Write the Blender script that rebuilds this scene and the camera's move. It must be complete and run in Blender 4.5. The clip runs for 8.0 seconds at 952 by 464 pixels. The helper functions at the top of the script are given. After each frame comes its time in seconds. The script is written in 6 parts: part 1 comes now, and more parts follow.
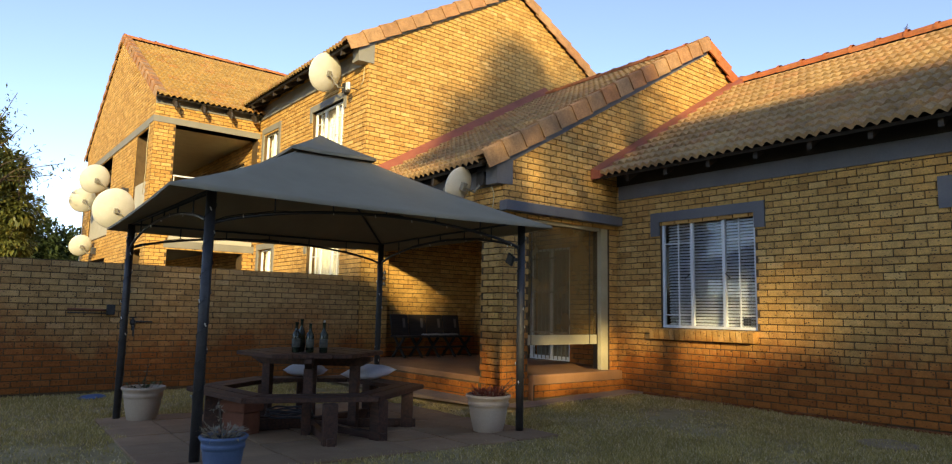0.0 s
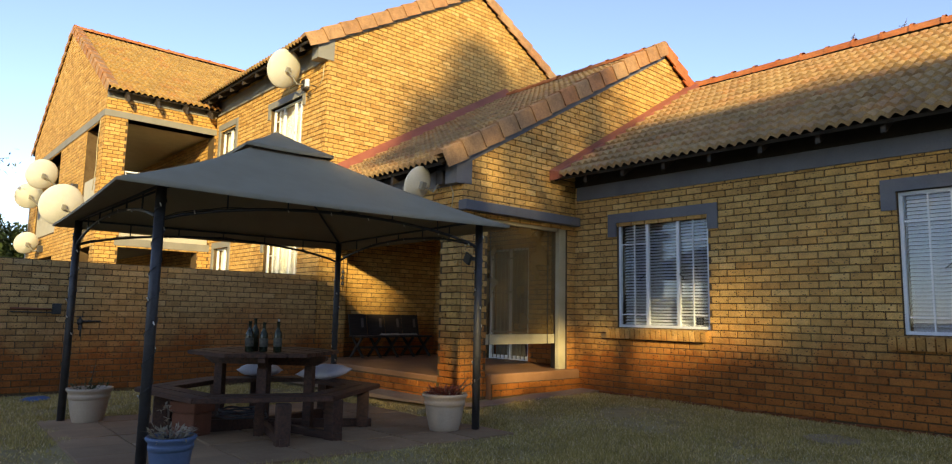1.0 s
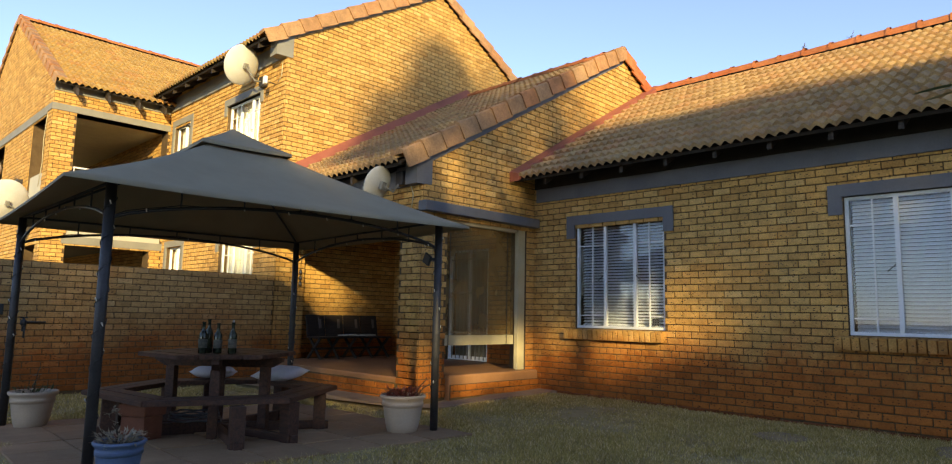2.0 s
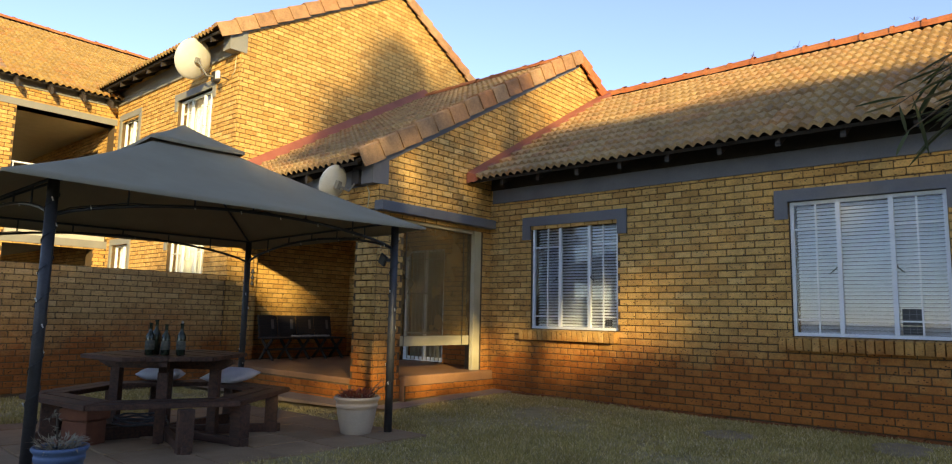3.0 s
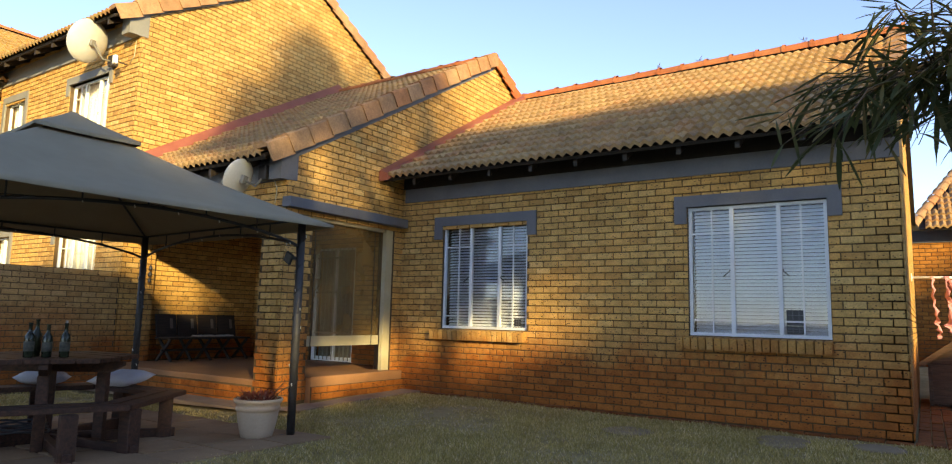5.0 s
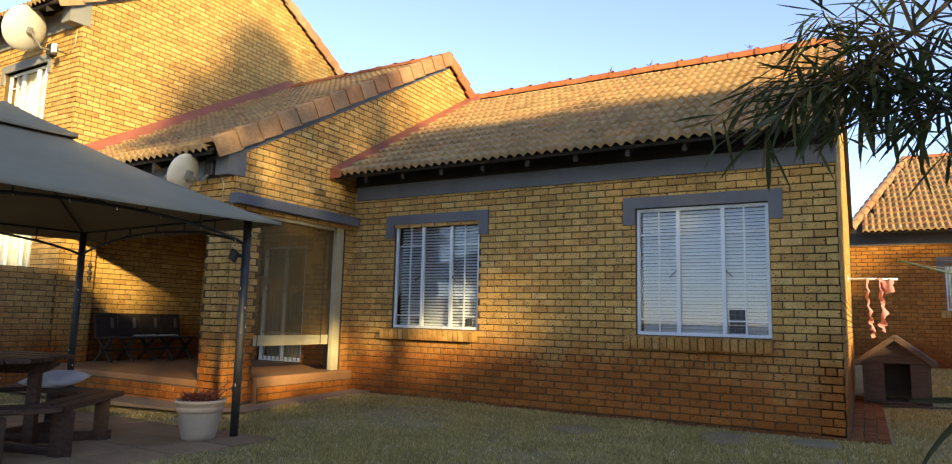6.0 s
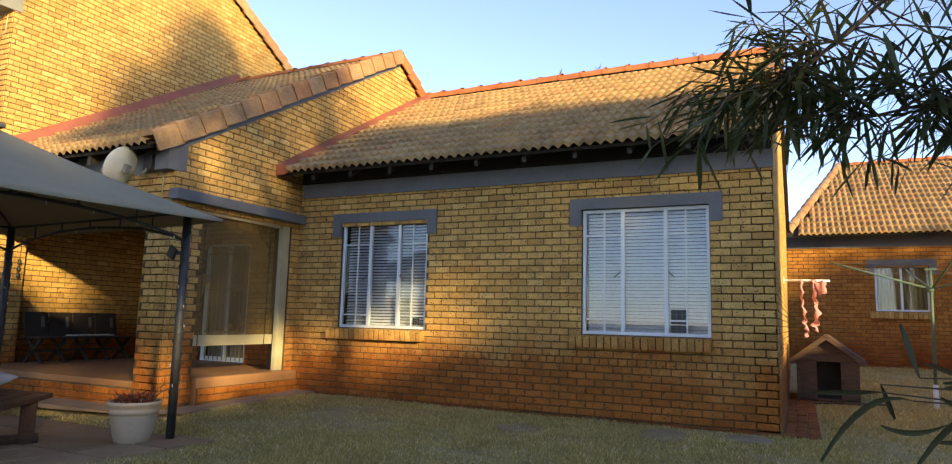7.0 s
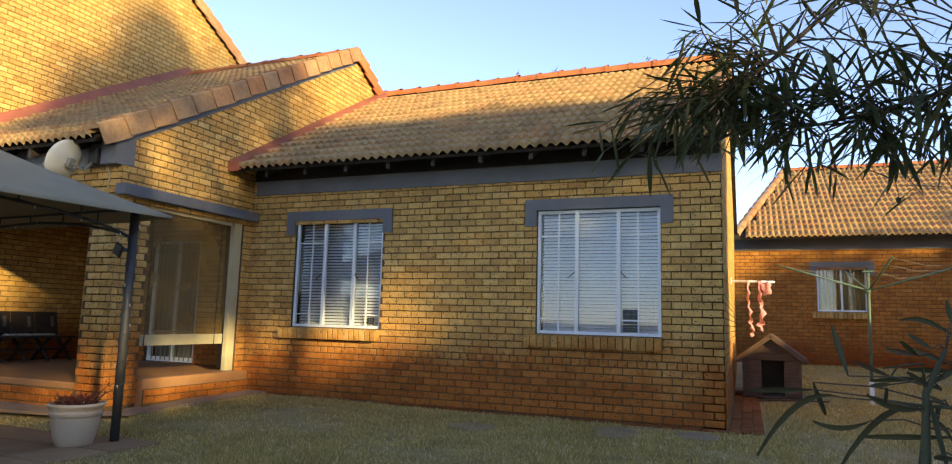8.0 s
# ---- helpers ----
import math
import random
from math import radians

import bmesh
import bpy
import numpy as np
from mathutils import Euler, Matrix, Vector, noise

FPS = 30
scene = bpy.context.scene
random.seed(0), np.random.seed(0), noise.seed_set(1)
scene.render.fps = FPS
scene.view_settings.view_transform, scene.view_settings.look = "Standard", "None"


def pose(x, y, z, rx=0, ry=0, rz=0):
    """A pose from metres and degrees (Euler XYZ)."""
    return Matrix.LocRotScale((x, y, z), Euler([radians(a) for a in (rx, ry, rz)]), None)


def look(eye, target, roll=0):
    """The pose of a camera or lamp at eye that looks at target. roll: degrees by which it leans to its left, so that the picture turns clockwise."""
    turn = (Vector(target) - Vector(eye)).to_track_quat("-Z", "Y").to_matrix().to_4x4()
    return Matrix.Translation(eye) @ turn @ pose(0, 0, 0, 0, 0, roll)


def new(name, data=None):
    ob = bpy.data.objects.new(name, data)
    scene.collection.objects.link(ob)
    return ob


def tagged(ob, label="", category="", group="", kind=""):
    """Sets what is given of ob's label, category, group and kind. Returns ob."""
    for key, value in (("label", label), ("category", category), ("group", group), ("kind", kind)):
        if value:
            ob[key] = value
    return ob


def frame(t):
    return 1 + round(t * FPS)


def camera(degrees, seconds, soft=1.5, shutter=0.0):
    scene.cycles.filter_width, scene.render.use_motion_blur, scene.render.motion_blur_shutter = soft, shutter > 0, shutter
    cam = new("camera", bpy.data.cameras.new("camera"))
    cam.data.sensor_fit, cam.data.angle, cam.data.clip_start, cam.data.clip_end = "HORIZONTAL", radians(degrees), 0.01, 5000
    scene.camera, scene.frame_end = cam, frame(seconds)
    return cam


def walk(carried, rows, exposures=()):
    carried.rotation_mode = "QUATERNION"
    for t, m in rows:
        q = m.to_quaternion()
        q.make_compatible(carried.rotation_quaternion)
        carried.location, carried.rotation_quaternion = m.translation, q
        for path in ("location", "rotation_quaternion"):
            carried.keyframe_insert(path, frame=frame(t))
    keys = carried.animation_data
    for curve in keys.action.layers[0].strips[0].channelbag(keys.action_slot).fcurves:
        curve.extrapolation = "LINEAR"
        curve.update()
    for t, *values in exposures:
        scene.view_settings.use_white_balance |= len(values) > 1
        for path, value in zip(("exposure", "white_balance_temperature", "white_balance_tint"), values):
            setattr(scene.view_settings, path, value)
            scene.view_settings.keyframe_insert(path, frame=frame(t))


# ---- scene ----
cam = camera(70.5, 8.0, soft=1.15)
PATH = [
    (0, (0.073, -0.239, 1.075), (-1.4760, 1.0027, 1.3129), 1.12),
    (0.5, (0.093, -0.217, 1.064), (-1.4230, 1.0647, 1.3043), 1.13),
    (1, (0.103, -0.208, 1.059), (-1.3736, 1.1193, 1.3014), 1.15),
    (1.5, (0.107, -0.206, 1.059), (-1.3300, 1.1636, 1.3039), 1.17),
    (3, (0.110, -0.211, 1.071), (-1.1894, 1.2892, 1.3203), 1.24),
    (3.5, (0.114, -0.208, 1.075), (-1.1335, 1.3347, 1.3255), 1.27),
    (4, (0.122, -0.201, 1.078), (-1.0753, 1.3806, 1.3290), 1.29),
    (4.5, (0.134, -0.190, 1.080), (-1.0163, 1.4263, 1.3318), 1.32),
    (6, (0.187, -0.139, 1.074), (-0.8013, 1.5805, 1.3291), 1.41),
    (6.5, (0.206, -0.124, 1.071), (-0.7214, 1.6295, 1.3287), 1.45),
    (7, (0.221, -0.114, 1.068), (-0.6401, 1.6724, 1.3269), 1.48),
    (7.5, (0.231, -0.114, 1.067), (-0.5696, 1.7001, 1.3276), 1.51),
    (8, (0.231, -0.129, 1.070), (-0.5111, 1.7095, 1.3303), 1.55),
]
walk(cam, [(t, look(eye, target, roll)) for t, eye, target, roll in PATH],
     [(0.0, 1.47, 8350, 22), (4.0, 1.75, 8350, 22), (8.0, 1.92, 8350, 22)])

# ---- world, sun, exposure ----
SUN_FROM = Vector((0.80, -0.56, 0.235)).normalized()
world = bpy.data.worlds.new("world")
scene.world = world
world.use_nodes = True
wn, wl = world.node_tree.nodes, world.node_tree.links
sky = wn.new("ShaderNodeTexSky")
sky.sky_type, sky.sun_disc = "NISHITA", False
sky.sun_elevation = math.asin(SUN_FROM.z)
sky.sun_rotation = math.atan2(SUN_FROM.x, SUN_FROM.y)
sky.air_density, sky.dust_density, sky.ozone_density = 1.0, 0.5, 3.0
sky.altitude = 3200
wl.new(sky.outputs[0], wn["Background"].inputs[0])
wn["Background"].inputs[1].default_value = 0.15
sun = new("sun", bpy.data.lights.new("sun", "SUN"))
sun.data.energy, sun.data.angle, sun.data.color = 2.3, radians(1.5), (1.0, 0.97, 0.55)
sun.matrix_world = look((0, 0, 0), -SUN_FROM)


# ---- materials ----
def nodes_of(name):
    m = bpy.data.materials.new(name)
    m.use_nodes = True
    return m, m.node_tree.nodes, m.node_tree.links, m.node_tree.nodes["Principled BSDF"]


def noise_node(n, l, vec, scale, detail=4.0, rough=0.6):
    t = n.new("ShaderNodeTexNoise")
    t.inputs["Scale"].default_value, t.inputs["Detail"].default_value, t.inputs["Roughness"].default_value = scale, detail, rough
    l.new(vec, t.inputs["Vector"])
    return t.outputs["Fac"]


def ramp(n, l, fac, *stops):
    r = n.new("ShaderNodeValToRGB")
    while len(r.color_ramp.elements) < len(stops):
        r.color_ramp.elements.new(0.5)
    for e, (p, c) in zip(r.color_ramp.elements, stops):
        e.position, e.color = p, (*c, 1) if len(c) == 3 else c
    l.new(fac, r.inputs[0])
    return r.outputs[0]


def grey(v):
    return (v, v, v)


def mix(n, l, fac, a, b, kind="MIX"):
    x = n.new("ShaderNodeMix")
    x.data_type, x.blend_type = "RGBA", kind
    for sock, v in ((x.inputs[0], fac), (x.inputs[6], a), (x.inputs[7], b)):
        if isinstance(v, (int, float)):
            sock.default_value = v
        elif isinstance(v, tuple):
            sock.default_value = (*v, 1)
        else:
            l.new(v, sock)
    return x.outputs[2]


def calc(n, l, op, a, b=0.0, c=None):
    x = n.new("ShaderNodeMath")
    x.operation = op
    x.use_clamp = op in ("MULTIPLY_ADD",) and c is not None
    for sock, v in zip(x.inputs, (a, b, c)):
        if v is None:
            continue
        if isinstance(v, (int, float)):
            sock.default_value = v
        else:
            l.new(v, sock)
    return x.outputs[0]


def bump(n, l, bs, height, strength, dist=0.01):
    b = n.new("ShaderNodeBump")
    b.inputs["Strength"].default_value, b.inputs["Distance"].default_value = strength, dist
    l.new(height, b.inputs["Height"])
    l.new(b.outputs[0], bs.inputs["Normal"])


def position(n, stretch=None, l=None, local=False):
    if local:
        out = n.new("ShaderNodeTexCoord").outputs["Object"]
    else:
        out = n.new("ShaderNodeNewGeometry").outputs["Position"]
    if stretch:
        m = n.new("ShaderNodeMapping")
        m.inputs["Scale"].default_value = stretch
        l.new(out, m.inputs["Vector"])
        out = m.outputs[0]
    return out


def surface(name, low, high, scale=6.0, rough=0.7, metal=0.0, relief=0.2, stretch=None, local=False, grain=60.0, spec=0.5, per_piece=0.0):
    """A surface that varies between two colours at a broad and a fine scale."""
    m, n, l, bs = nodes_of(name)
    p = position(n, stretch, l, local)
    broad, fine = noise_node(n, l, p, scale), noise_node(n, l, p, grain, 3.0)
    fac = calc(n, l, "ADD", calc(n, l, "MULTIPLY", broad, 0.65), calc(n, l, "MULTIPLY", fine, 0.35))
    col = ramp(n, l, fac, (0.33, low), (0.67, high))
    if per_piece:
        r = n.new("ShaderNodeObjectInfo").outputs["Random"]
        col = mix(n, l, 1.0, col, ramp(n, l, r, (0.0, grey(1 - per_piece)), (1.0, grey(1 + per_piece))), "MULTIPLY")
    l.new(col, bs.inputs["Base Color"])
    l.new(calc(n, l, "ADD", calc(n, l, "MULTIPLY", fine, 0.2), rough - 0.1), bs.inputs["Roughness"])
    bs.inputs["Metallic"].default_value = metal
    bs.inputs["Specular IOR Level"].default_value = spec
    if relief:
        bump(n, l, bs, calc(n, l, "ADD", broad, fine), relief, 0.004)
    return m


def piece_random(n, island):
    if island:
        return n.new("ShaderNodeNewGeometry").outputs["Random Per Island"]
    return n.new("ShaderNodeObjectInfo").outputs["Random"]


def brick_material(name, island, tone=(1.0, 1.0, 1.0), soil=0.92):
    """Straw-yellow face brick with dark pits and a stain of red soil splashed on its lowest courses."""
    m, n, l, bs = nodes_of(name)
    p = position(n)
    r = piece_random(n, island)
    t = lambda c: tuple(a * b for a, b in zip(c, tone))
    col = ramp(n, l, r, (0.0, t((0.52, 0.268, 0.080))), (0.3, t((0.63, 0.338, 0.104))), (0.62, t((0.70, 0.395, 0.128))), (0.85, t((0.66, 0.362, 0.112))), (1.0, t((0.76, 0.46, 0.170))))
    cloud = noise_node(n, l, p, 9.0, 4.0)
    col = mix(n, l, 0.55, col, ramp(n, l, cloud, (0.3, grey(0.62)), (0.7, grey(1.2))), "MULTIPLY")
    col = mix(n, l, 0.5, col, ramp(n, l, noise_node(n, l, p, 55.0, 5.0, 0.7), (0.35, grey(0.55)), (0.62, grey(1.18))), "MULTIPLY")
    pits = n.new("ShaderNodeTexVoronoi")
    pits.inputs["Scale"].default_value = 21.0
    mp = n.new("ShaderNodeMapping")
    mp.inputs["Scale"].default_value = (1.0, 1.0, 1.7)
    l.new(p, mp.inputs[0])
    l.new(mp.outputs[0], pits.inputs["Vector"])
    sparse = calc(n, l, "LESS_THAN", noise_node(n, l, p, 17.0, 2.0), 0.52)
    deep = calc(n, l, "MULTIPLY", calc(n, l, "LESS_THAN", calc(n, l, "ADD", pits.outputs["Distance"], calc(n, l, "MULTIPLY", noise_node(n, l, p, 90.0, 2.0), 0.2)), 0.33), sparse)
    col = mix(n, l, calc(n, l, "MULTIPLY", deep, 0.8), col, (0.055, 0.04, 0.028))
    z = n.new("ShaderNodeSeparateXYZ")
    l.new(p, z.inputs[0])
    splash = calc(n, l, "ADD", calc(n, l, "ADD", z.outputs[2], calc(n, l, "MULTIPLY", noise_node(n, l, p, 1.1, 5.0, 0.7), -1.7)), calc(n, l, "MULTIPLY", r, -0.12))
    soil_fac = ramp(n, l, calc(n, l, "ADD", splash, 0.46), (0.0, grey(soil)), (0.3, grey(soil * 0.5)), (0.65, grey(0.0)))
    col = mix(n, l, soil_fac, col, (0.60, 0.285, 0.13), "MULTIPLY")
    l.new(col, bs.inputs["Base Color"])
    bs.inputs["Roughness"].default_value = 0.82
    bs.inputs["Specular IOR Level"].default_value = 0.25
    bump(n, l, bs, calc(n, l, "SUBTRACT", noise_node(n, l, p, 70.0, 4.0), deep), 0.65, 0.006)
    return m


def tile_material(name, low, high, red, lichen=0.35):
    """Concrete roof tile, bleached, with grime in its hollows and grey lichen."""
    m, n, l, bs = nodes_of(name)
    p = position(n)
    r = piece_random(n, False)
    col = ramp(n, l, r, (0.0, low), (0.55, high), (1.0, red))
    col = mix(n, l, 0.6, col, ramp(n, l, noise_node(n, l, p, 7.0, 5.0), (0.3, grey(0.55)), (0.7, grey(1.25))), "MULTIPLY")
    col = mix(n, l, 0.5, col, ramp(n, l, noise_node(n, l, p, 60.0, 5.0, 0.7), (0.35, grey(0.55)), (0.62, grey(1.2))), "MULTIPLY")
    spots = ramp(n, l, noise_node(n, l, p, 32.0, 5.0, 0.7), (0.52, grey(0.0)), (0.68, grey(lichen)))
    col = mix(n, l, spots, col, (0.13, 0.115, 0.09))
    l.new(col, bs.inputs["Base Color"])
    bs.inputs["Roughness"].default_value = 0.85
    bs.inputs["Specular IOR Level"].default_value = 0.3
    bump(n, l, bs, noise_node(n, l, p, 90.0, 4.0), 0.35, 0.004)
    return m


def wood_material(name, low, high, rough=0.65, along=0):
    m, n, l, bs = nodes_of(name)
    st = [22.0, 22.0, 22.0]
    st[along] = 1.6
    p = position(n, tuple(st), l, True)
    g = noise_node(n, l, p, 2.2, 6.0, 0.65)
    wear = noise_node(n, l, position(n), 5.0, 4.0)
    col = ramp(n, l, g, (0.3, low), (0.7, high))
    col = mix(n, l, 0.6, col, ramp(n, l, wear, (0.3, grey(0.6)), (0.7, grey(1.3))), "MULTIPLY")
    l.new(col, bs.inputs["Base Color"])
    bs.inputs["Roughness"].default_value = rough
    bump(n, l, bs, g, 0.4, 0.003)
    return m


def leaf_material(name, low, high, dry=None, rough=0.45):
    m, n, l, bs = nodes_of(name)
    r = n.new("ShaderNodeNewGeometry").outputs["Random Per Island"]
    stops = [(0.0, low), (0.8, high)] + ([(1.0, dry)] if dry else [])
    col = ramp(n, l, r, *stops)
    col = mix(n, l, 0.4, col, ramp(n, l, noise_node(n, l, position(n), 2.0), (0.3, grey(0.6)), (0.7, grey(1.3))), "MULTIPLY")
    l.new(col, bs.inputs["Base Color"])
    bs.inputs["Roughness"].default_value = rough
    bs.inputs["Specular IOR Level"].default_value = 0.1 if rough > 0.6 else 0.4
    out = n["Material Output"]
    tr = n.new("ShaderNodeBsdfTranslucent")
    l.new(col, tr.inputs[0])
    sh = n.new("ShaderNodeMixShader")
    sh.inputs[0].default_value = 0.32
    l.new(bs.outputs[0], sh.inputs[1])
    l.new(tr.outputs[0], sh.inputs[2])
    l.new(sh.outputs[0], out.inputs[0])
    return m


BRICK, BRICK_REST = brick_material("face_brick", False), brick_material("face_brick_joined", True)
ORANGE_BRICK = brick_material("orange_face_brick", False, (0.76, 0.52, 0.34), 0.95), brick_material("orange_face_brick_joined", True, (0.76, 0.52, 0.34), 0.95)
# same face brick, darker and greyer: the garden wall's shade is in its colour
SHADED_BRICK = brick_material("weathered_garden_brick", False, (0.80, 0.82, 0.98)), brick_material("weathered_garden_brick_joined", True, (0.80, 0.82, 0.98))
RED_BRICK = brick_material("paving_brick", False, (0.62, 0.5, 0.5), 0.8)
MORTAR = surface("mortar", (0.085, 0.052, 0.027), (0.15, 0.094, 0.05), 5, 0.95, relief=0.4, grain=120, spec=0.2)
TILE = tile_material("roof_tile", (0.37, 0.208, 0.09), (0.48, 0.295, 0.13), (0.47, 0.238, 0.105))
TILE_FAR = tile_material("roof_tile_ochre", (0.40, 0.23, 0.08), (0.48, 0.29, 0.10), (0.45, 0.22, 0.08), 0.2)
VERGE = tile_material("verge_tile", (0.42, 0.21, 0.10), (0.50, 0.28, 0.14), (0.46, 0.19, 0.08), 0.25)
RIDGE = tile_material("ridge_tile", (0.50, 0.14, 0.05), (0.55, 0.19, 0.07), (0.48, 0.12, 0.04), 0.25)
FLASHING = surface("red_flashing", (0.25, 0.068, 0.042), (0.36, 0.11, 0.07), 4, 0.6, relief=0.2)
GREY_PAINT = surface("grey_paint", (0.115, 0.115, 0.125), (0.165, 0.163, 0.17), 2.5, 0.75, relief=0.15, grain=45)
GREIGE_PAINT = surface("warm_grey_paint", (0.20, 0.19, 0.165), (0.27, 0.25, 0.21), 2.5, 0.75, relief=0.15)
DARK_WOOD = wood_material("dark_rafter_wood", (0.022, 0.015, 0.011), (0.055, 0.036, 0.024))
# roof boards, and the strips that stand in for eave shade
DECK_EAVE_SHADE = surface("roof_underlay", (0.018, 0.014, 0.012), (0.04, 0.03, 0.024), 4, 0.9)
WHITE = surface("white_enamel", (0.70, 0.71, 0.72), (0.82, 0.82, 0.82), 8, 0.4, relief=0.05)
CREAM = surface("cream_paint", (0.42, 0.355, 0.215), (0.52, 0.445, 0.29), 5, 0.5, relief=0.08)
PLASTER = surface("pale_plaster", (0.42, 0.38, 0.31), (0.52, 0.48, 0.40), 3, 0.85)
PORCH_FLOOR = surface("red_cement_floor", (0.27, 0.122, 0.055), (0.38, 0.185, 0.09), 3, 0.5, relief=0.15)
CONCRETE = surface("earth_stained_concrete", (0.26, 0.14, 0.07), (0.42, 0.25, 0.135), 2.2, 0.85, relief=0.4, per_piece=0.18)
STEEL = surface("dark_powder_coated_steel", (0.034, 0.033, 0.036), (0.067, 0.064, 0.067), 9, 0.5, metal=0.35, relief=0.06)
FABRIC = surface("grey_green_canvas", (0.29, 0.232, 0.152), (0.345, 0.28, 0.185), 3, 0.9, relief=0.12, grain=400, spec=0.2)
TABLE_WOOD = wood_material("stained_picnic_wood", (0.03, 0.011, 0.006), (0.115, 0.046, 0.025), 0.7)
BLACK = surface("black_plastic", (0.012, 0.012, 0.013), (0.03, 0.03, 0.032), 12, 0.45, relief=0.04)
DISH_WHITE = surface("dish_off_white", (0.55, 0.53, 0.47), (0.68, 0.66, 0.60), 3, 0.55, relief=0.05)
CURTAIN = surface("pale_curtain", (0.55, 0.52, 0.45), (0.72, 0.69, 0.62), 4, 0.9, stretch=(14, 14, 0.6))
BLIND = surface("white_blind_slat", (0.74, 0.76, 0.80), (0.84, 0.85, 0.88), 6, 0.5, relief=0.05)
# dark colour stands in for the lack of light in unseen rooms
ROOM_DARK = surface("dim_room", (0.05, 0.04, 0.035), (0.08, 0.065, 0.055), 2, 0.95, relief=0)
# golden reflection of the neighbour's panes, put into a sheet's tan colour
AMBER_REFLECTION = surface("tan_curtain", (0.30, 0.20, 0.07), (0.42, 0.29, 0.11), 4, 0.9, stretch=(14, 14, 0.6))
CEILING = surface("boarded_soffit", (0.16, 0.12, 0.08), (0.24, 0.18, 0.12), 3, 0.8)
GROUND = surface("lawn_soil", (0.24, 0.175, 0.08), (0.46, 0.34, 0.18), 3.4, 0.95, relief=0.5, grain=30, spec=0.1)

GLASS, gn, gl, gb = nodes_of("window_glass")
gb.inputs["Base Color"].default_value = (0.95, 0.97, 0.97, 1)
gb.inputs["Roughness"].default_value, gb.inputs["Transmission Weight"].default_value, gb.inputs["IOR"].default_value = 0.02, 1.0, 1.45


# ---- building helpers ----
def link(name, mesh, material, parent=None, label="", smooth=False):
    if material:
        mesh.materials.append(material)
    if smooth:
        mesh.polygons.foreach_set("use_smooth", [True] * len(mesh.polygons))
    ob = new(name, mesh)
    ob.parent = parent
    return tagged(ob, label)


def part(name, bm, material, parent=None, label="", smooth=False):
    bmesh.ops.recalc_face_normals(bm, faces=bm.faces)
    mesh = bpy.data.meshes.new(name)
    bm.to_mesh(mesh)
    bm.free()
    return link(name, mesh, material, parent, label, smooth)


def box(bm, x0, x1, y0, y1, z0, z1, bevel=0.0, m=None):
    at = Matrix.LocRotScale(((x0 + x1) / 2, (y0 + y1) / 2, (z0 + z1) / 2), None, (x1 - x0, y1 - y0, z1 - z0))
    made = bmesh.ops.create_cube(bm, size=1, matrix=(m @ at) if m else at)
    if bevel:
        edges = list({e for v in made["verts"] for e in v.link_edges})
        bmesh.ops.bevel(bm, geom=edges, offset=bevel, segments=2, affect="EDGES", profile=0.6)
    return bm


def one_box(x0, x1, y0, y1, z0, z1, bevel=0.0, m=None):
    return box(bmesh.new(), x0, x1, y0, y1, z0, z1, bevel, m)


def tube(bm, points, radius, sides=10, caps=True):
    """A round bar along points; radius: one number or one a point."""
    pts = [Vector(p) for p in points]
    rings = []
    up = Vector((0.13, 0.21, 1)).normalized()
    for i, p in enumerate(pts):
        way = (pts[min(i + 1, len(pts) - 1)] - pts[max(i - 1, 0)]).normalized()
        a = way.cross(up)
        if a.length < 0.05:
            a = way.cross(Vector((1, 0, 0)))
        a.normalize()
        b = way.cross(a)
        r = radius[i] if isinstance(radius, (list, tuple)) else radius
        rings.append([bm.verts.new(p + r * (math.cos(k * math.tau / sides) * a + math.sin(k * math.tau / sides) * b)) for k in range(sides)])
    for low, high in zip(rings, rings[1:]):
        for k in range(sides):
            bm.faces.new((low[k], low[(k + 1) % sides], high[(k + 1) % sides], high[k]))
    if caps:
        bm.faces.new(rings[0])
        bm.faces.new(rings[-1])
    return bm


def lathe(bm, profile, sides=28, m=None):
    """A turned form from (radius, height) pairs."""
    rings = []
    for r, z in profile:
        ring = []
        for k in range(sides):
            v = Vector((r * math.cos(k * math.tau / sides), r * math.sin(k * math.tau / sides), z))
            ring.append(bm.verts.new(m @ v if m else v))
        rings.append(ring)
    for low, high in zip(rings, rings[1:]):
        for k in range(sides):
            bm.faces.new((low[k], low[(k + 1) % sides], high[(k + 1) % sides], high[k]))
    bm.faces.new(rings[0])
    bm.faces.new(rings[-1])
    return bm


def thing(name, m, label, category, group="", kind=""):
    ob = new(name)
    ob.empty_display_size = 0.1
    ob.matrix_basis = m
    return tagged(ob, label, category, group, kind)


def lift(x, y):
    """Height of the ground: level by the east corner, falling to the west and rising towards the neighbour."""
    k = min(1.0, max(0.0, (-4.5 - x) / 3.6))
    south = min(1.0, max(0.0, (6.4 - y) / 1.4))
    rise = min(1.0, max(0.0, (y - 11.4) / 5.0)) * min(1.0, max(0.0, (x + 1.0) / 1.0))
    return 0.03 * min(1.0, max(0.0, (-3.0 - x) / 3.0)) * (1 - south) - 0.10 * k * south + 0.30 * rise


# Walls stand in upright planes. facing "s": at y = place, looking to -y, run along x; facing "e": at x = place, looking to +x, run along y.
def spot(facing, place, u, out, z):
    return Vector((u, place - out, z)) if facing == "s" else Vector((place + out, u, z))


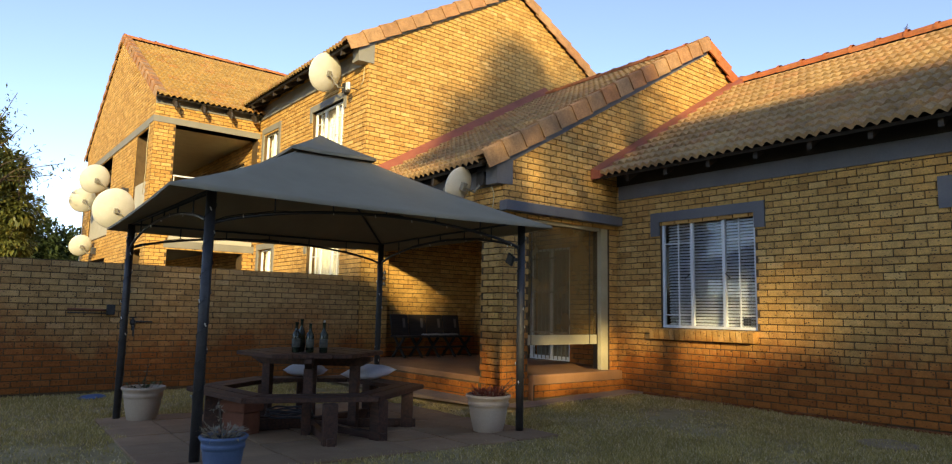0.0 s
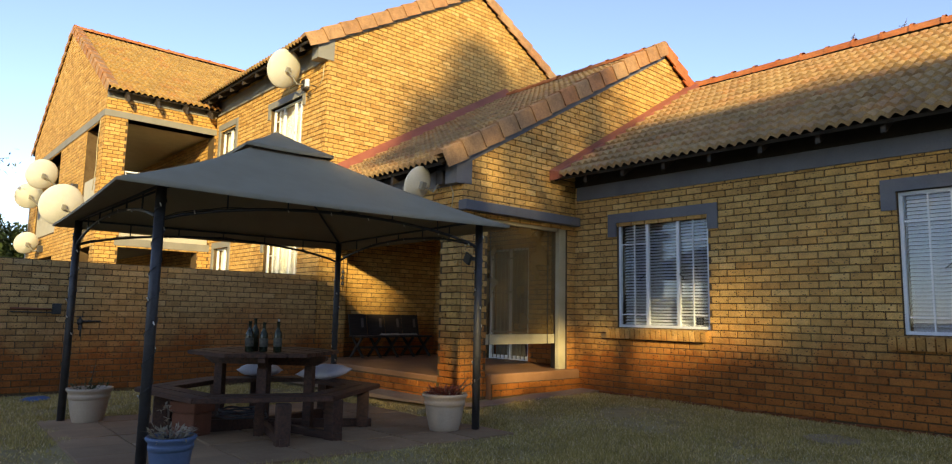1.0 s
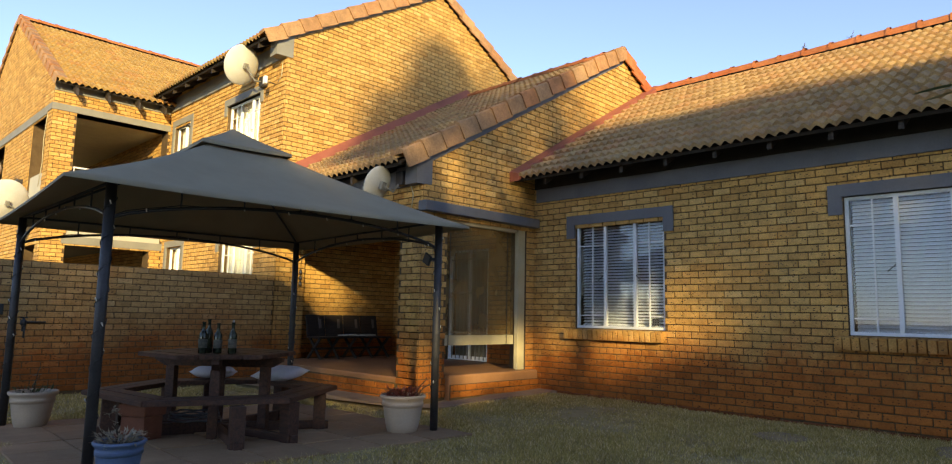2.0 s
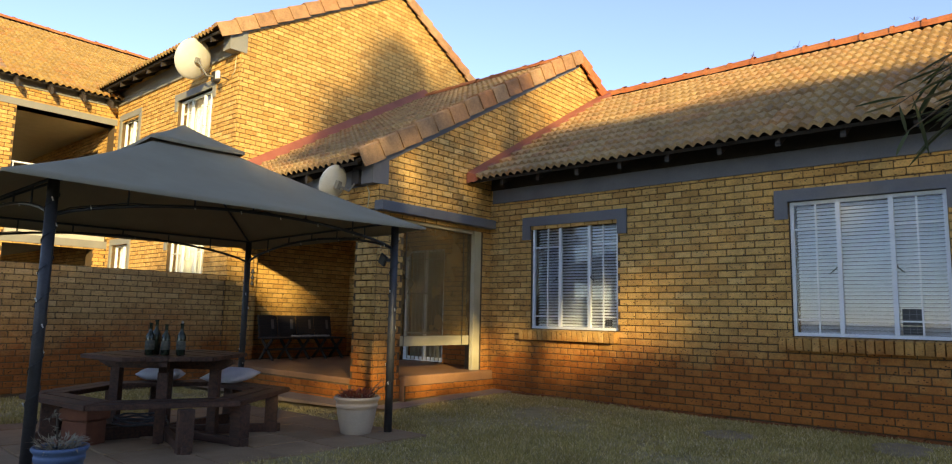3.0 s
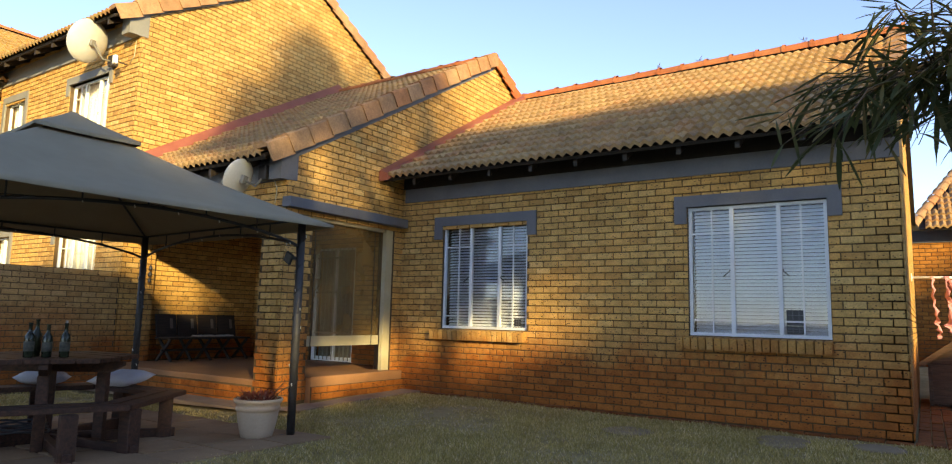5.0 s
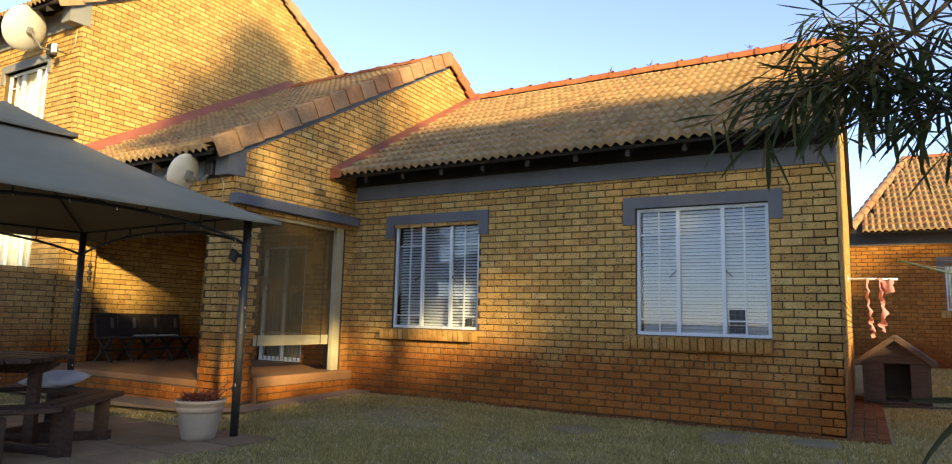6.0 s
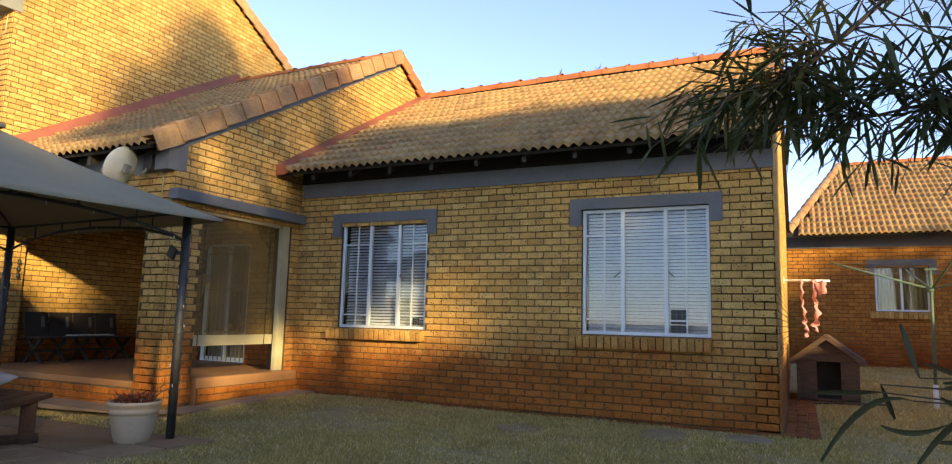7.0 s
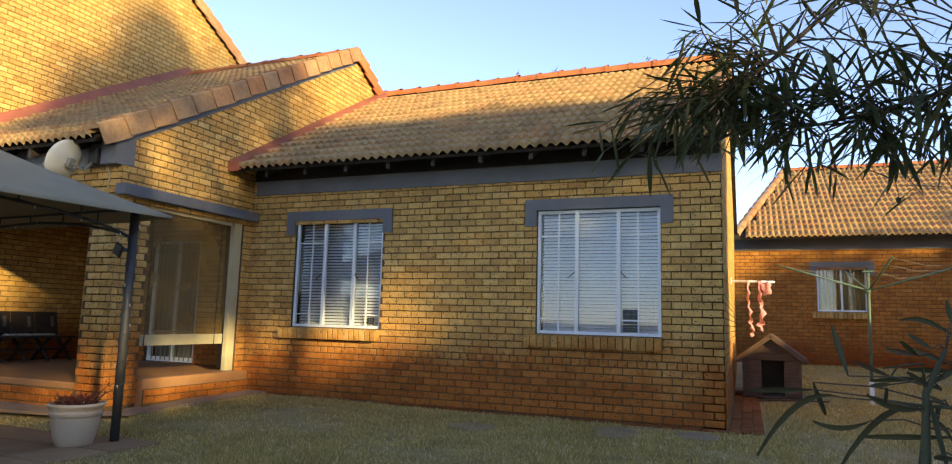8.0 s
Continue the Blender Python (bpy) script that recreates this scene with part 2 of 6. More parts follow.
def sheet(facing, place, outline, holes, thick):
    """A wall of some thickness from an outline in (run, height), with rectangular holes through it."""
    loops = [outline] + [[(a, b), (c, b), (c, d), (a, d)] for a, b, c, d in holes]
    flat = [p for loop in loops for p in loop]
    bm = bmesh.new()
    front = [bm.verts.new(spot(facing, place, u, 0, z)) for u, z in flat]
    back = [bm.verts.new(spot(facing, place, u, -thick, z)) for u, z in flat]
    from mathutils.geometry import tessellate_polygon
    for a, b, c in tessellate_polygon([[Vector((u, z, 0)) for u, z in loop] for loop in loops]):
        bm.faces.new((front[a], front[b], front[c]))
        bm.faces.new((back[c], back[b], back[a]))
    i = 0
    for loop in loops:
        k = len(loop)
        for j in range(k):
            a, b = i + j, i + (j + 1) % k
            bm.faces.new((front[a], front[b], back[b], back[a]))
        i += k
    return bm


def spans(outline, holes, z):
    """The stretches of a wall at one height."""
    cuts = []
    for (u0, z0), (u1, z1) in zip(outline, outline[1:] + outline[:1]):
        if (z0 <= z) != (z1 <= z):
            cuts.append(u0 + (u1 - u0) * (z - z0) / (z1 - z0))
    cuts.sort()
    out = [(a, b) for a, b in zip(cuts[::2], cuts[1::2])]
    for a, b, c, d in holes:
        if b < z < d:
            out = [q for p0, p1 in out for q in ((p0, min(p1, a)), (max(p0, c), p1)) if q[1] - q[0] > 0.02]
    return out


COURSE, BRICK_L, BRICK_H, JOINT, PROUD = 0.0815, 0.200, 0.070, 0.011, 0.012
CHAMFER = 0.005


def brick_points(facing, length, height=BRICK_H, proud=PROUD):
    """Corners and faces of a brick's face, chamfered, about its middle."""
    h, k = length / 2, height / 2
    pts = []
    for out, inset in ((-0.02, 0.0), (proud - CHAMFER, 0.0), (proud, CHAMFER)):
        for su, sz in ((-1, -1), (1, -1), (1, 1), (-1, 1)):
            pts.append(spot(facing, 0, su * (h - inset), out, sz * (k - inset)))
    faces = [(8, 9, 10, 11)]
    for r in (0, 4):
        faces += [(r + j, r + (j + 1) % 4, r + 4 + (j + 1) % 4, r + 4 + j) for j in range(4)]
    return pts, faces


BRICK_MESH = {}
for side in "se":
    bm = bmesh.new()
    pts, faces = brick_points(side, BRICK_L)
    vs = [bm.verts.new(p) for p in pts]
    for f in faces:
        bm.faces.new([vs[i] for i in f])
    bmesh.ops.recalc_face_normals(bm, faces=bm.faces)
    if sum(f.normal.dot(spot(side, 0, 0, 1, 0)) for f in bm.faces) < 0:
        bmesh.ops.reverse_faces(bm, faces=bm.faces)
    BRICK_MESH[side] = bpy.data.meshes.new("brick")
    bm.to_mesh(BRICK_MESH[side])
    bm.free()
    BRICK_MESH[side].materials.append(BRICK)

brick_jobs = []


def brick_wall(name, facing, place, outline, holes=(), thick=0.22, focus=(0, 0), start=0.03, bricks=None, label="straw-yellow face brick wall with dark pitted bricks", low=None, headers=None):
    """A wall of mortar now; its bricks are laid at the end of the file."""
    ob = part(name, sheet(facing, place, outline, list(holes), thick), MORTAR)
    tagged(ob, label, "brick wall", kind="structure")
    brick_jobs.append((ob, facing, place, outline, list(holes), focus, start, low, bricks, headers))
    return ob


def lay_bricks(ob, facing, place, outline, holes, focus, start, low, bricks, headers):
    rng = random.Random(len(ob.name) * 7 + int(abs(place) * 100))
    pieces = []
    top = max(z for _, z in outline)
    bottom = min(z for _, z in outline) if low is None else low
    row = math.ceil((bottom - start) / COURSE)
    while (z0 := start + row * COURSE) + BRICK_H < top + 0.01:
        zm = z0 + BRICK_H / 2
        for a, b in spans(outline, holes, zm + 0.02):
            size = BRICK_L if headers is None or abs(zm - headers) > COURSE / 2 else (BRICK_L - JOINT) / 2
            u = math.floor(a / (BRICK_L + JOINT)) * (BRICK_L + JOINT) + (row % 2) * (size + JOINT) / 2 - (BRICK_L + JOINT)
            while u < b:
                p0, p1 = max(u, a + 0.003), min(u + size, b - 0.003)
                if p1 - p0 > 0.035:
                    pieces.append(((p0 + p1) / 2, zm, p1 - p0))
                u += size + JOINT
        row += 1
    pieces.sort(key=lambda q: (q[0] - focus[0]) ** 2 + (q[1] - focus[1]) ** 2)
    if bricks:
        own = BRICK_MESH[facing].copy()
        own.materials[0] = bricks[0]
    for u, z, length in pieces[:300]:
        b = new("brick", BRICK_MESH[facing] if not bricks else own)
        b.parent = ob
        b.location = spot(facing, place, u, rng.uniform(-0.0015, 0.0015), z + rng.uniform(-0.0012, 0.0012))
        k = length / BRICK_L
        b.scale = (k, 1, 1) if facing == "s" else (1, k, 1)
        b.rotation_euler = (0, rng.uniform(-0.003, 0.003), 0) if facing == "s" else (rng.uniform(-0.003, 0.003), 0, 0)
    rest = pieces[300:]
    if rest:
        verts, polys = [], []
        outward = spot(facing, 0, 0, 1, 0)
        for u, z, length in rest:
            pts, faces = brick_points(facing, length)
            at, base = spot(facing, place, u, 0, z), len(verts)
            verts += [p + at for p in pts]
            polys += [tuple(base + i for i in (f if facing == "e" else f)) for f in faces]
        mesh = bpy.data.meshes.new("brick_courses")
        mesh.from_pydata([tuple(v) for v in verts], [], polys)
        mesh.update()
        if mesh.polygons[0].normal.dot(outward) < 0:
            mesh.flip_normals()
        tagged(link("brick_courses", mesh, bricks[1] if bricks else BRICK_REST, ob), kind="stuff")


def slab(name, x0, x1, y0, y1, z0, z1, material, label, category, bevel=0.0, kind="structure", parent=None):
    ob = part(name, one_box(x0, x1, y0, y1, z0, z1, bevel), material, parent)
    return ob if parent else tagged(ob, label, category, kind=kind)


# ---- roofs ----
TILE_W, TILE_E = 0.24, 0.31


def tile_mesh(name, material, segments=12, rise=0.046, thick=0.02):
    """One double-roll tile: local x across, y up the slope from its lower edge, z out of the roof."""
    def crest(k):
        c = 0.5 - 0.5 * math.cos(2 * math.tau * k / segments)
        return rise * c ** 0.8
    verts, faces = [], []
    length = TILE_E + 0.06
    for k in range(segments + 1):
        x = -TILE_W / 2 + (TILE_W + 0.004) * k / segments
        z = crest(k)
        verts += [(x, 0.0, z - thick + 0.024), (x, 0.006, z + 0.054), (x, length, z + 0.003)]
    for k in range(segments):
        a, b = 3 * k, 3 * k + 3
        faces += [(a, b, b + 1, a + 1), (a + 1, b + 1, b + 2, a + 2)]
    mesh = bpy.data.meshes.new(name)
    mesh.from_pydata(verts, [], faces)
    mesh.update()
    mesh.materials.append(material)
    return mesh


TILES = {m.name: tile_mesh("tile", m) for m in (TILE, TILE_FAR)}
roof_jobs = []


def slope(name, eave, along, up, width, length, material, label, keep=None, deck=True, holes=None):
    """One slope: a deck of boards, and tiles laid at the end of the file. eave: the lower corner; along x up points out of the roof."""
    eave, along, up = Vector(eave), Vector(along).normalized(), Vector(up).normalized()
    out = along.cross(up)
    bm = bmesh.new()
    corners = [(0, 0), (width, 0), (width, length), (0, length)] if deck is True else deck
    low = [bm.verts.new(eave + along * a + up * b - out * 0.045) for a, b in corners]
    high = [bm.verts.new(eave + along * a + up * b - out * 0.006) for a, b in corners]
    k = len(corners)
    bm.faces.new(high)
    bm.faces.new(low[::-1])
    for i in range(k):
        bm.faces.new((low[i], low[(i + 1) % k], high[(i + 1) % k], high[i]))
    ob = tagged(part(name, bm, DECK_EAVE_SHADE), label, "tiled roof", kind="structure")
    roof_jobs.append((ob, eave, along, up, out, width, length, material, keep))
    return ob


def lay_tiles(ob, eave, along, up, out, width, length, material, keep):
    rng = random.Random(int(width * 1000 + length * 10))
    turn = Matrix((along, up, out)).transposed()
    rows, cols = int(length / TILE_E + 0.35), int(math.ceil(width / TILE_W - 0.2))
    count = 0
    for j in range(rows):
        for i in range(cols):
            a, b = (i + 0.5) * TILE_W, j * TILE_E
            if keep and not keep(a, b + TILE_E / 2):
                continue
            count += 1
            t = new("tile", TILES[material.name])
            t.parent = ob
            spin = Matrix.Rotation(rng.uniform(-0.008, 0.008), 3, "Z")
            t.matrix_basis = Matrix.Translation(eave + along * (a + rng.uniform(-0.003, 0.003)) + up * (b - 0.05 + rng.uniform(-0.004, 0.004)) + out * rng.uniform(0, 0.003)) @ (turn @ spin).to_4x4()


def cap_row(name, start, end, material, label, width=0.22, piece=0.40, height=0.10):
    """Ridge caps, each lapping the next."""
    a, b = Vector(start), Vector(end)
    way = (b - a).normalized()
    side = way.cross(Vector((0, 0, 1))).normalized()
    up = side.cross(way)
    holder = tagged(part(name, tube(bmesh.new(), (a, b), 0.04, 8), MORTAR), label, "ridge tiles", kind="structure")
    mesh = bpy.data.meshes.new("ridge_cap")
    verts, faces = [], []
    n = 8
    for s, grow in ((0.0, 1.12), (0.05, 1.12), (0.055, 1.0), (piece + 0.03, 0.93)):
        for k in range(n + 1):
            q = math.pi * k / n
            verts.append((s, math.cos(q) * width / 2 * grow, math.sin(q) * height * grow))
    for r in range(3):
        for k in range(n):
            i = r * (n + 1) + k
            faces.append((i, i + 1, i + n + 2, i + n + 1))
    mesh.from_pydata(verts, [], faces)
    mesh.update()
    mesh.materials.append(material)
    turn = Matrix((way, side, up)).transposed().to_4x4()
    count = max(1, round((b - a).length / piece))
    rng = random.Random(count)
    for i in range(count):
        c = new("ridge_cap", mesh)
        c.parent = holder
        c.matrix_basis = Matrix.Translation(a + (b - a) * i / count + up * rng.uniform(-0.006, 0.006)) @ turn @ Matrix.Rotation(rng.uniform(-0.02, 0.02), 4, "Z")
    return holder


def verge_row(name, start, end, outward, material, label, piece=0.38, drop=0.17, width=0.20):
    """Verge tiles up the edge of a gable: each wraps the top and the side."""
    a, b, outward = Vector(start), Vector(end), Vector(outward).normalized()
    way = (b - a).normalized()
    up = way.cross(outward)
    if up.z < 0:
        up = -up
    holder = tagged(part(name, tube(bmesh.new(), (a - outward * 0.1 - up * 0.06, b - outward * 0.1 - up * 0.06), 0.025, 6), DARK_WOOD), label, "verge tiles", kind="structure")
    bm = bmesh.new()
    prof = [(-width, 0.012), (-width, 0.055), (-0.03, 0.075), (0.0, 0.055), (0.012, -drop), (-0.012, -drop), (-0.012, 0.02)]
    rings = []
    for s, grow in ((0.0, 0.024), (piece + 0.03, 0.0)):
        rings.append([bm.verts.new((s, o + grow, z + grow)) for o, z in prof])
    k = len(prof)
    for i in range(k):
        bm.faces.new((rings[0][i], rings[0][(i + 1) % k], rings[1][(i + 1) % k], rings[1][i]))
    bm.faces.new(rings[0])
    bm.faces.new(rings[1])
    bmesh.ops.recalc_face_normals(bm, faces=bm.faces)
    mesh = bpy.data.meshes.new("verge_tile")
    bm.to_mesh(mesh)
    bm.free()
    mesh.materials.append(material)
    turn = Matrix((way, outward, up)).transposed().to_4x4()
    count = max(1, round((b - a).length / piece))
    rng = random.Random(count + 5)
    for i in range(count):
        c = new("verge_tile", mesh)
        c.parent = holder
        c.matrix_basis = Matrix.Translation(a + (b - a) * i / count + up * rng.uniform(-0.005, 0.005)) @ turn @ Matrix.Rotation(rng.uniform(-0.015, 0.015), 4, "Y")
    return holder


def rafters(facing, place, runs, z_wall, pitch, reach, label):
    """Rafter feet that show under an eave."""
    for u in runs:
        p0, p1 = spot(facing, place, u, reach, z_wall - pitch * reach), spot(facing, place, u, -0.2, z_wall + pitch * 0.2)
        way = (p1 - p0).normalized()
        side = spot(facing, 0, 1, 0, 0).normalized()
        bm = bmesh.new()
        ends = []
        for p in (p0, p1):
            ends.append([bm.verts.new(p + side * a + Vector((0, 0, b))) for a, b in ((-0.025, -0.14), (0.025, -0.14), (0.025, 0.0), (-0.025, 0.0))])
        for i in range(4):
            bm.faces.new((ends[0][i], ends[0][(i + 1) % 4], ends[1][(i + 1) % 4], ends[1][i]))
        bm.faces.new(ends[0])
        bm.faces.new(ends[1])
        tagged(part("rafter_foot", bm, DARK_WOOD), label, "rafter", "rafter feet under the eave", "structure")

# ---- ground ----
def axis_lines(low, high, step, far):
    inner = list(np.arange(low, high + 1e-6, step))
    outer, d = [], step
    while d < far:
        d *= 1.8
        outer.append(d)
    return [low - d for d in reversed(outer)] + inner + [high + d for d in outer]


xs, ys = axis_lines(-16, 8, 0.4, 1500), axis_lines(-8, 18, 0.4, 1500)
gverts = [(x, y, lift(x, y) + (0.012 * noise.noise(Vector((x * 0.9, y * 0.9, 0))) if abs(x) < 16 and -8 < y < 7 else 0)) for y in ys for x in xs]
gfaces = [(j * len(xs) + i, j * len(xs) + i + 1, (j + 1) * len(xs) + i + 1, (j + 1) * len(xs) + i) for j in range(len(ys) - 1) for i in range(len(xs) - 1)]
gmesh = bpy.data.meshes.new("ground")
gmesh.from_pydata(gverts, [], gfaces)
gmesh.update()
tagged(link("ground", gmesh, GROUND, smooth=True), "patchy lawn soil with thin dry grass", "ground", kind="structure")

# ---- the low wing: long wall with two windows ----
YW, XG, XM, YM, XL, YL = 7.5, -6.28, -10.3, 5.52, -15.39, 3.18
W1, W2 = (-5.52, 0.925, -4.15, 2.36), (-2.065, 0.94, -0.64, 2.385)
brick_wall("wall_garden", "s", YW, [(XG, -0.05), (0.0, -0.05), (0.0, 3.27), (XG, 3.27)], [W1, W2], focus=(-1.6, 1.3),
           label="yellow face brick wall stained red near the lawn", headers=0.66)
brick_wall("wall_east_gable", "e", 0.0, [(7.5, -0.05), (14.5, -0.05), (14.5, 3.2), (11.0, 5.27), (7.5, 3.2)], focus=(7.6, 1.5))
slab("wall_wing_back", XG, -0.22, 14.28, 14.5, -0.05, 3.2, PLASTER, "plain back wall of the low wing", "wall")
slab("eave_band_garden", XG + 0.06, 0.015, YW - 0.035, YW + 0.01, 2.745, 2.945, GREY_PAINT, "grey painted band under the eave", "trim", 0.006)
PITCH = math.atan(0.58)
UPS = (0, math.cos(PITCH), math.sin(PITCH))
slope("roof_garden", (XG + 0.02, 7.0, 3.03), (1, 0, 0), UPS, 6.66, 3.92 / math.cos(PITCH), TILE, "weathered tan double-roll concrete tile roof",
      keep=lambda a, b: a < 6.33, deck=[(0, 0), (6.34, 0), (6.34, 3.92 / math.cos(PITCH)), (0, 3.92 / math.cos(PITCH))])
slope("roof_garden_back", (0.08, 14.84, 3.03), (-1, 0, 0), (0, -UPS[1], UPS[2]), 6.25, 4.0 / math.cos(PITCH), TILE, "back slope of the tan tile roof", keep=lambda a, b: False)
cap_row("ridge_garden", (0.12, 10.92, 5.30), (XG + 0.05, 10.92, 5.30), RIDGE, "orange-red ridge caps with dried weeds between", width=0.26, height=0.14)
verge_row("verge_east", (0.09, 7.02, 3.05), (0.09, 10.92, 5.31), (1, 0, 0), VERGE, "sunlit orange verge tiles on the east gable", drop=0.10)
rafters("s", YW, [-5.75 + 0.62 * i for i in range(10)], 3.30, 0.58, 0.42, "dark wooden rafter foot under the tiles")
# red flashing where the low roof meets the porch gable
bm = bmesh.new()
a, b = Vector((XG + 0.03, 6.90, 3.03)), Vector((XG + 0.03, 11.0, 5.40))
box_way = (b - a)
for p, q in (((0, 0, 0.10), (0.15, 0, 0.06)),):
    v = [bm.verts.new(a + Vector((0, 0, -0.05))), bm.verts.new(b + Vector((0, 0, -0.05))), bm.verts.new(b + Vector(p)), bm.verts.new(a + Vector(p)),
         bm.verts.new(b + Vector(q)), bm.verts.new(a + Vector(q)), bm.verts.new(b + Vector((0.16, 0, -0.05))), bm.verts.new(a + Vector((0.16, 0, -0.05)))]
    for f in ((0, 1, 2, 3), (3, 2, 4, 5), (5, 4, 6, 7), (7, 6, 1, 0), (0, 3, 5, 7), (1, 2, 4, 6)):
        bm.faces.new([v[i] for i in f])
tagged(part("flashing", bm, FLASHING), "red painted flashing along the roof edge", "flashing", kind="structure")

# ---- the porch block ----
PPITCH = 0.578
GABLE_OPEN = (5.73, 0.295, 7.32, 2.36)
def porch_z(y):
    return 2.94 + PPITCH * (y - 4.95)
brick_wall("wall_porch_gable", "e", XG, [(5.29, -0.05), (14.4, -0.05), (14.4, porch_z(5.34)), (9.93, porch_z(9.93) - 0.08), (5.29, porch_z(5.29) - 0.08)],
           [GABLE_OPEN], thick=0.30, focus=(6.2, 2.6))
brick_wall("wall_porch_front", "s", 5.29, [(XM, 2.36), (-6.69, 2.36), (-6.69, -0.05), (XG + 0.004, -0.05), (XG + 0.004, 3.04), (XM, 3.04)], thick=0.43, focus=(-6.4, 1.2),
           label="yellow brick pillar and beam of the porch")
slab("lintel_porch", XG - 0.02, XG + 0.13, 5.24, YW - 0.03, 2.362, 2.49, GREY_PAINT, "grey painted concrete lintel over the porch opening", "lintel", 0.008)
# added near-black strips paint the shade of the open eaves
slab("eave_filler_garden", XG + 0.02, -0.01, YW - 0.022, YW - 0.011, 2.945, 3.30, DECK_EAVE_SHADE, "dark strip standing in for shade under the eave", "trim")
slab("eave_filler_porch", XM, XG - 0.21, 5.268, 5.279, 2.97, 3.07, DECK_EAVE_SHADE, "dark strip standing in for shade under the porch eave", "trim")
slab("eave_band_porch", XM, XG + 0.02, 5.25, 5.30, 2.70, 2.97, GREY_PAINT, "grey painted band under the porch eave", "trim", 0.006)
bm = bmesh.new()
prof = [(5.16, 2.70), (5.42, 2.71), (5.42, 3.12), (5.16, 2.98)]
ends = [[bm.verts.new((x, y, z)) for y, z in prof] for x in (XG - 0.2, XG + 0.025)]
for i in range(4):
    bm.faces.new((ends[0][i], ends[0][(i + 1) % 4], ends[1][(i + 1) % 4], ends[1][i]))
bm.faces.new(ends[0]), bm.faces.new(ends[1])
tagged(part("eave_block_porch", bm, GREY_PAINT), "grey painted block that ends the porch eave", "trim", kind="structure")
# thin grey strip under the verge
bm = bmesh.new()
for y0, y1 in ((5.42, 9.93),):
    v = [bm.verts.new((x, y, porch_z(y) - d)) for x in (XG, XG + 0.02) for y in (y0, y1) for d in (0.19, 0.07)]
    for f in ((0, 1, 3, 2), (4, 5, 7, 6), (0, 1, 5, 4), (2, 3, 7, 6), (0, 2, 6, 4), (1, 3, 7, 5)):
        bm.faces.new([v[i] for i in f])
tagged(part("verge_strip", bm, GREY_PAINT), "grey painted strip below the verge tiles", "trim", kind="structure")
PP = math.atan(PPITCH)
UPP = (0, math.cos(PP), math.sin(PP))
PLEN = (9.93 - 4.95) / math.cos(PP)
slope("roof_porch", (XG - 4.36, 4.95, 2.94), (1, 0, 0), UPP, 4.32, PLEN, TILE, "tan double-roll concrete tile roof over the porch", keep=lambda a, b: a > 0.3)
slope("roof_porch_back", (XG, 14.91, 2.94), (-1, 0, 0), (0, -UPP[1], UPP[2]), XG - XM, PLEN, TILE, "back slope of the porch roof", keep=lambda a, b: False)
verge_row("verge_porch", (XG + 0.07, 4.90, 2.985), (XG + 0.07, 9.93, porch_z(9.93) + 0.065), (1, 0, 0), VERGE, "big faded orange verge tiles up the porch gable", piece=0.36, width=0.25)
verge_row("verge_porch_back", (XG + 0.07, 14.06, porch_z(9.93) + 0.03 - PPITCH * 4.13), (XG + 0.07, 9.93, porch_z(9.93) + 0.03), (1, 0, 0), RIDGE, "orange-red verge tiles behind the apex", piece=0.36)
cap_row("ridge_porch", (XG + 0.05, 9.93, porch_z(9.93) + 0.02), (XM, 9.93, porch_z(9.93) + 0.02), RIDGE, "orange ridge caps of the porch roof")
rafters("s", 5.29, [-9.9 + 0.62 * i for i in range(6)], 3.10, 0.57, 0.30, "dark wooden rafter foot under the porch eave")
# flashing on the two-storey gable
bm = bmesh.new()
v = [bm.verts.new((x, y, porch_z(y) + d)) for x, d in ((XM + 0.012, 0.0), (XM + 0.012, 0.24), (XM + 0.16, 0.09), (XM + 0.16, 0.0)) for y in (5.48, 9.95)]
for f in ((0, 1, 3, 2), (2, 3, 5, 4), (4, 5, 7, 6), (6, 7, 1, 0), (0, 2, 4, 6), (1, 3, 5, 7)):
    bm.faces.new([v[i] for i in f])
tagged(part("flashing_gable", bm, FLASHING), "broad red flashing on the tall gable", "flashing", kind="structure")

# porch floor, back walls, ceiling
slab("porch_floor", XM, XG - 0.01, 5.30, 8.3, -0.1, 0.27, PORCH_FLOOR, "polished red cement porch floor", "porch floor", 0.02)
slab("porch_step", XG - 0.28, XG + 0.10, 5.745, YW - 0.012, -0.05, 0.31, PORCH_FLOOR, "worn red cement threshold of the porch", "step", 0.025)
brick_wall("wall_step_front", "s", 5.275, [(XM, -0.06), (-6.70, -0.06), (-6.70, 0.20), (XM, 0.20)], thick=0.05, focus=(-7.5, 0.2), label="brick riser of the porch floor")
brick_wall("wall_step_east", "e", XG + 0.11, [(5.75, -0.04), (YW - 0.015, -0.04), (YW - 0.015, 0.19), (5.75, 0.19)], thick=0.06, focus=(6.5, 0.2), label="sunlit brick riser of the porch step")
brick_wall("wall_porch_west", "e", XM - 0.2, [(6.02, 0.2), (8.35, 0.2), (8.35, 2.9), (6.02, 2.9)], thick=0.1, focus=(7.0, 1.4))
DOOR = (-8.95, 0.28, -7.92, 2.28)
brick_wall("wall_porch_back", "s", 8.25, [(XM - 0.2, 0.2), (XG, 0.2), (XG, 2.9), (XM - 0.2, 2.9)], [DOOR], thick=0.2, focus=(-8, 1.4))
slab("porch_ceiling", XM - 0.2, XG - 0.3, 5.72, 8.25, 2.72, 2.78, CEILING, "dim boarded porch ceiling", "ceiling")

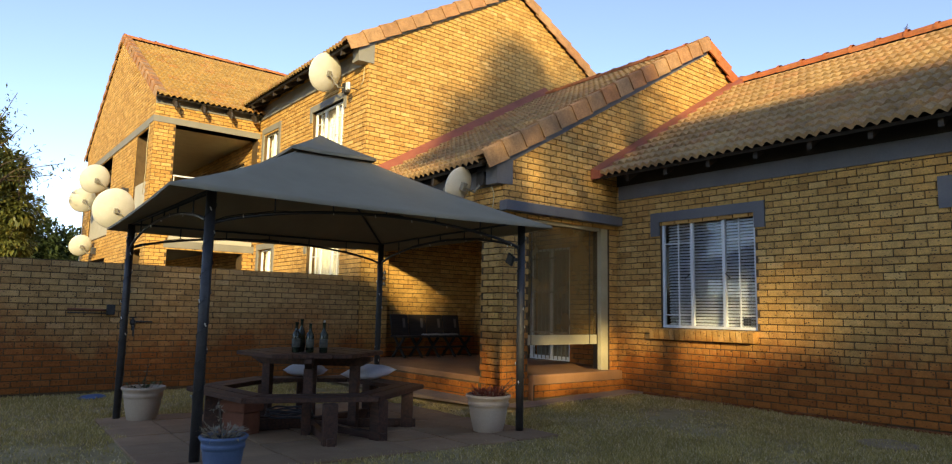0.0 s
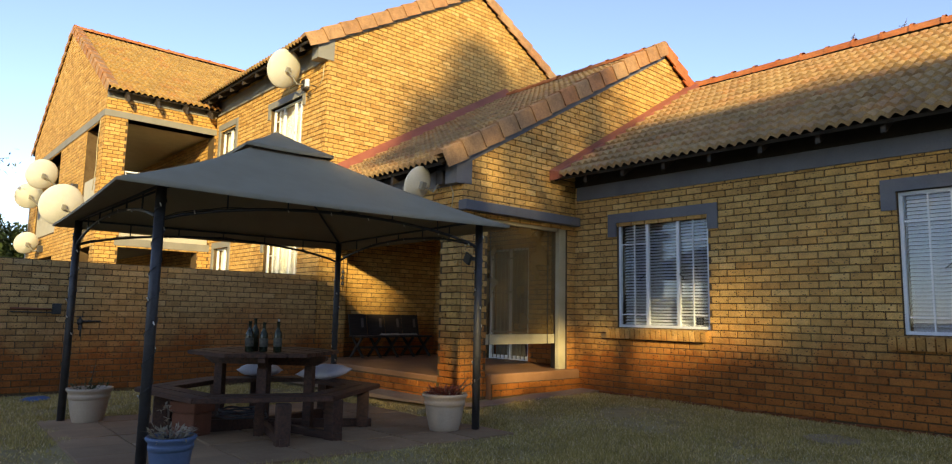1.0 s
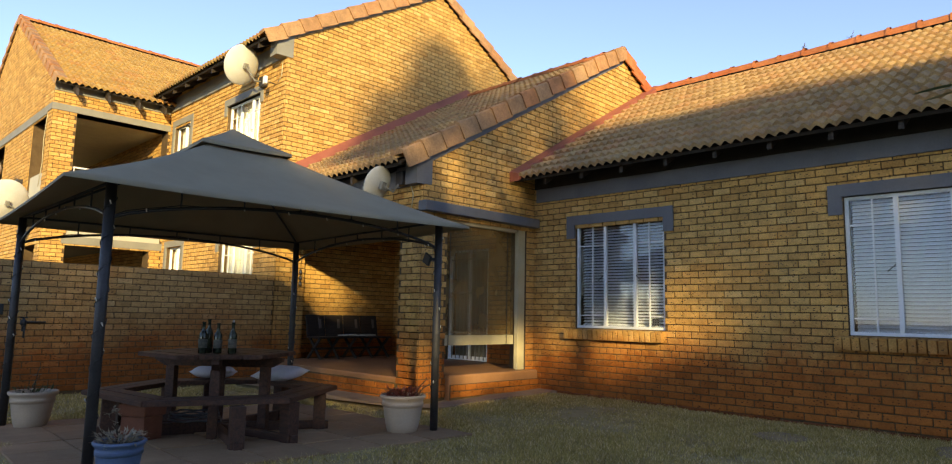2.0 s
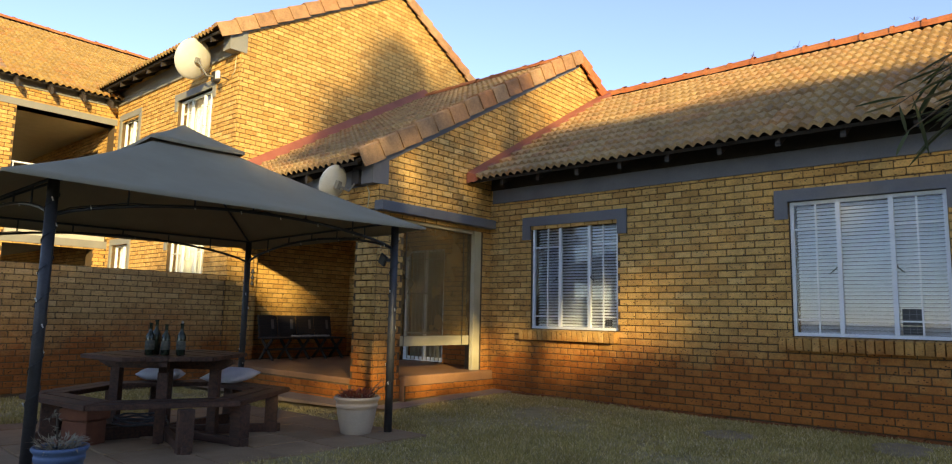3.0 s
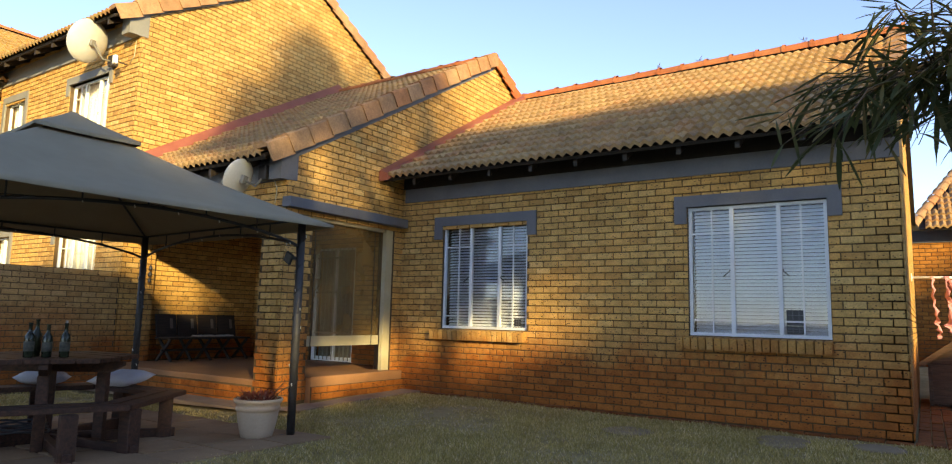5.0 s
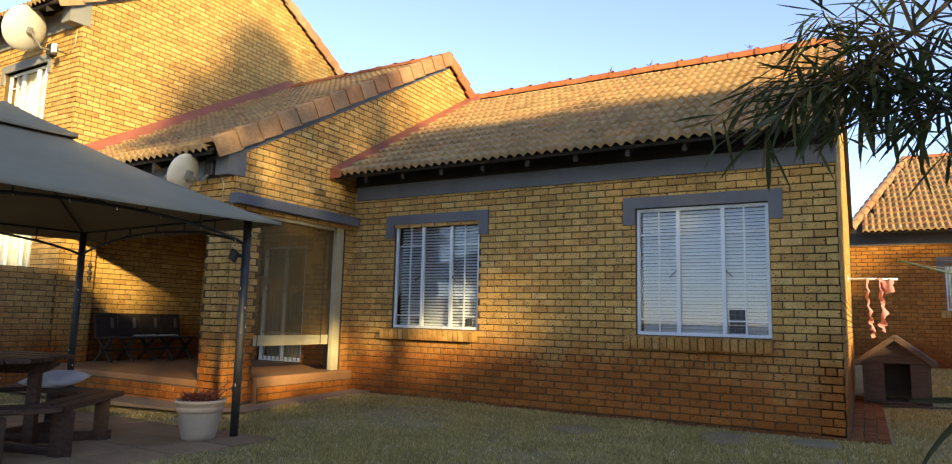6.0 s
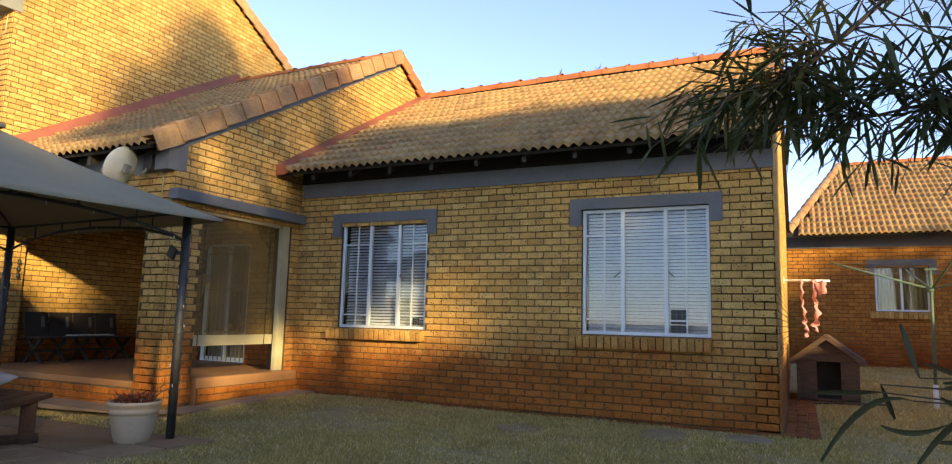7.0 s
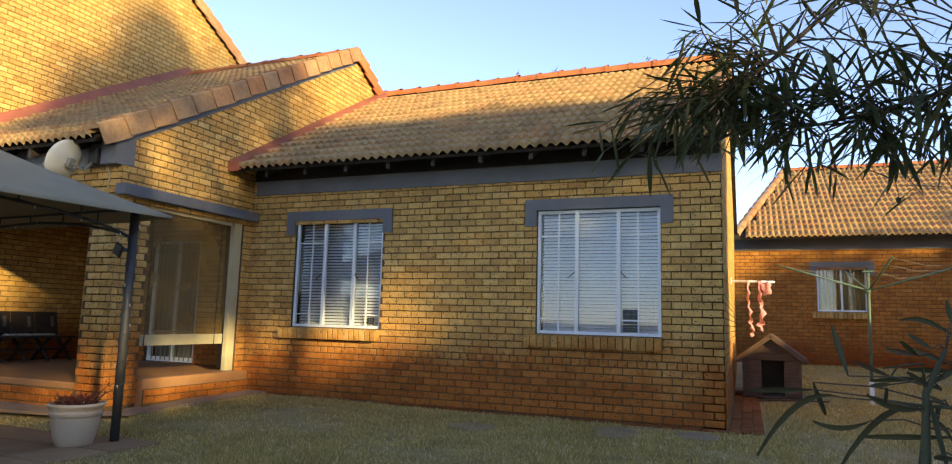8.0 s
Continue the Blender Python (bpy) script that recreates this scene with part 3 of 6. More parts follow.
# ---- the two-storey block ----
MS = 0.58
def mz(y):
    return 6.07 + MS * (y - 5.58)
MA = 9.07
brick_wall("wall_tall_gable", "e", XM, [(YM, -0.1), (12.62, -0.1), (12.62, mz(YM) - 0.1), (MA, mz(MA) - 0.12), (YM, mz(YM) - 0.12)], [(6.08, 0.2, 8.3, 2.72)], focus=(7.2, 4.6),
           label="tall sunlit yellow brick gable wall")
MW = [(-12.50, 3.85, -11.15, 5.06), (-12.50, 1.10, -11.10, 2.38), (-15.08, 4.30, -14.22, 5.12), (-15.06, 1.65, -14.25, 2.40)]
brick_wall("wall_tall_front", "s", YM, [(XL, -0.1), (XM + 0.003, -0.1), (XM + 0.003, 5.95), (XL, 5.95)], MW, focus=(-11.5, 4), label="sunlit yellow brick front of the upper storey")
slab("wall_tall_back", -20, XM - 0.22, 12.4, 12.6, 0.05, 6, PLASTER, "plain back wall of the tall block", "wall")
slab("eave_band_tall", XL, XM + 0.02, YM - 0.035, YM + 0.005, 5.50, 5.80, GREIGE_PAINT, "warm grey band under the high eave", "trim", 0.006)
bm = bmesh.new()
prof = [(5.30, 5.50), (5.62, 5.51), (5.62, 5.93), (5.30, 5.76)]
ends = [[bm.verts.new((x, y, z)) for y, z in prof] for x in (XM - 0.2, XM + 0.03)]
for i in range(4):
    bm.faces.new((ends[0][i], ends[0][(i + 1) % 4], ends[1][(i + 1) % 4], ends[1][i]))
bm.faces.new(ends[0]), bm.faces.new(ends[1])
tagged(part("eave_block_tall", bm, GREIGE_PAINT), "warm grey block that ends the high eave", "trim", kind="structure")
bm = bmesh.new()
v = [bm.verts.new((x, y, mz(y) - d)) for x in (XM, XM + 0.02) for y in (5.62, MA) for d in (0.2, 0.1)]
for f in ((0, 1, 3, 2), (4, 5, 7, 6), (0, 1, 5, 4), (2, 3, 7, 6), (0, 2, 6, 4), (1, 3, 7, 5)):
    bm.faces.new([v[i] for i in f])
tagged(part("verge_strip_tall", bm, GREIGE_PAINT), "warm grey strip below the high verge", "trim", kind="structure")
MP = math.atan(MS)
UPM = (0, math.cos(MP), math.sin(MP))
MLEN = (MA - 5.07) / math.cos(MP)
slope("roof_tall", (-18.78, 5.07, mz(5.07) - 0.03), (1, 0, 0), UPM, XM + 18.73, MLEN, TILE_FAR, "sunlit ochre tile roof of the tall block",
      keep=lambda a, b: a > 2.7 and b < 3.9)
slope("roof_tall_back", (XM, 2 * MA - 5.07, mz(5.07) - 0.03), (-1, 0, 0), (0, -UPM[1], UPM[2]), 9.0, MLEN, TILE_FAR, "back slope of the tall roof", keep=lambda a, b: False)
verge_row("verge_tall", (XM + 0.08, 5.04, mz(5.04)), (XM + 0.08, MA, mz(MA) + 0.02), (1, 0, 0), VERGE, "sunlit orange verge tiles of the tall gable")
verge_row("verge_tall_back", (XM + 0.08, 12.9, mz(MA) + 0.02 - MS * (12.9 - MA)), (XM + 0.08, MA, mz(MA) + 0.02), (1, 0, 0), VERGE, "orange verge tiles on the far slope of the tall gable")
rafters("s", YM, [-14.9 + 0.62 * i for i in range(8)], 6.0, 0.58, 0.42, "dark wooden rafter foot under the high eave")

# ---- the balcony block ----
LA, LS = -19.5, 0.60
def lz(x):
    return 8.24 - LS * abs(x - LA)
brick_wall("wall_balcony_east", "e", XL, [(YL, -0.1), (YM, -0.1), (YM, 5.75), (YL, 5.75)], [(3.62, 2.50, 5.47, 5.06), (3.62, 0.2, 5.25, 2.34)], thick=0.35, focus=(4.2, 4.4),
           label="sunlit brick side of the balcony block")
brick_wall("wall_balcony_front", "s", YL, [(-23.5, -0.1), (XL - 0.003, -0.1), (XL - 0.003, lz(XL) - 0.06), (LA, lz(LA) - 0.06), (-23.5, lz(-23.5) - 0.06)],
           [(-16.9, 2.92, -15.76, 5.02), (-22.4, 2.92, -19.6, 5.02), (-16.9, 0.2, -15.76, 2.36), (-22.4, 0.2, -19.6, 2.36)], thick=0.35, focus=(-16, 5),
           label="sunlit brick gable front of the balcony block")
slab("eave_band_balcony", XL - 0.01, XL + 0.035, YL + 0.0, YM - 0.035, 5.46, 5.76, GREIGE_PAINT, "warm grey band under the balcony block eave", "trim", 0.006)
slab("lintel_balcony_east", XL - 0.34, XL + 0.03, YL - 0.03, YM, 5.06, 5.20, GREIGE_PAINT, "warm grey lintel above the balcony", "lintel", 0.006)
slab("lintel_balcony_front", -23.5, XL - 0.345, YL - 0.03, YL + 0.3, 5.02, 5.20, GREIGE_PAINT, "warm grey lintel across the gable front", "lintel", 0.006)
slab("lintel_ground_east", XL - 0.34, XL + 0.03, YL + 0.36, YM, 2.34, 2.50, GREIGE_PAINT, "pale lintel above the ground floor veranda", "lintel", 0.006)
slab("parapet_east", XL - 0.12, XL - 0.02, 3.62, 5.47, 2.50, 3.80, PLASTER, "pale plastered balcony parapet", "parapet", 0.01)
slab("parapet_front", -16.9, -15.76, YL + 0.03, YL + 0.14, 2.92, 3.82, PLASTER, "pale plastered balcony parapet of the gable front", "parapet", 0.01)
slab("parapet_front_far", -22.4, -19.6, YL + 0.03, YL + 0.14, 2.92, 3.82, PLASTER, "pale plastered parapet at the far bay", "parapet", 0.01)
rail = thing("balcony_rail", pose(XL - 0.07, 3.62, 3.92), "white steel handrail on the balcony parapet", "handrail")
part("rail", one_box(-0.02, 0.02, 0, 1.85, 0.0, 0.035, 0.006), WHITE, rail)
for q in (0.05, 0.65, 1.25, 1.80):
    part("bracket", one_box(-0.012, 0.012, q - 0.012, q + 0.012, -0.12, 0.0), WHITE, rail)
slab("balcony_slab", -23.2, XL - 0.36, YL + 0.36, YM - 0.01, 2.52, 2.82, GREY_PAINT, "grey painted concrete balcony floor", "floor")
slab("balcony_ceiling", -23.2, XL - 0.36, YL + 0.36, YM - 0.01, 5.10, 5.18, CREAM, "pale balcony ceiling", "ceiling")
BDOORS = [(-17.5, 2.9, -16.35, 4.65)]
brick_wall("wall_balcony_back", "s", YM, [(-23.2, -0.1), (XL - 0.35, -0.1), (XL - 0.35, 5.15), (-23.2, 5.15)], BDOORS, focus=(-16, 4))
slab("wall_balcony_west", -23.7, -23.5, YL, 12.6, 0.05, 5.4, PLASTER, "plain west wall of the balcony block", "wall")
LP = math.atan(LS)
UPL = (-math.cos(LP), 0, math.sin(LP))
LE = -15.12
LLEN = (LE - LA) / math.cos(LP)
slope("roof_balcony", (LE, 3.16, lz(LE) - 0.02), (0, 1, 0), UPL, 5.2, LLEN, TILE_FAR, "sunlit ochre tile roof of the balcony block",
      keep=lambda a, b: lz(LE) + b * math.sin(LP) > mz(3.16 + a) - 0.35 if 3.16 + a > 5.07 else True)
slope("roof_balcony_west", (2 * LA - LE, 8.36, lz(LE) - 0.02), (0, -1, 0), (math.cos(LP), 0, math.sin(LP)), 5.2, LLEN, TILE_FAR, "far slope of the balcony block roof", keep=lambda a, b: False)
cap_row("ridge_balcony", (LA, 3.16, lz(LA)), (LA, 9.0, lz(LA)), RIDGE, "orange-red ridge caps of the balcony block")
verge_row("verge_balcony", (LE, 3.14, lz(LE)), (LA, 3.14, lz(LA) + 0.02), (0, -1, 0), VERGE, "sunlit verge tiles of the balcony gable", drop=0.12)
verge_row("verge_balcony_far", (2 * LA - LE, 3.14, lz(LE)), (LA, 3.14, lz(LA) + 0.02), (0, -1, 0), VERGE, "verge tiles on the far rake of the balcony gable", drop=0.12)
rafters("e", XL, [3.5, 4.1, 4.7, 5.25], 5.70, 0.60, 0.36, "dark wooden rafter foot under the balcony eave")

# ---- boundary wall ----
brick_wall("wall_boundary", "e", XM + 0.018, [(-6.0, -0.15), (YM - 0.02, -0.15), (YM - 0.02, 1.66), (-6.0, 1.66)], focus=(2.2, 1.1), low=-0.11, bricks=SHADED_BRICK,
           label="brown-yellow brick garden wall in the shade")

# ---- the neighbouring house ----
YN = 16.5
NW = (1.67, 1.47, 2.65, 2.43)
brick_wall("wall_neighbour", "s", YN, [(-2.0, -0.05), (10.0, -0.05), (10.0, 3.3), (-2.0, 3.3)], [NW], focus=(2.4, 1.5), bricks=ORANGE_BRICK, label="orange-brown brick wall of the neighbouring house")
slab("eave_band_neighbour", -2.0, 10.0, YN - 0.04, YN + 0.005, 2.83, 3.12, GREY_PAINT, "grey band under the neighbour's eave", "trim")
slope("roof_neighbour", (0.0, YN - 0.5, 3.07), (1, 0, 0), UPS, 9.0, 4.6, TILE, "tan tile roof of the neighbouring house",
      keep=lambda a, b: a > b * 0.27 + 0.1 and a < 7.5, deck=[(0, 0), (9.0, 0), (9.0, 4.6), (1.24, 4.6)])
cap_row("ridge_neighbour", (1.24, YN + 3.45, 5.38), (8.5, YN + 3.45, 5.38), RIDGE, "orange ridge caps of the neighbouring house")
cap_row("hip_neighbour", (0.0, YN - 0.5, 3.11), (1.27, YN + 3.45, 5.38), VERGE, "sunlit hip caps of the neighbouring house")
slab("wall_neighbour_side", -2.2, -2.0, YN, YN + 7, 0, 3.2, PLASTER, "plain side wall of the neighbouring house", "wall")

# ---- windows ----
def wall_box(bm, facing, place, u0, u1, o0, o1, z0, z1, bevel=0.0):
    a, b = spot(facing, place, u0, o0, z0), spot(facing, place, u1, o1, z1)
    return box(bm, min(a.x, b.x), max(a.x, b.x), min(a.y, b.y), max(a.y, b.y), z0, z1, bevel)


def wall_part(name, facing, place, dims, material, parent, label="", bevel=0.0):
    return part(name, wall_box(bmesh.new(), facing, place, *dims, bevel), material, parent, label)


def window(name, facing, place, rect, splits, label, bars=True, slats=0, curtain=None, depth=0.075, tilt=0.7):
    """Steel window set back in its opening: frame, mullions, panes, cottage bars, and a blind or curtain behind."""
    u0, z0, u1, z1 = rect
    f = 0.038
    d0, d1 = -depth - 0.045, -depth
    ob = wall_part(name, facing, place, (u0 + 0.002, u1 - 0.002, d0, d1, z0 + 0.002, z0 + f), WHITE, None, bevel=0.004)
    tagged(ob, label, "window", kind="structure")
    wall_part("window_frame", facing, place, (u0 + 0.002, u1 - 0.002, d0, d1, z1 - f, z1 - 0.002), WHITE, ob, bevel=0.004)
    for a in (u0 + 0.002, u1 - f):
        wall_part("window_frame", facing, place, (a, a + f - 0.002, d0, d1, z0 + f, z1 - f), WHITE, ob, bevel=0.004)
    edges = [u0 + f] + [u0 + (u1 - u0) * s for s in splits] + [u1 - f]
    for e in edges[1:-1]:
        wall_part("mullion", facing, place, (e - 0.022, e + 0.022, d0 + 0.003, d1 + 0.006, z0 + f, z1 - f), WHITE, ob, bevel=0.005)
    for i, (a, b) in enumerate(zip(edges, edges[1:])):
        p = wall_part("pane", facing, place, (a, b, d0 + 0.018, d0 + 0.022, z0 + f, z1 - f), GLASS, ob)
        p.visible_shadow = False
        outer = i in (0, len(edges) - 2)
        if bars and outer:
            mid = (a + b) / 2
            wall_part("glazing_bar", facing, place, (mid - 0.008, mid + 0.008, d0 + 0.012, d0 + 0.03, z0 + f, z1 - f), WHITE, ob)
            for k in (0.12, 0.79):
                z = z0 + (z1 - z0) * k
                wall_part("glazing_bar", facing, place, (a, b, d0 + 0.013, d0 + 0.029, z - 0.008, z + 0.008), WHITE, ob)
            bm = bmesh.new()
            s = 1 if i == 0 else -1
            q = b if i == 0 else a
            tube(bm, [spot(facing, place, q - s * 0.03, d1 - 0.02, z0 + (z1 - z0) * 0.5), spot(facing, place, q - s * 0.035, d1 + 0.02, z0 + (z1 - z0) * 0.5 - 0.02), spot(facing, place, q - s * 0.095, d1 + 0.03, z0 + (z1 - z0) * 0.5 - 0.075)], 0.006, 6)
            part("stay_handle", bm, BLACK, ob, "dark window handle")
    if slats:
        pitch = (z1 - z0 - 2 * f) / slats
        mesh = None
        for i in range(slats):
            z = z0 + f + (i + 0.5) * pitch
            if mesh is None:
                bm = bmesh.new()
                w = u1 - u0 - 2 * f - 0.02
                n = 4
                cross = [(-0.026 + 0.052 * k / n, 0.004 * (1 - (2 * k / n - 1) ** 2)) for k in range(n + 1)]
                rows = []
                for e in (-w / 2, w / 2):
                    rows.append([bm.verts.new(spot(facing, 0, e, c * math.cos(tilt) * -1 - h * 0.3, c * math.sin(tilt) + h)) for c, h in cross])
                for k in range(n):
                    bm.faces.new((rows[0][k], rows[1][k], rows[1][k + 1], rows[0][k + 1]))
                s = part("slat", bm, BLIND, ob)
                mesh = s.data
            else:
                s = new("slat", mesh)
                s.parent = ob
            s.location = spot(facing, place, (u0 + u1) / 2, d0 - 0.06, z)
    if curtain:
        bm = bmesh.new()
        n = 60
        rows = [[bm.verts.new(spot(facing, place, u0 + (u1 - u0) * k / n, d0 - 0.08 + 0.018 * math.sin(k * 1.35) + 0.01 * math.sin(k * 0.43), z)) for k in range(n + 1)] for z in (z0, z1)]
        for k in range(n):
            bm.faces.new((rows[0][k], rows[0][k + 1], rows[1][k + 1], rows[1][k]))
        part("curtain", bm, curtain, ob, "", True)
    return ob


# unseen box behind a window; the room's dimness is put into its colour
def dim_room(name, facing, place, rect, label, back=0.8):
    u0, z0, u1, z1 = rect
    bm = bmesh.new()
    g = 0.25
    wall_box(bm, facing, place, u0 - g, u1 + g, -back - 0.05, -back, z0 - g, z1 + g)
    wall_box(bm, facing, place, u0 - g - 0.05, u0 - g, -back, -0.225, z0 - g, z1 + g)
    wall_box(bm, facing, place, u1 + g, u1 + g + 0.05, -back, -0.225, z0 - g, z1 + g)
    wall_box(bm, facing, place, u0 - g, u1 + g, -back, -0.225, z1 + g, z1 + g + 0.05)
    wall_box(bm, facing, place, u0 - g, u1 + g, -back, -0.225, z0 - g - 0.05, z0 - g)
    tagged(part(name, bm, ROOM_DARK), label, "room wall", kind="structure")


def hood(name, facing, place, rect, material, label, ear=0.19, side=0.14, head=0.13, proud=0.035):
    """A painted lintel with two short ears."""
    u0, z0, u1, z1 = rect
    loops = [(u0 - side, z1 - ear), (u0 - 0.003, z1 - ear), (u0 - 0.003, z1), (u1 + 0.003, z1), (u1 + 0.003, z1 - ear), (u1 + side, z1 - ear), (u1 + side, z1 + head), (u0 - side, z1 + head)]
    bm = bmesh.new()
    rings = [[bm.verts.new(spot(facing, place, u, o, z)) for u, z in loops] for o in (-0.07, proud)]
    for i in range(8):
        bm.faces.new((rings[0][i], rings[0][(i + 1) % 8], rings[1][(i + 1) % 8], rings[1][i]))
    for r in rings:
        for q in ((0, 1, 2, 7), (2, 3, 6, 7), (3, 4, 5, 6)):
            bm.faces.new([r[i] for i in q])
    tagged(part(name, bm, material), label, "lintel", kind="structure")


def brick_sill(name, facing, place, rect, label, count):
    u0, z0, u1, _ = rect
    a, b = u0 - 0.12, u1 + 0.01
    base = wall_part(name, facing, place, (a + 0.01, b - 0.01, -0.08, 0.045, z0 - 0.135, z0 - 0.02), MORTAR, None)
    tagged(base, label, "window sill", kind="structure")
    w = (b - a) / count
    mesh = None
    for i in range(count):
        if mesh is None:
            bm = bmesh.new()
            wall_box(bm, facing, 0, -w / 2 + 0.005, w / 2 - 0.005, -0.10, 0.12, -0.068, 0.064, 0.007)
            s = part("sill_brick", bm, BRICK, base)
            mesh = s.data
        else:
            s = new("sill_brick", mesh)
            s.parent = base
        s.location = spot(facing, place, a + (i + 0.5) * w, 0, z0 - 0.072)
        s.rotation_euler = (0.10, 0, 0) if facing == "s" else (0, 0.10, 0)


def alarm_sticker(facing, place, u, z, w, h, parent_name):
    st = thing("window_sticker", Matrix.Translation(spot(facing, place, u, -0.049, z)), "small black gridded sticker on the window glass", "sticker")
    part("sheet", wall_box(bmesh.new(), facing, 0, -w / 2, w / 2, 0, 0.002, -h / 2, h / 2), BLACK, st)
    for k in range(1, 3):
        part("grid_line", wall_box(bmesh.new(), facing, 0, -w / 2 + k * w / 3 - 0.002, -w / 2 + k * w / 3 + 0.002, 0.0025, 0.003, -h / 2, h / 2), GREY_PAINT, st)
        part("grid_line", wall_box(bmesh.new(), facing, 0, -w / 2, w / 2, 0.0025, 0.003, -h / 2 + k * h / 3 - 0.002, -h / 2 + k * h / 3 + 0.002), GREY_PAINT, st)


window("window_1", "s", YW, W1, (0.339, 0.675), "white steel window with a half-open white blind", slats=34, tilt=0.62, depth=0.03)
window("window_2", "s", YW, W2, (0.332, 0.67), "wide white steel window with a closed white blind", slats=35, tilt=0.76, depth=0.03)
hood("lintel_1", "s", YW, W1, GREY_PAINT, "grey painted lintel with ears above the window")
hood("lintel_2", "s", YW, W2, GREY_PAINT, "grey painted lintel with ears above the wide window")
brick_sill("sill_1", "s", YW, W1, "sloping brick-on-edge window sill", 19)
brick_sill("sill_2", "s", YW, W2, "sloping brick-on-edge sill of the wide window", 19)
dim_room("room_1", "s", YW, W1, "dim room behind the blind", 0.7)
dim_room("room_2", "s", YW, W2, "dim room behind the wide window", 0.7)
alarm_sticker("s", YW, W1[2] - 0.16, W1[1] + 0.10, 0.10, 0.09, "window_1")
alarm_sticker("s", YW, W2[2] - 0.335, W2[1] + 0.215, 0.18, 0.16, "window_2")
alarm_sticker("s", YW, W2[2] - 0.335, W2[1] + 0.085, 0.18, 0.08, "window_2")
for i, r in enumerate(MW):
    window(f"window_{i + 3}", "s", YM, r, (0.33, 0.67) if i < 2 else (0.5,), "sunlit white window with pale curtains", bars=i < 2, curtain=CURTAIN, depth=0.06)
    dim_room(f"room_{i + 3}", "s", YM, r, "dim upstairs room" if r[1] > 3 else "dim downstairs room", 0.6)
    hood(f"lintel_{i + 3}", "s", YM, r, GREIGE_PAINT, "warm grey painted lintel with ears", ear=0.7 if i > 1 else 0.2, side=0.10)
# the tan sheet behind these panes stands in for their golden reflection
window("window_7", "s", YN, NW, (0.5,), "white window of the neighbouring house", bars=False, curtain=AMBER_REFLECTION)
dim_room("room_7", "s", YN, NW, "dim room of the neighbouring house", 0.7)
hood("lintel_7", "s", YN, NW, GREY_PAINT, "grey lintel of the neighbour's window")
brick_sill("sill_7", "s", YN, NW, "brick sill of the neighbour's window", 13)
window("window_8", "s", YM, BDOORS[0], (0.5,), "white sliding door on the balcony", bars=False, curtain=CURTAIN)
dim_room("room_8", "s", YM, BDOORS[0], "dim room behind the balcony", 0.6)

# ---- porch opening: post, head rail, roll-down mesh blind, door, bench ----
slab("post_porch", XG - 0.09, XG - 0.02, 7.17, 7.315, 0.311, 2.36, CREAM, "cream painted steel post at the porch opening", "post", 0.006)
slab("head_rail_porch", XG - 0.15, XG - 0.04, 5.735, 7.15, 2.27, 2.358, CREAM, "cream head rail above the mesh blind", "rail", 0.006)
MESH, mn, ml, mb = nodes_of("tan_shade_mesh")
mb.inputs["Base Color"].default_value = (0.21, 0.13, 0.042, 1)
mb.inputs["Roughness"].default_value = 0.6
tp = mn.new("ShaderNodeBsdfTransparent")
ms = mn.new("ShaderNodeMixShader")
thread = mn.new("ShaderNodeTexNoise")
thread.inputs["Scale"].default_value = 3.0
ml.new(position(mn), thread.inputs["Vector"])
ml.new(calc(mn, ml, "ADD", calc(mn, ml, "MULTIPLY", thread.outputs[0], 0.2), 0.55), ms.inputs[0])
ml.new(tp.outputs[0], ms.inputs[1])
ml.new(mb.outputs[0], ms.inputs[2])
ml.new(ms.outputs[0], mn["Material Output"].inputs[0])
blind = thing("roller_blind", pose(XG - 0.09, 5.74, 2.27), "lowered tan mesh roller blind with a cream hem", "blind")
bm = bmesh.new()
n = 24
for s in (0,):
    rows = [[bm.verts.new((0.012 * math.sin(k * 0.5 + z * 3), 1.405 * k / n, -z)) for k in range(n + 1)] for z in (0.0, 0.5, 1.0, 1.47)]
    for lo, hi in zip(rows, rows[1:]):
        for k in range(n):
            bm.faces.new((lo[k], lo[k + 1], hi[k + 1], hi[k]))
part("mesh_cloth", bm, MESH, blind, smooth=True)
part("hem", one_box(-0.012, 0.012, 0, 1.405, -1.60, -1.47, 0.004), CREAM, blind, "cream vinyl hem")
part("roller", tube(bmesh.new(), ((0, 0, 0.03), (0, 1.405, 0.03)), 0.03), CREAM, blind, smooth=True)
for y in (0.12, 1.25):
    part("strap", one_box(0.014, 0.018, y - 0.006, y + 0.006, -1.60, 0.0), BLACK, blind)

u0, z0, u1, z1 = DOOR
door = slab("door_1", u0 + 0.002, u1 - 0.002, 8.30, 8.36, z0, z0 + 0.07, WHITE, "white sliding door with pale curtains behind a security gate", "door")
for a, b, c, d in ((u0 + 0.002, u0 + 0.07, z0 + 0.07, z1 - 0.01), (u1 - 0.07, u1 - 0.002, z0 + 0.07, z1 - 0.01), (u0 + 0.07, u1 - 0.07, z1 - 0.08, z1 - 0.01), (-8.47, -8.40, z0 + 0.07, z1 - 0.08)):
    part("door_frame", one_box(a, b, 8.30, 8.36, c, d, 0.005), WHITE, door)
part("pane", one_box(u0 + 0.07, u1 - 0.07, 8.33, 8.335, z0 + 0.07, z1 - 0.08), GLASS, door).visible_shadow = False
for k in range(9):
    x = u0 + 0.12 + k * (u1 - u0 - 0.24) / 8
    part("gate_bar", tube(bmesh.new(), ((x, 8.285, z0 + 0.02), (x, 8.285, z1 - 0.05)), 0.009, 6), GREIGE_PAINT, door)
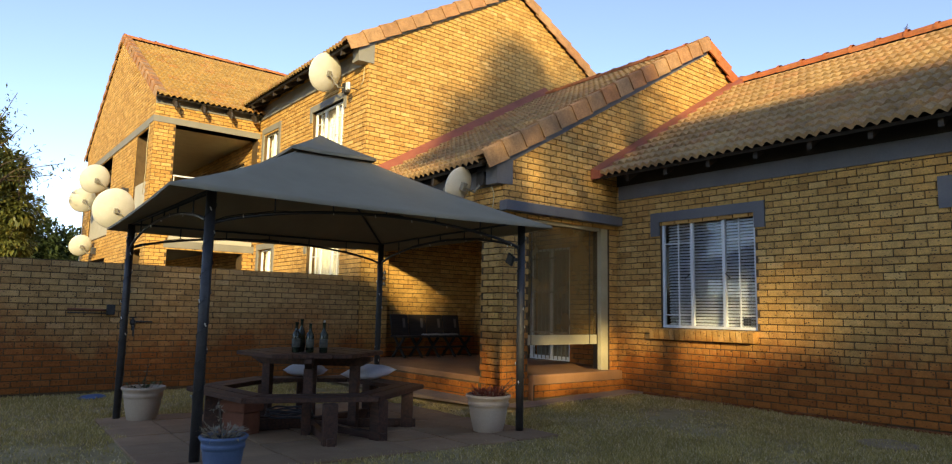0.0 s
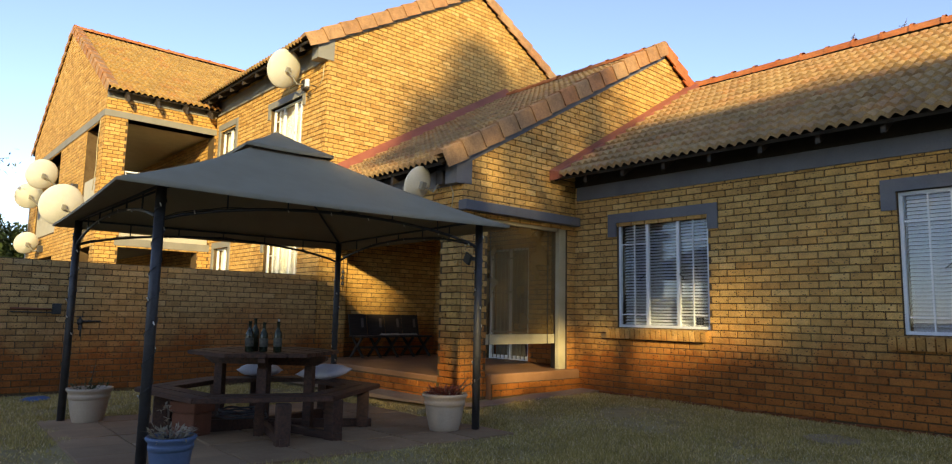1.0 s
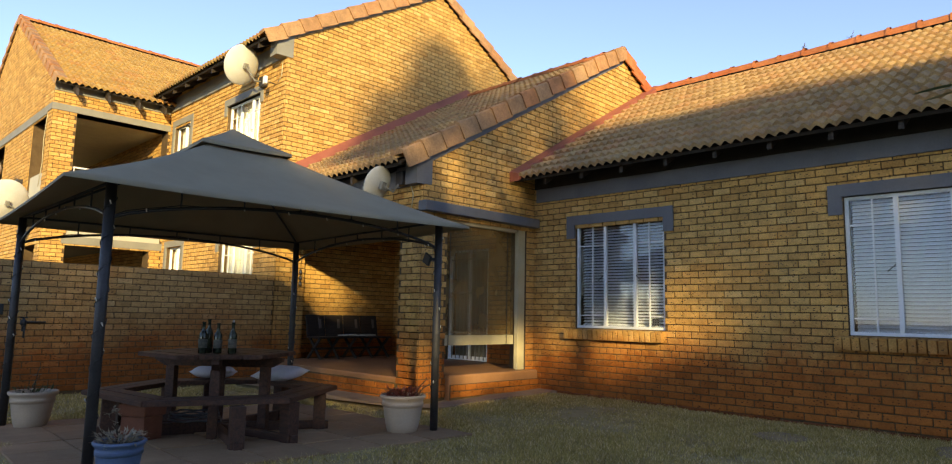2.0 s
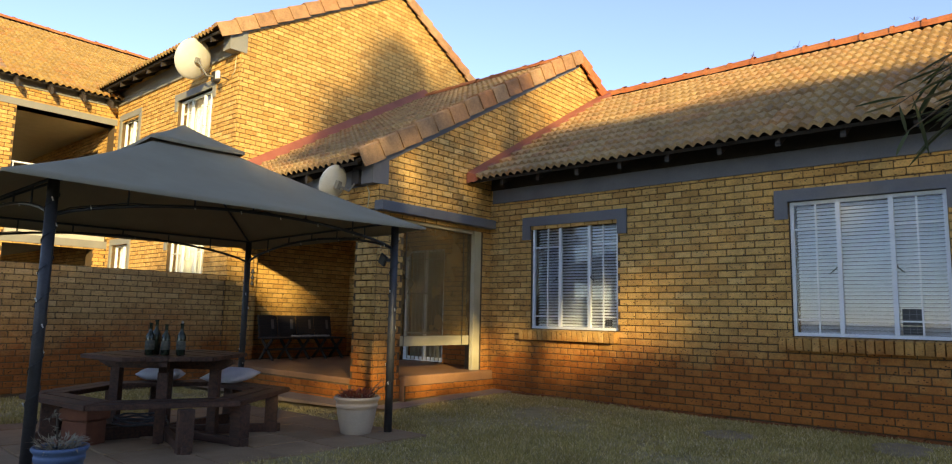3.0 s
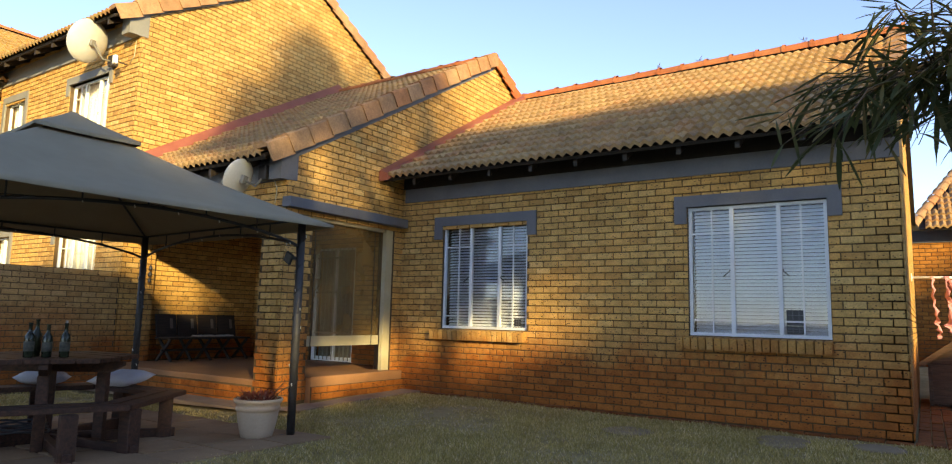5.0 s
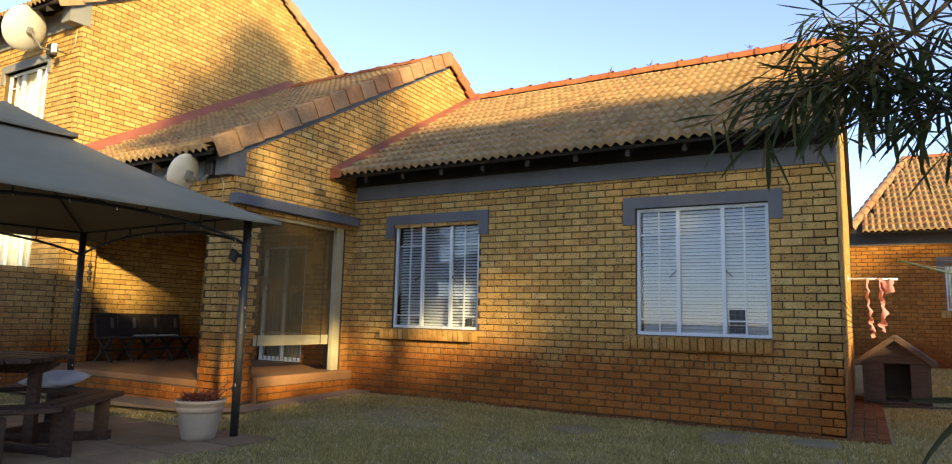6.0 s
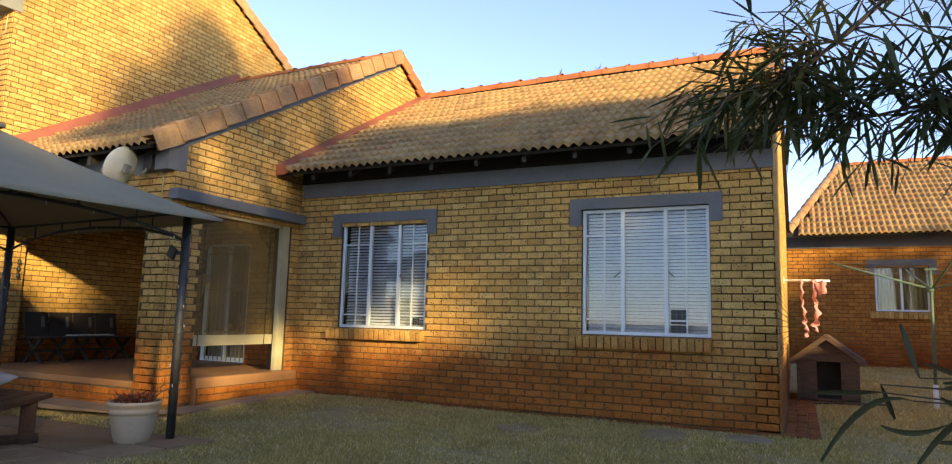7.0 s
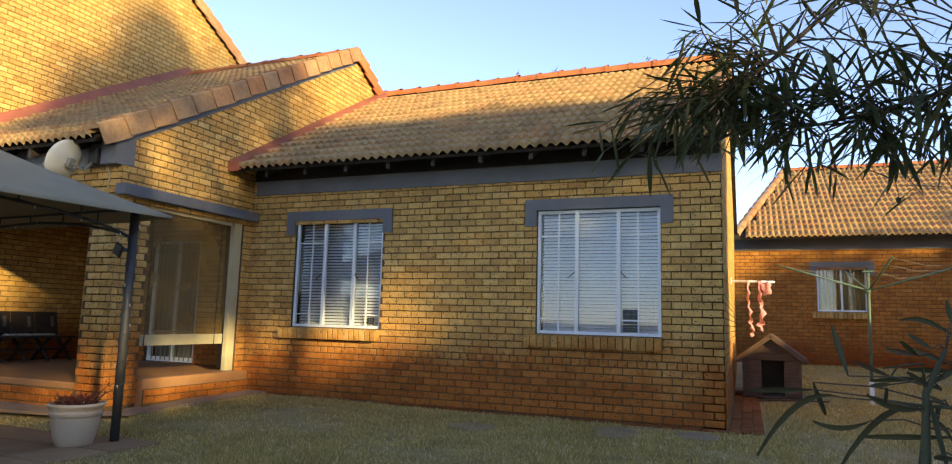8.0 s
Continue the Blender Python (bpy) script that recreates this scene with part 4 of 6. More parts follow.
for z in (0.75, 1.45, 2.05):
    part("gate_rail", one_box(u0 + 0.08, u1 - 0.08, 8.272, 8.284, z, z + 0.025), GREIGE_PAINT, door)
bm = bmesh.new()
rows = [[bm.verts.new((u0 + 0.08 + (u1 - u0 - 0.16) * k / 90, 8.43 + 0.025 * math.sin(k * 1.1), z)) for k in range(91)] for z in (z0 + 0.05, z1)]
for k in range(90):
    bm.faces.new((rows[0][k], rows[0][k + 1], rows[1][k + 1], rows[1][k]))
part("curtain", bm, surface("dull_curtain", (0.20, 0.17, 0.13), (0.31, 0.27, 0.21), 4, 0.9, stretch=(14, 14, 0.6)), door, "pale curtain in soft folds", True)
# added dark board: its colour is the dimness behind the door
slab("room_9", u0 - 0.3, u1 + 0.3, 8.9, 8.95, 0.3, 2.7, ROOM_DARK, "dark board standing in for the dim room behind the sliding door", "room wall")

BENCH_WOOD = wood_material("near_black_bench_wood", (0.014, 0.009, 0.007), (0.045, 0.027, 0.019), along=1)
bench = thing("porch_bench", pose(-10.33, 6.13, 0.27) @ Matrix.Diagonal((1, 0.84, 0.92, 1)), "dark wooden four-seat bench with panelled backs against the porch wall", "bench")
for i in range(4):
    y = 0.02 + i * 0.455
    tilt = Matrix.Translation((0.10, y, 0.40)) @ Matrix.Rotation(-0.20, 4, "Y")
    back = part("backrest", one_box(0, 0.03, 0.0, 0.435, 0.0, 0.42, 0.012, tilt), BENCH_WOOD, bench)
    part("back_inlay", one_box(0.031, 0.036, 0.29, 0.35, 0.16, 0.34, 0.0, tilt), surface("pale_inlay", (0.10, 0.08, 0.07), (0.16, 0.13, 0.11)) if i == 0 else bpy.data.materials["pale_inlay"], bench, "faded pale inlay")
for k in range(5):
    part("seat_slat", one_box(0.10 + 0.085 * k, 0.175 + 0.085 * k, 0, 1.83, 0.385, 0.415, 0.006), BENCH_WOOD, bench)
for i in range(5):
    y = 0.05 + i * 0.43
    for a, b in (((0.12, y, 0.0), (0.48, y, 0.38)), ((0.48, y + 0.04, 0.0), (0.12, y + 0.04, 0.38))):
        way = Vector(b) - Vector(a)
        m = Matrix.Translation(a) @ Vector((0, 0, 1)).rotation_difference(way).to_matrix().to_4x4()
        part("leg", one_box(-0.025, 0.025, -0.016, 0.016, 0, way.length, 0.004, m), BENCH_WOOD, bench)
part("stretcher", one_box(0.28, 0.33, 0, 1.83, 0.17, 0.21, 0.006), BENCH_WOOD, bench)
CLOTH = surface("crumpled_pale_cloth", (0.36, 0.34, 0.30), (0.52, 0.50, 0.46), 9, 0.9, relief=0.3)
bm = bmesh.new()
rng = random.Random(4)
grid = [[bm.verts.new((0.30 + 0.10 * j / 5 + rng.uniform(-0.01, 0.01), 0.62 + 0.9 * i / 30, 0.02 + 0.022 * rng.random() * (0.3 if j in (0, 5) else 1))) for j in range(6)] for i in range(31)]
for i in range(30):
    for j in range(5):
        bm.faces.new((grid[i][j], grid[i + 1][j], grid[i + 1][j + 1], grid[i][j + 1]))
low = bmesh.ops.extrude_face_region(bm, geom=list(bm.faces))
bmesh.ops.translate(bm, verts=[v for v in low["geom"] if isinstance(v, bmesh.types.BMVert)], vec=(0, 0, -0.012))
cloth = part("folded_cloth", bm, CLOTH, smooth=True)
cloth.matrix_basis = pose(-10.33, 6.13, 0.652) @ Matrix.Diagonal((1, 0.84, 0.92, 1))
tagged(cloth, "crumpled pale cloth lying along the bench seat", "cloth")

chime = thing("wind_chime", pose(XM + 0.06, 5.97, 2.0), "thin dark wind chime hanging on the porch pier", "wind chime")
part("cord", tube(bmesh.new(), ((0, 0, 0), (0, 0, -0.2)), 0.003, 5), BLACK, chime)
part("hook", tube(bmesh.new(), ((-0.06, 0, 0.02), (0, 0, 0.02), (0, 0, 0)), 0.005, 5), BLACK, chime)
for k in range(3):
    part("bell", lathe(bmesh.new(), [(0.004, -0.2 - 0.1 * k), (0.022, -0.22 - 0.1 * k), (0.03, -0.27 - 0.1 * k), (0.026, -0.28 - 0.1 * k)], 12), STEEL, chime, smooth=True)

# ---- satellite dishes ----
def satellite_dish(at, aim, radius, wall, label, group="dishes on the house walls"):
    """A shallow off-white bowl, its feed arm and a mast back to the wall."""
    at, wall = Vector(at), Vector(wall)
    ob = thing("satellite_dish", Matrix.Translation(at), label, "satellite dish", group)
    turn = Vector(aim).to_track_quat("Z", "Y").to_matrix().to_4x4()
    bm = bmesh.new()
    prof = [(radius * k / 8, 0.30 * radius * (k / 8) ** 2) for k in range(1, 9)]
    prof = [(0.004, 0)] + prof + [(radius * 1.02, 0.31 * radius), (radius * 1.01, 0.285 * radius)] + [(radius * k / 8, 0.30 * radius * (k / 8) ** 2 - 0.012) for k in range(8, 0, -1)] + [(0.004, -0.012)]
    lathe(bm, prof, 32, turn @ Matrix.Diagonal((0.93, 1.0, 1.0, 1.0)))
    part("bowl", bm, DISH_WHITE, ob, smooth=True)
    feed = turn @ Vector((0, -radius * 0.55, radius * 1.05))
    part("feed_arm", tube(bmesh.new(), (turn @ Vector((0, -radius * 0.95, 0.24 * radius)), feed), 0.012, 6), STEEL, ob)
    part("feed_horn", lathe(bmesh.new(), [(0.02, -0.05), (0.035, -0.04), (0.035, 0.03), (0.025, 0.05)], 12, Matrix.Translation(feed) @ turn), GREIGE_PAINT, ob, smooth=True)
    back = turn @ Vector((0, 0, -0.05))
    foot = wall - at
    part("mast", tube(bmesh.new(), (back, (back + foot) / 2 + Vector((0, 0, -0.12)), foot), 0.016, 8), GREIGE_PAINT, ob)
    part("bracket", one_box(-0.035, 0.035, -0.05, 0.05, -0.03, 0.03, 0.008, turn @ Matrix.Translation((0, 0, -0.035))), GREIGE_PAINT, ob)
    part("wall_plate", one_box(foot.x - 0.07, foot.x + 0.07, foot.y - 0.07, foot.y + 0.07, foot.z - 0.09, foot.z + 0.09, 0.01), STEEL, ob)
    return ob


DISH_AIM = (-0.9, -0.12, 0.38)
satellite_dish((-11.0, 5.08, 5.40), DISH_AIM, 0.355, (-11.0, 5.47, 5.20), "large off-white satellite dish below the high eave")
satellite_dish((-6.70, 4.94, 2.69), DISH_AIM, 0.23, (-6.6, 5.22, 2.80), "small off-white satellite dish on the porch eave")
satellite_dish((-15.33, 2.56, 3.03), DISH_AIM, 0.43, (-15.55, 3.12, 2.90), "big off-white satellite dish on the balcony pier")
satellite_dish((-17.24, 2.46, 3.92), DISH_AIM, 0.34, (-17.4, 3.12, 3.75), "off-white satellite dish on the second pier")
satellite_dish((-21.2, 2.82, 3.95), DISH_AIM, 0.36, (-21.1, 3.12, 3.8), "off-white satellite dish seen from its side")
satellite_dish((-20.95, 2.82, 2.66), DISH_AIM, 0.30, (-20.9, 3.12, 2.55), "small off-white satellite dish low on the front")
aerial = thing("wall_aerial", pose(-10.62, YM - 0.03, 5.08), "small white aerial arm on the brick corner", "aerial")
part("arm", tube(bmesh.new(), ((0, 0, 0), (0.02, -0.18, 0.0), (0.02, -0.2, 0.02)), 0.01, 6), STEEL, aerial)
part("head", one_box(-0.025, 0.06, -0.23, -0.18, -0.05, 0.09, 0.008), WHITE, aerial)
for pts, lab in (([(-10.42, YM - 0.012, 5.48), (-10.43, YM - 0.02, 5.2), (-10.55, YM - 0.02, 5.1)], "grey aerial cable on the brick"),
                 ([(-15.70, YL - 0.02, 5.0), (-15.76, YL - 0.03, 4.5), (-15.70, YL - 0.03, 4.0), (-15.85, YL - 0.03, 3.5)], "pale looping cable on the balcony pier"),
                 ([(XG - 0.20, 5.24, 2.98), (XG - 0.21, 5.242, 2.75), (XG - 0.17, 5.275, 2.6), (XG - 0.19, 5.275, 2.42)], "pale cable down from the porch eave")):
    tagged(part("cable", tube(bmesh.new(), pts, 0.008, 5), CREAM, smooth=True), lab, "cable")

# ---- gazebo ----
GZ = pose(-6.16, 2.70, -0.02, 0, 0, -4.1)
gazebo = thing("gazebo", GZ, "steel garden gazebo with a grey-green fabric canopy and vented top", "gazebo")
H = 1.464
POLES = [(-H, -H), (1.33, -1.32), (H, H), (-H, H)]
EAVE, TOP = 1.93, 2.62
LED = surface("pale_fairy_bulb", (0.6, 0.6, 0.55), (0.75, 0.75, 0.7), 5, 0.3)
for i, (x, y) in enumerate(POLES):
    at = GZ @ Vector((x, y, 0))
    foot = lift(at.x, at.y) - at.z + 0.004
    pole = part("pole", tube(bmesh.new(), ((x, y, foot), (x, y, 1.0), (x, y, 1.95)), 0.036, 16), STEEL, gazebo, smooth=True)
    part("base_plate", one_box(x - 0.07, x + 0.07, y - 0.07, y + 0.07, foot, foot + 0.012, 0.003), STEEL, pole)
    coil = [(x + 0.041 * math.cos(a * 0.55 + i), y + 0.041 * math.sin(a * 0.55 + i), 0.35 + a * 0.0185) for a in range(84)]
    part("light_string", tube(bmesh.new(), coil, 0.0035, 4), BLACK, pole)
    for k in range(6, 84, 9):
        p = Vector(coil[k])
        part("bulb", tube(bmesh.new(), (p, p + Vector((0.012, -0.012, 0.022))), (0.004, 0.005), 5), LED, pole)
rng = random.Random(11)
for i in range(4):
    (x0, y0), (x1, y1) = POLES[i], POLES[(i + 1) % 4]
    arch = []
    for k in range(25):
        s = k / 24
        arch.append((x0 + (x1 - x0) * s, y0 + (y1 - y0) * s, 1.70 + 0.185 * (1 - (2 * s - 1) ** 2) ** 0.8))
    bar = part("arch_bar", tube(bmesh.new(), arch, 0.013, 8), STEEL, gazebo, smooth=True)
    part("eave_rail", tube(bmesh.new(), ((x0, y0, 1.955), (x1, y1, 1.955)), 0.011, 8), STEEL, gazebo, smooth=True)
    for k in (4, 8, 12, 16, 20):
        p = Vector(arch[k])
        part("strut", tube(bmesh.new(), (p, (p.x, p.y, 1.955)), 0.007, 6), STEEL, bar)
    wire = [(p[0] + rng.uniform(-0.012, 0.012), p[1] + rng.uniform(-0.012, 0.012), p[2] + 0.012 + rng.uniform(-0.022, 0.01)) for p in arch]
    part("light_string", tube(bmesh.new(), wire, 0.0035, 4), BLACK, bar)
    for k in range(2, 24, 3):
        p = Vector(wire[k])
        part("bulb", tube(bmesh.new(), (p, p + Vector((0.008, 0.004, -0.024))), (0.004, 0.005), 5), LED, bar)


def canopy_sheet(bm, half, inner, z_eave, z_top, sag, steps=14, skirt=0.0):
    """Four hipped faces that sag between the hips, as one sheet with a little thickness."""
    def height(x, y):
        a, b = abs(x), abs(y)
        m, o = max(a, b), min(a, b)
        s = (half - m) / (half - inner)
        mid = 1 - (o / max(m, 1e-6)) ** 2
        return z_eave + (z_top - z_eave) * (0.80 * s + 0.20 * s * s) - sag * mid * math.sin(math.pi * min(1, 0.22 + 0.78 * s))
    for q in range(4):
        rot = Matrix.Rotation(q * math.pi / 2, 4, "Z")
        grid = []
        for i in range(steps + 1):
            r = half + (inner - half) * i / steps
            row = []
            for j in range(steps + 1):
                t = -1 + 2 * j / steps
                p = Vector((t * r, -r, 0))
                p.z = height(p.x, p.y)
                row.append(bm.verts.new(rot @ p))
            grid.append(row)
        for i in range(steps):
            for j in range(steps):
                bm.faces.new((grid[i][j], grid[i][j + 1], grid[i + 1][j + 1], grid[i + 1][j]))
        if skirt:
            low = [bm.verts.new(v.co + Vector((0, 0, -skirt))) for v in grid[0]]
            for j in range(steps):
                bm.faces.new((low[j], low[j + 1], grid[0][j + 1], grid[0][j]))
    bmesh.ops.remove_doubles(bm, verts=bm.verts, dist=0.0005)
    return bm


canopy = part("canopy", canopy_sheet(bmesh.new(), 1.67, 0.30, 1.915, 2.615, 0.03, skirt=0.022), FABRIC, gazebo, smooth=True)
part("vent_hood", canopy_sheet(bmesh.new(), 0.43, 0.012, 2.605, 2.855, 0.012, 8, skirt=0.03), FABRIC, canopy, "small raised vent roof of the same fabric", True)
for x, y in POLES:
    part("roof_rib", tube(bmesh.new(), ((x, y, 1.95), (x * 0.2, y * 0.2, 2.56)), 0.012, 6), STEEL, gazebo)
for x, y in ((0.3, 0), (-0.3, 0)):
    part("crown_bar", one_box(x - 0.012, x + 0.012, -0.3, 0.3, 2.54, 2.57), STEEL, gazebo)
    part("crown_bar", one_box(-0.3, 0.3, x - 0.012, x + 0.012, 2.54, 2.57), STEEL, gazebo)
    part("king_strut", tube(bmesh.new(), ((x, 0, 2.56), (0, 0, 2.83)), 0.01, 6), STEEL, gazebo)
lamp = thing("flood_light", GZ @ Matrix.Translation((H - 0.06, H - 0.04, 1.60)), "small black solar flood light tied to the gazebo pole", "lamp")
part("housing", one_box(-0.05, 0.05, -0.055, -0.03, -0.05, 0.05, 0.008, Matrix.Rotation(0.5, 4, "Y")), BLACK, lamp)
part("lens", one_box(-0.038, 0.038, -0.0585, -0.0555, -0.038, 0.038, 0.0, Matrix.Rotation(0.5, 4, "Y")), STEEL, lamp)
part("clip", one_box(-0.015, 0.05, -0.03, 0.03, -0.015, 0.015, 0.003), BLACK, lamp)

# paved square under the gazebo
rng = random.Random(3)
paving = part("paving", one_box(-1.74, 1.74, -1.66, 1.66, -0.09, -0.012), GROUND)
paving.matrix_basis = GZ @ Matrix.Translation((0.13, -0.02, -0.008)) @ Matrix.Rotation(math.radians(-1.55), 4, "Y")
tagged(paving, "worn earth-stained concrete paving slabs", "paving", kind="structure")
smesh = None
for i in range(7):
    for j in range(7):
        if smesh is None:
            p = part("paving_slab", one_box(-0.238, 0.238, -0.228, 0.228, -0.05, 0.0, 0.008), CONCRETE, paving)
            smesh = p.data
        else:
            p = new("paving_slab", smesh)
            p.parent = paving
        p.matrix_basis = pose(-1.47 + i * 0.49, -1.41 + j * 0.47, 0.004 + rng.uniform(-0.004, 0.004), rng.uniform(-0.5, 0.5), rng.uniform(-0.5, 0.5), rng.uniform(-0.6, 0.6))

# ---- hexagonal picnic table ----
table = thing("picnic_table", pose(-5.95, 2.62, -0.04, 0, 0, 6.0), "dark-stained hexagonal wooden picnic table with a ring of benches", "picnic table")


def plank_ring(bm, r0, r1, k, z0, z1, gap=0.004):
    a0, a1 = math.radians(60 * k), math.radians(60 * k + 60)
    pts = []
    for r in (r0, r1):
        for a in (a0, a1):
            p = Vector((r * math.cos(a), r * math.sin(a), 0))
            pts.append(p)
    way = (pts[1] - pts[0]).normalized() * gap
    quad = [pts[0] + way, pts[1] - way, pts[3] - way, pts[2] + way]
    lo = [bm.verts.new((p.x, p.y, z0)) for p in quad]
    hi = [bm.verts.new((p.x, p.y, z1)) for p in quad]
    bm.faces.new(hi)
    bm.faces.new(lo)
    for i in range(4):
        bm.faces.new((lo[i], lo[(i + 1) % 4], hi[(i + 1) % 4], hi[i]))
    bmesh.ops.bevel(bm, geom=list(bm.edges), offset=0.006, segments=2, affect="EDGES")
    return bm


SEAT_Z, TOP_Z, RB, RT = 0.405, 0.728, 1.09, 0.68
for k in range(6):
    part("seat_plank", plank_ring(bmesh.new(), RB - 0.155, RB, k, SEAT_Z - 0.04, SEAT_Z), TABLE_WOOD, table)
    part("seat_plank", plank_ring(bmesh.new(), RB - 0.32, RB - 0.17, k, SEAT_Z - 0.04, SEAT_Z + 0.002), TABLE_WOOD, table)
apo = RT * math.cos(math.radians(30))
for k in range(8):
    y0, y1 = -apo + k * 2 * apo / 8 + 0.003, -apo + (k + 1) * 2 * apo / 8 - 0.003
    def half_at(y):
        return RT - abs(y) / math.tan(math.radians(60))
    bm = bmesh.new()
    quad = [(-half_at(y0), y0), (half_at(y0), y0), (half_at(y1), y1), (-half_at(y1), y1)]
    if y0 < 0 < y1:
        quad = [(-half_at(y0), y0), (half_at(y0), y0), (RT, 0), (half_at(y1), y1), (-half_at(y1), y1), (-RT, 0)]
    lo, hi = [bm.verts.new((x, y, TOP_Z - 0.035)) for x, y in quad], [bm.verts.new((x, y, TOP_Z + 0.002 * math.sin(k * 2.1))) for x, y in quad]
    bm.faces.new(lo), bm.faces.new(hi)
    for i in range(len(quad)):
        j = (i + 1) % len(quad)
        bm.faces.new((lo[i], lo[j], hi[j], hi[i]))
    bmesh.ops.bevel(bm, geom=list(bm.edges), offset=0.005, segments=2, affect="EDGES")
    part("top_plank", bm, TABLE_WOOD, table)
for turn_at, long in ((-22, 1.10), (4, 1.08), (50, 1.0), (104, 0.95), (154, 0.95), (180, 0.95), (226, 0.95), (250, 0.95)):
    m = Matrix.Rotation(math.radians(turn_at), 4, "Z")
    part("ground_beam", one_box(0.05, long, -0.03, 0.03, 0.0, 0.10 + 0.0007 * abs(turn_at) / 10, 0.008, m), TABLE_WOOD, table)
    part("bench_leg", one_box(long - 0.14, long - 0.03, -0.055, 0.055, 0.002, SEAT_Z - 0.04, 0.008, m), TABLE_WOOD, table)
for turn_at in (-34, 34, 146, 214):
    m = Matrix.Rotation(math.radians(turn_at), 4, "Z")
    part("table_leg", one_box(0.40, 0.48, -0.04, 0.04, 0.0, TOP_Z - 0.13, 0.006, m), TABLE_WOOD, table)
for k in range(2):
    m = Matrix.Rotation(math.radians(68 * k - 34), 4, "Z")
    bm = bmesh.new()
    prof = [(-0.60, TOP_Z - 0.04), (-0.60, TOP_Z - 0.075), (-0.50, TOP_Z - 0.13), (0.50, TOP_Z - 0.13), (0.60, TOP_Z - 0.075), (0.60, TOP_Z - 0.04)]
    rings = [[bm.verts.new(m @ Vector((x, y, z - 0.002 * k))) for x, z in prof] for y in (-0.03, 0.03)]
    for i in range(6):
        bm.faces.new((rings[0][i], rings[0][(i + 1) % 6], rings[1][(i + 1) % 6], rings[1][i]))
    bm.faces.new(rings[0]), bm.faces.new(rings[1])
    part("top_bearer", bm, TABLE_WOOD, table)

# bottles
BOTTLE, bn, bl, bb = nodes_of("dark_bottle_glass")
bl.new(ramp(bn, bl, noise_node(bn, bl, position(bn), 30.0), (0.35, (0.012, 0.016, 0.010)), (0.7, (0.05, 0.06, 0.035))), bb.inputs["Base Color"])
bb.inputs["Roughness"].default_value = 0.18
PAPER = surface("worn_bottle_label", (0.05, 0.05, 0.04), (0.13, 0.125, 0.10), 30, 0.8)


def bottle(x, y, h, label, tint=0):
    ob = thing("wine_bottle", pose(x + 0.15, y - 0.15, 0.690), label, "bottle", "bottles on the picnic table")
    r = 0.036
    prof = [(0.028, 0.0), (r, 0.006), (r, h * 0.56), (r * 0.86, h * 0.64), (r * 0.42, h * 0.74), (0.0135, h * 0.80), (0.0135, h * 0.96), (0.016, h * 0.965), (0.016, h), (0.008, h)]
    part("glass", lathe(bmesh.new(), prof, 20), BOTTLE, ob, smooth=True)
    if tint != 1:
        part("paper_label", lathe(bmesh.new(), [(r + 0.0006, h * 0.18), (r + 0.0012, h * 0.181), (r + 0.0012, h * 0.46), (r + 0.0006, h * 0.461)], 20), PAPER, ob, "worn paper label", True)
    if tint == 2:
        part("cork", lathe(bmesh.new(), [(0.009, h), (0.009, h + 0.02), (0.004, h + 0.021)], 10), CLOTH, ob, "pale stopper")


bottle(-5.86, 2.50, 0.27, "tall dark empty wine bottle on the table")
bottle(-5.93, 2.58, 0.295, "tall dark wine bottle with bare glass", 1)
bottle(-5.80, 2.605, 0.26, "green-brown wine bottle with a worn label")
bottle(-5.72, 2.70, 0.27, "dark wine bottle with a round label and pale stopper", 2)

# cushions on the benches
CUSHION = surface("lilac_white_cushion", (0.50, 0.49, 0.54), (0.62, 0.61, 0.66), 6, 0.9, relief=0.15, grain=200)


def cushion(at, spin, tip, label):
    bm = bmesh.new()
    n = 14
    for s in (1, -1):
        g = []
        for i in range(n + 1):
            row = []
            for j in range(n + 1):
                u, v = -1 + 2 * i / n, -1 + 2 * j / n
                pinch = 1 - 0.10 * (1 - u * u) * abs(v) ** 3 - 0.10 * (1 - v * v) * abs(u) ** 3
                puff = ((1 - u ** 4) * (1 - v ** 4)) ** 0.6
                row.append(bm.verts.new((0.21 * u * pinch, 0.21 * v * pinch, s * 0.062 * puff + 0.004 * noise.noise(Vector((u * 3, v * 3, s))))))
            g.append(row)
        for i in range(n):
            for j in range(n):
                bm.faces.new((g[i][j], g[i + 1][j], g[i + 1][j + 1], g[i][j + 1]))
    bmesh.ops.remove_doubles(bm, verts=bm.verts, dist=0.006)
    ob = part("cushion", bm, CUSHION, smooth=True)
    ob.matrix_basis = Matrix.Translation(at) @ Matrix.Rotation(spin, 4, "Z") @ Matrix.Rotation(tip, 4, "X")
    return tagged(ob, label, "cushion", "cushions on the benches")


cushion((-6.27, 3.43, 0.432), 0.35, 0.12, "lilac-white square cushion on the wooden bench")
cushion((-6.80, 2.97, 0.43), 1.0, -0.08, "lilac-white cushion half behind the table")
coil = tube(bmesh.new(), [(0.26 * math.cos(a * 0.3) * (1 - 0.002 * a), 0.22 * math.sin(a * 0.3) * (1 - 0.002 * a), 0.012 + 0.0012 * a + 0.006 * math.sin(a * 1.7)) for a in range(70)], 0.009, 6)
hose = part("coiled_hose", coil, STEEL, smooth=True)
hose.matrix_basis = pose(-6.05, 2.47, 0.064)
tagged(hose, "dark thin hose coiled below the table", "hose")
CLAY = surface("terracotta_clay", (0.15, 0.045, 0.022), (0.22, 0.075, 0.038), 7, 0.85, relief=0.25)
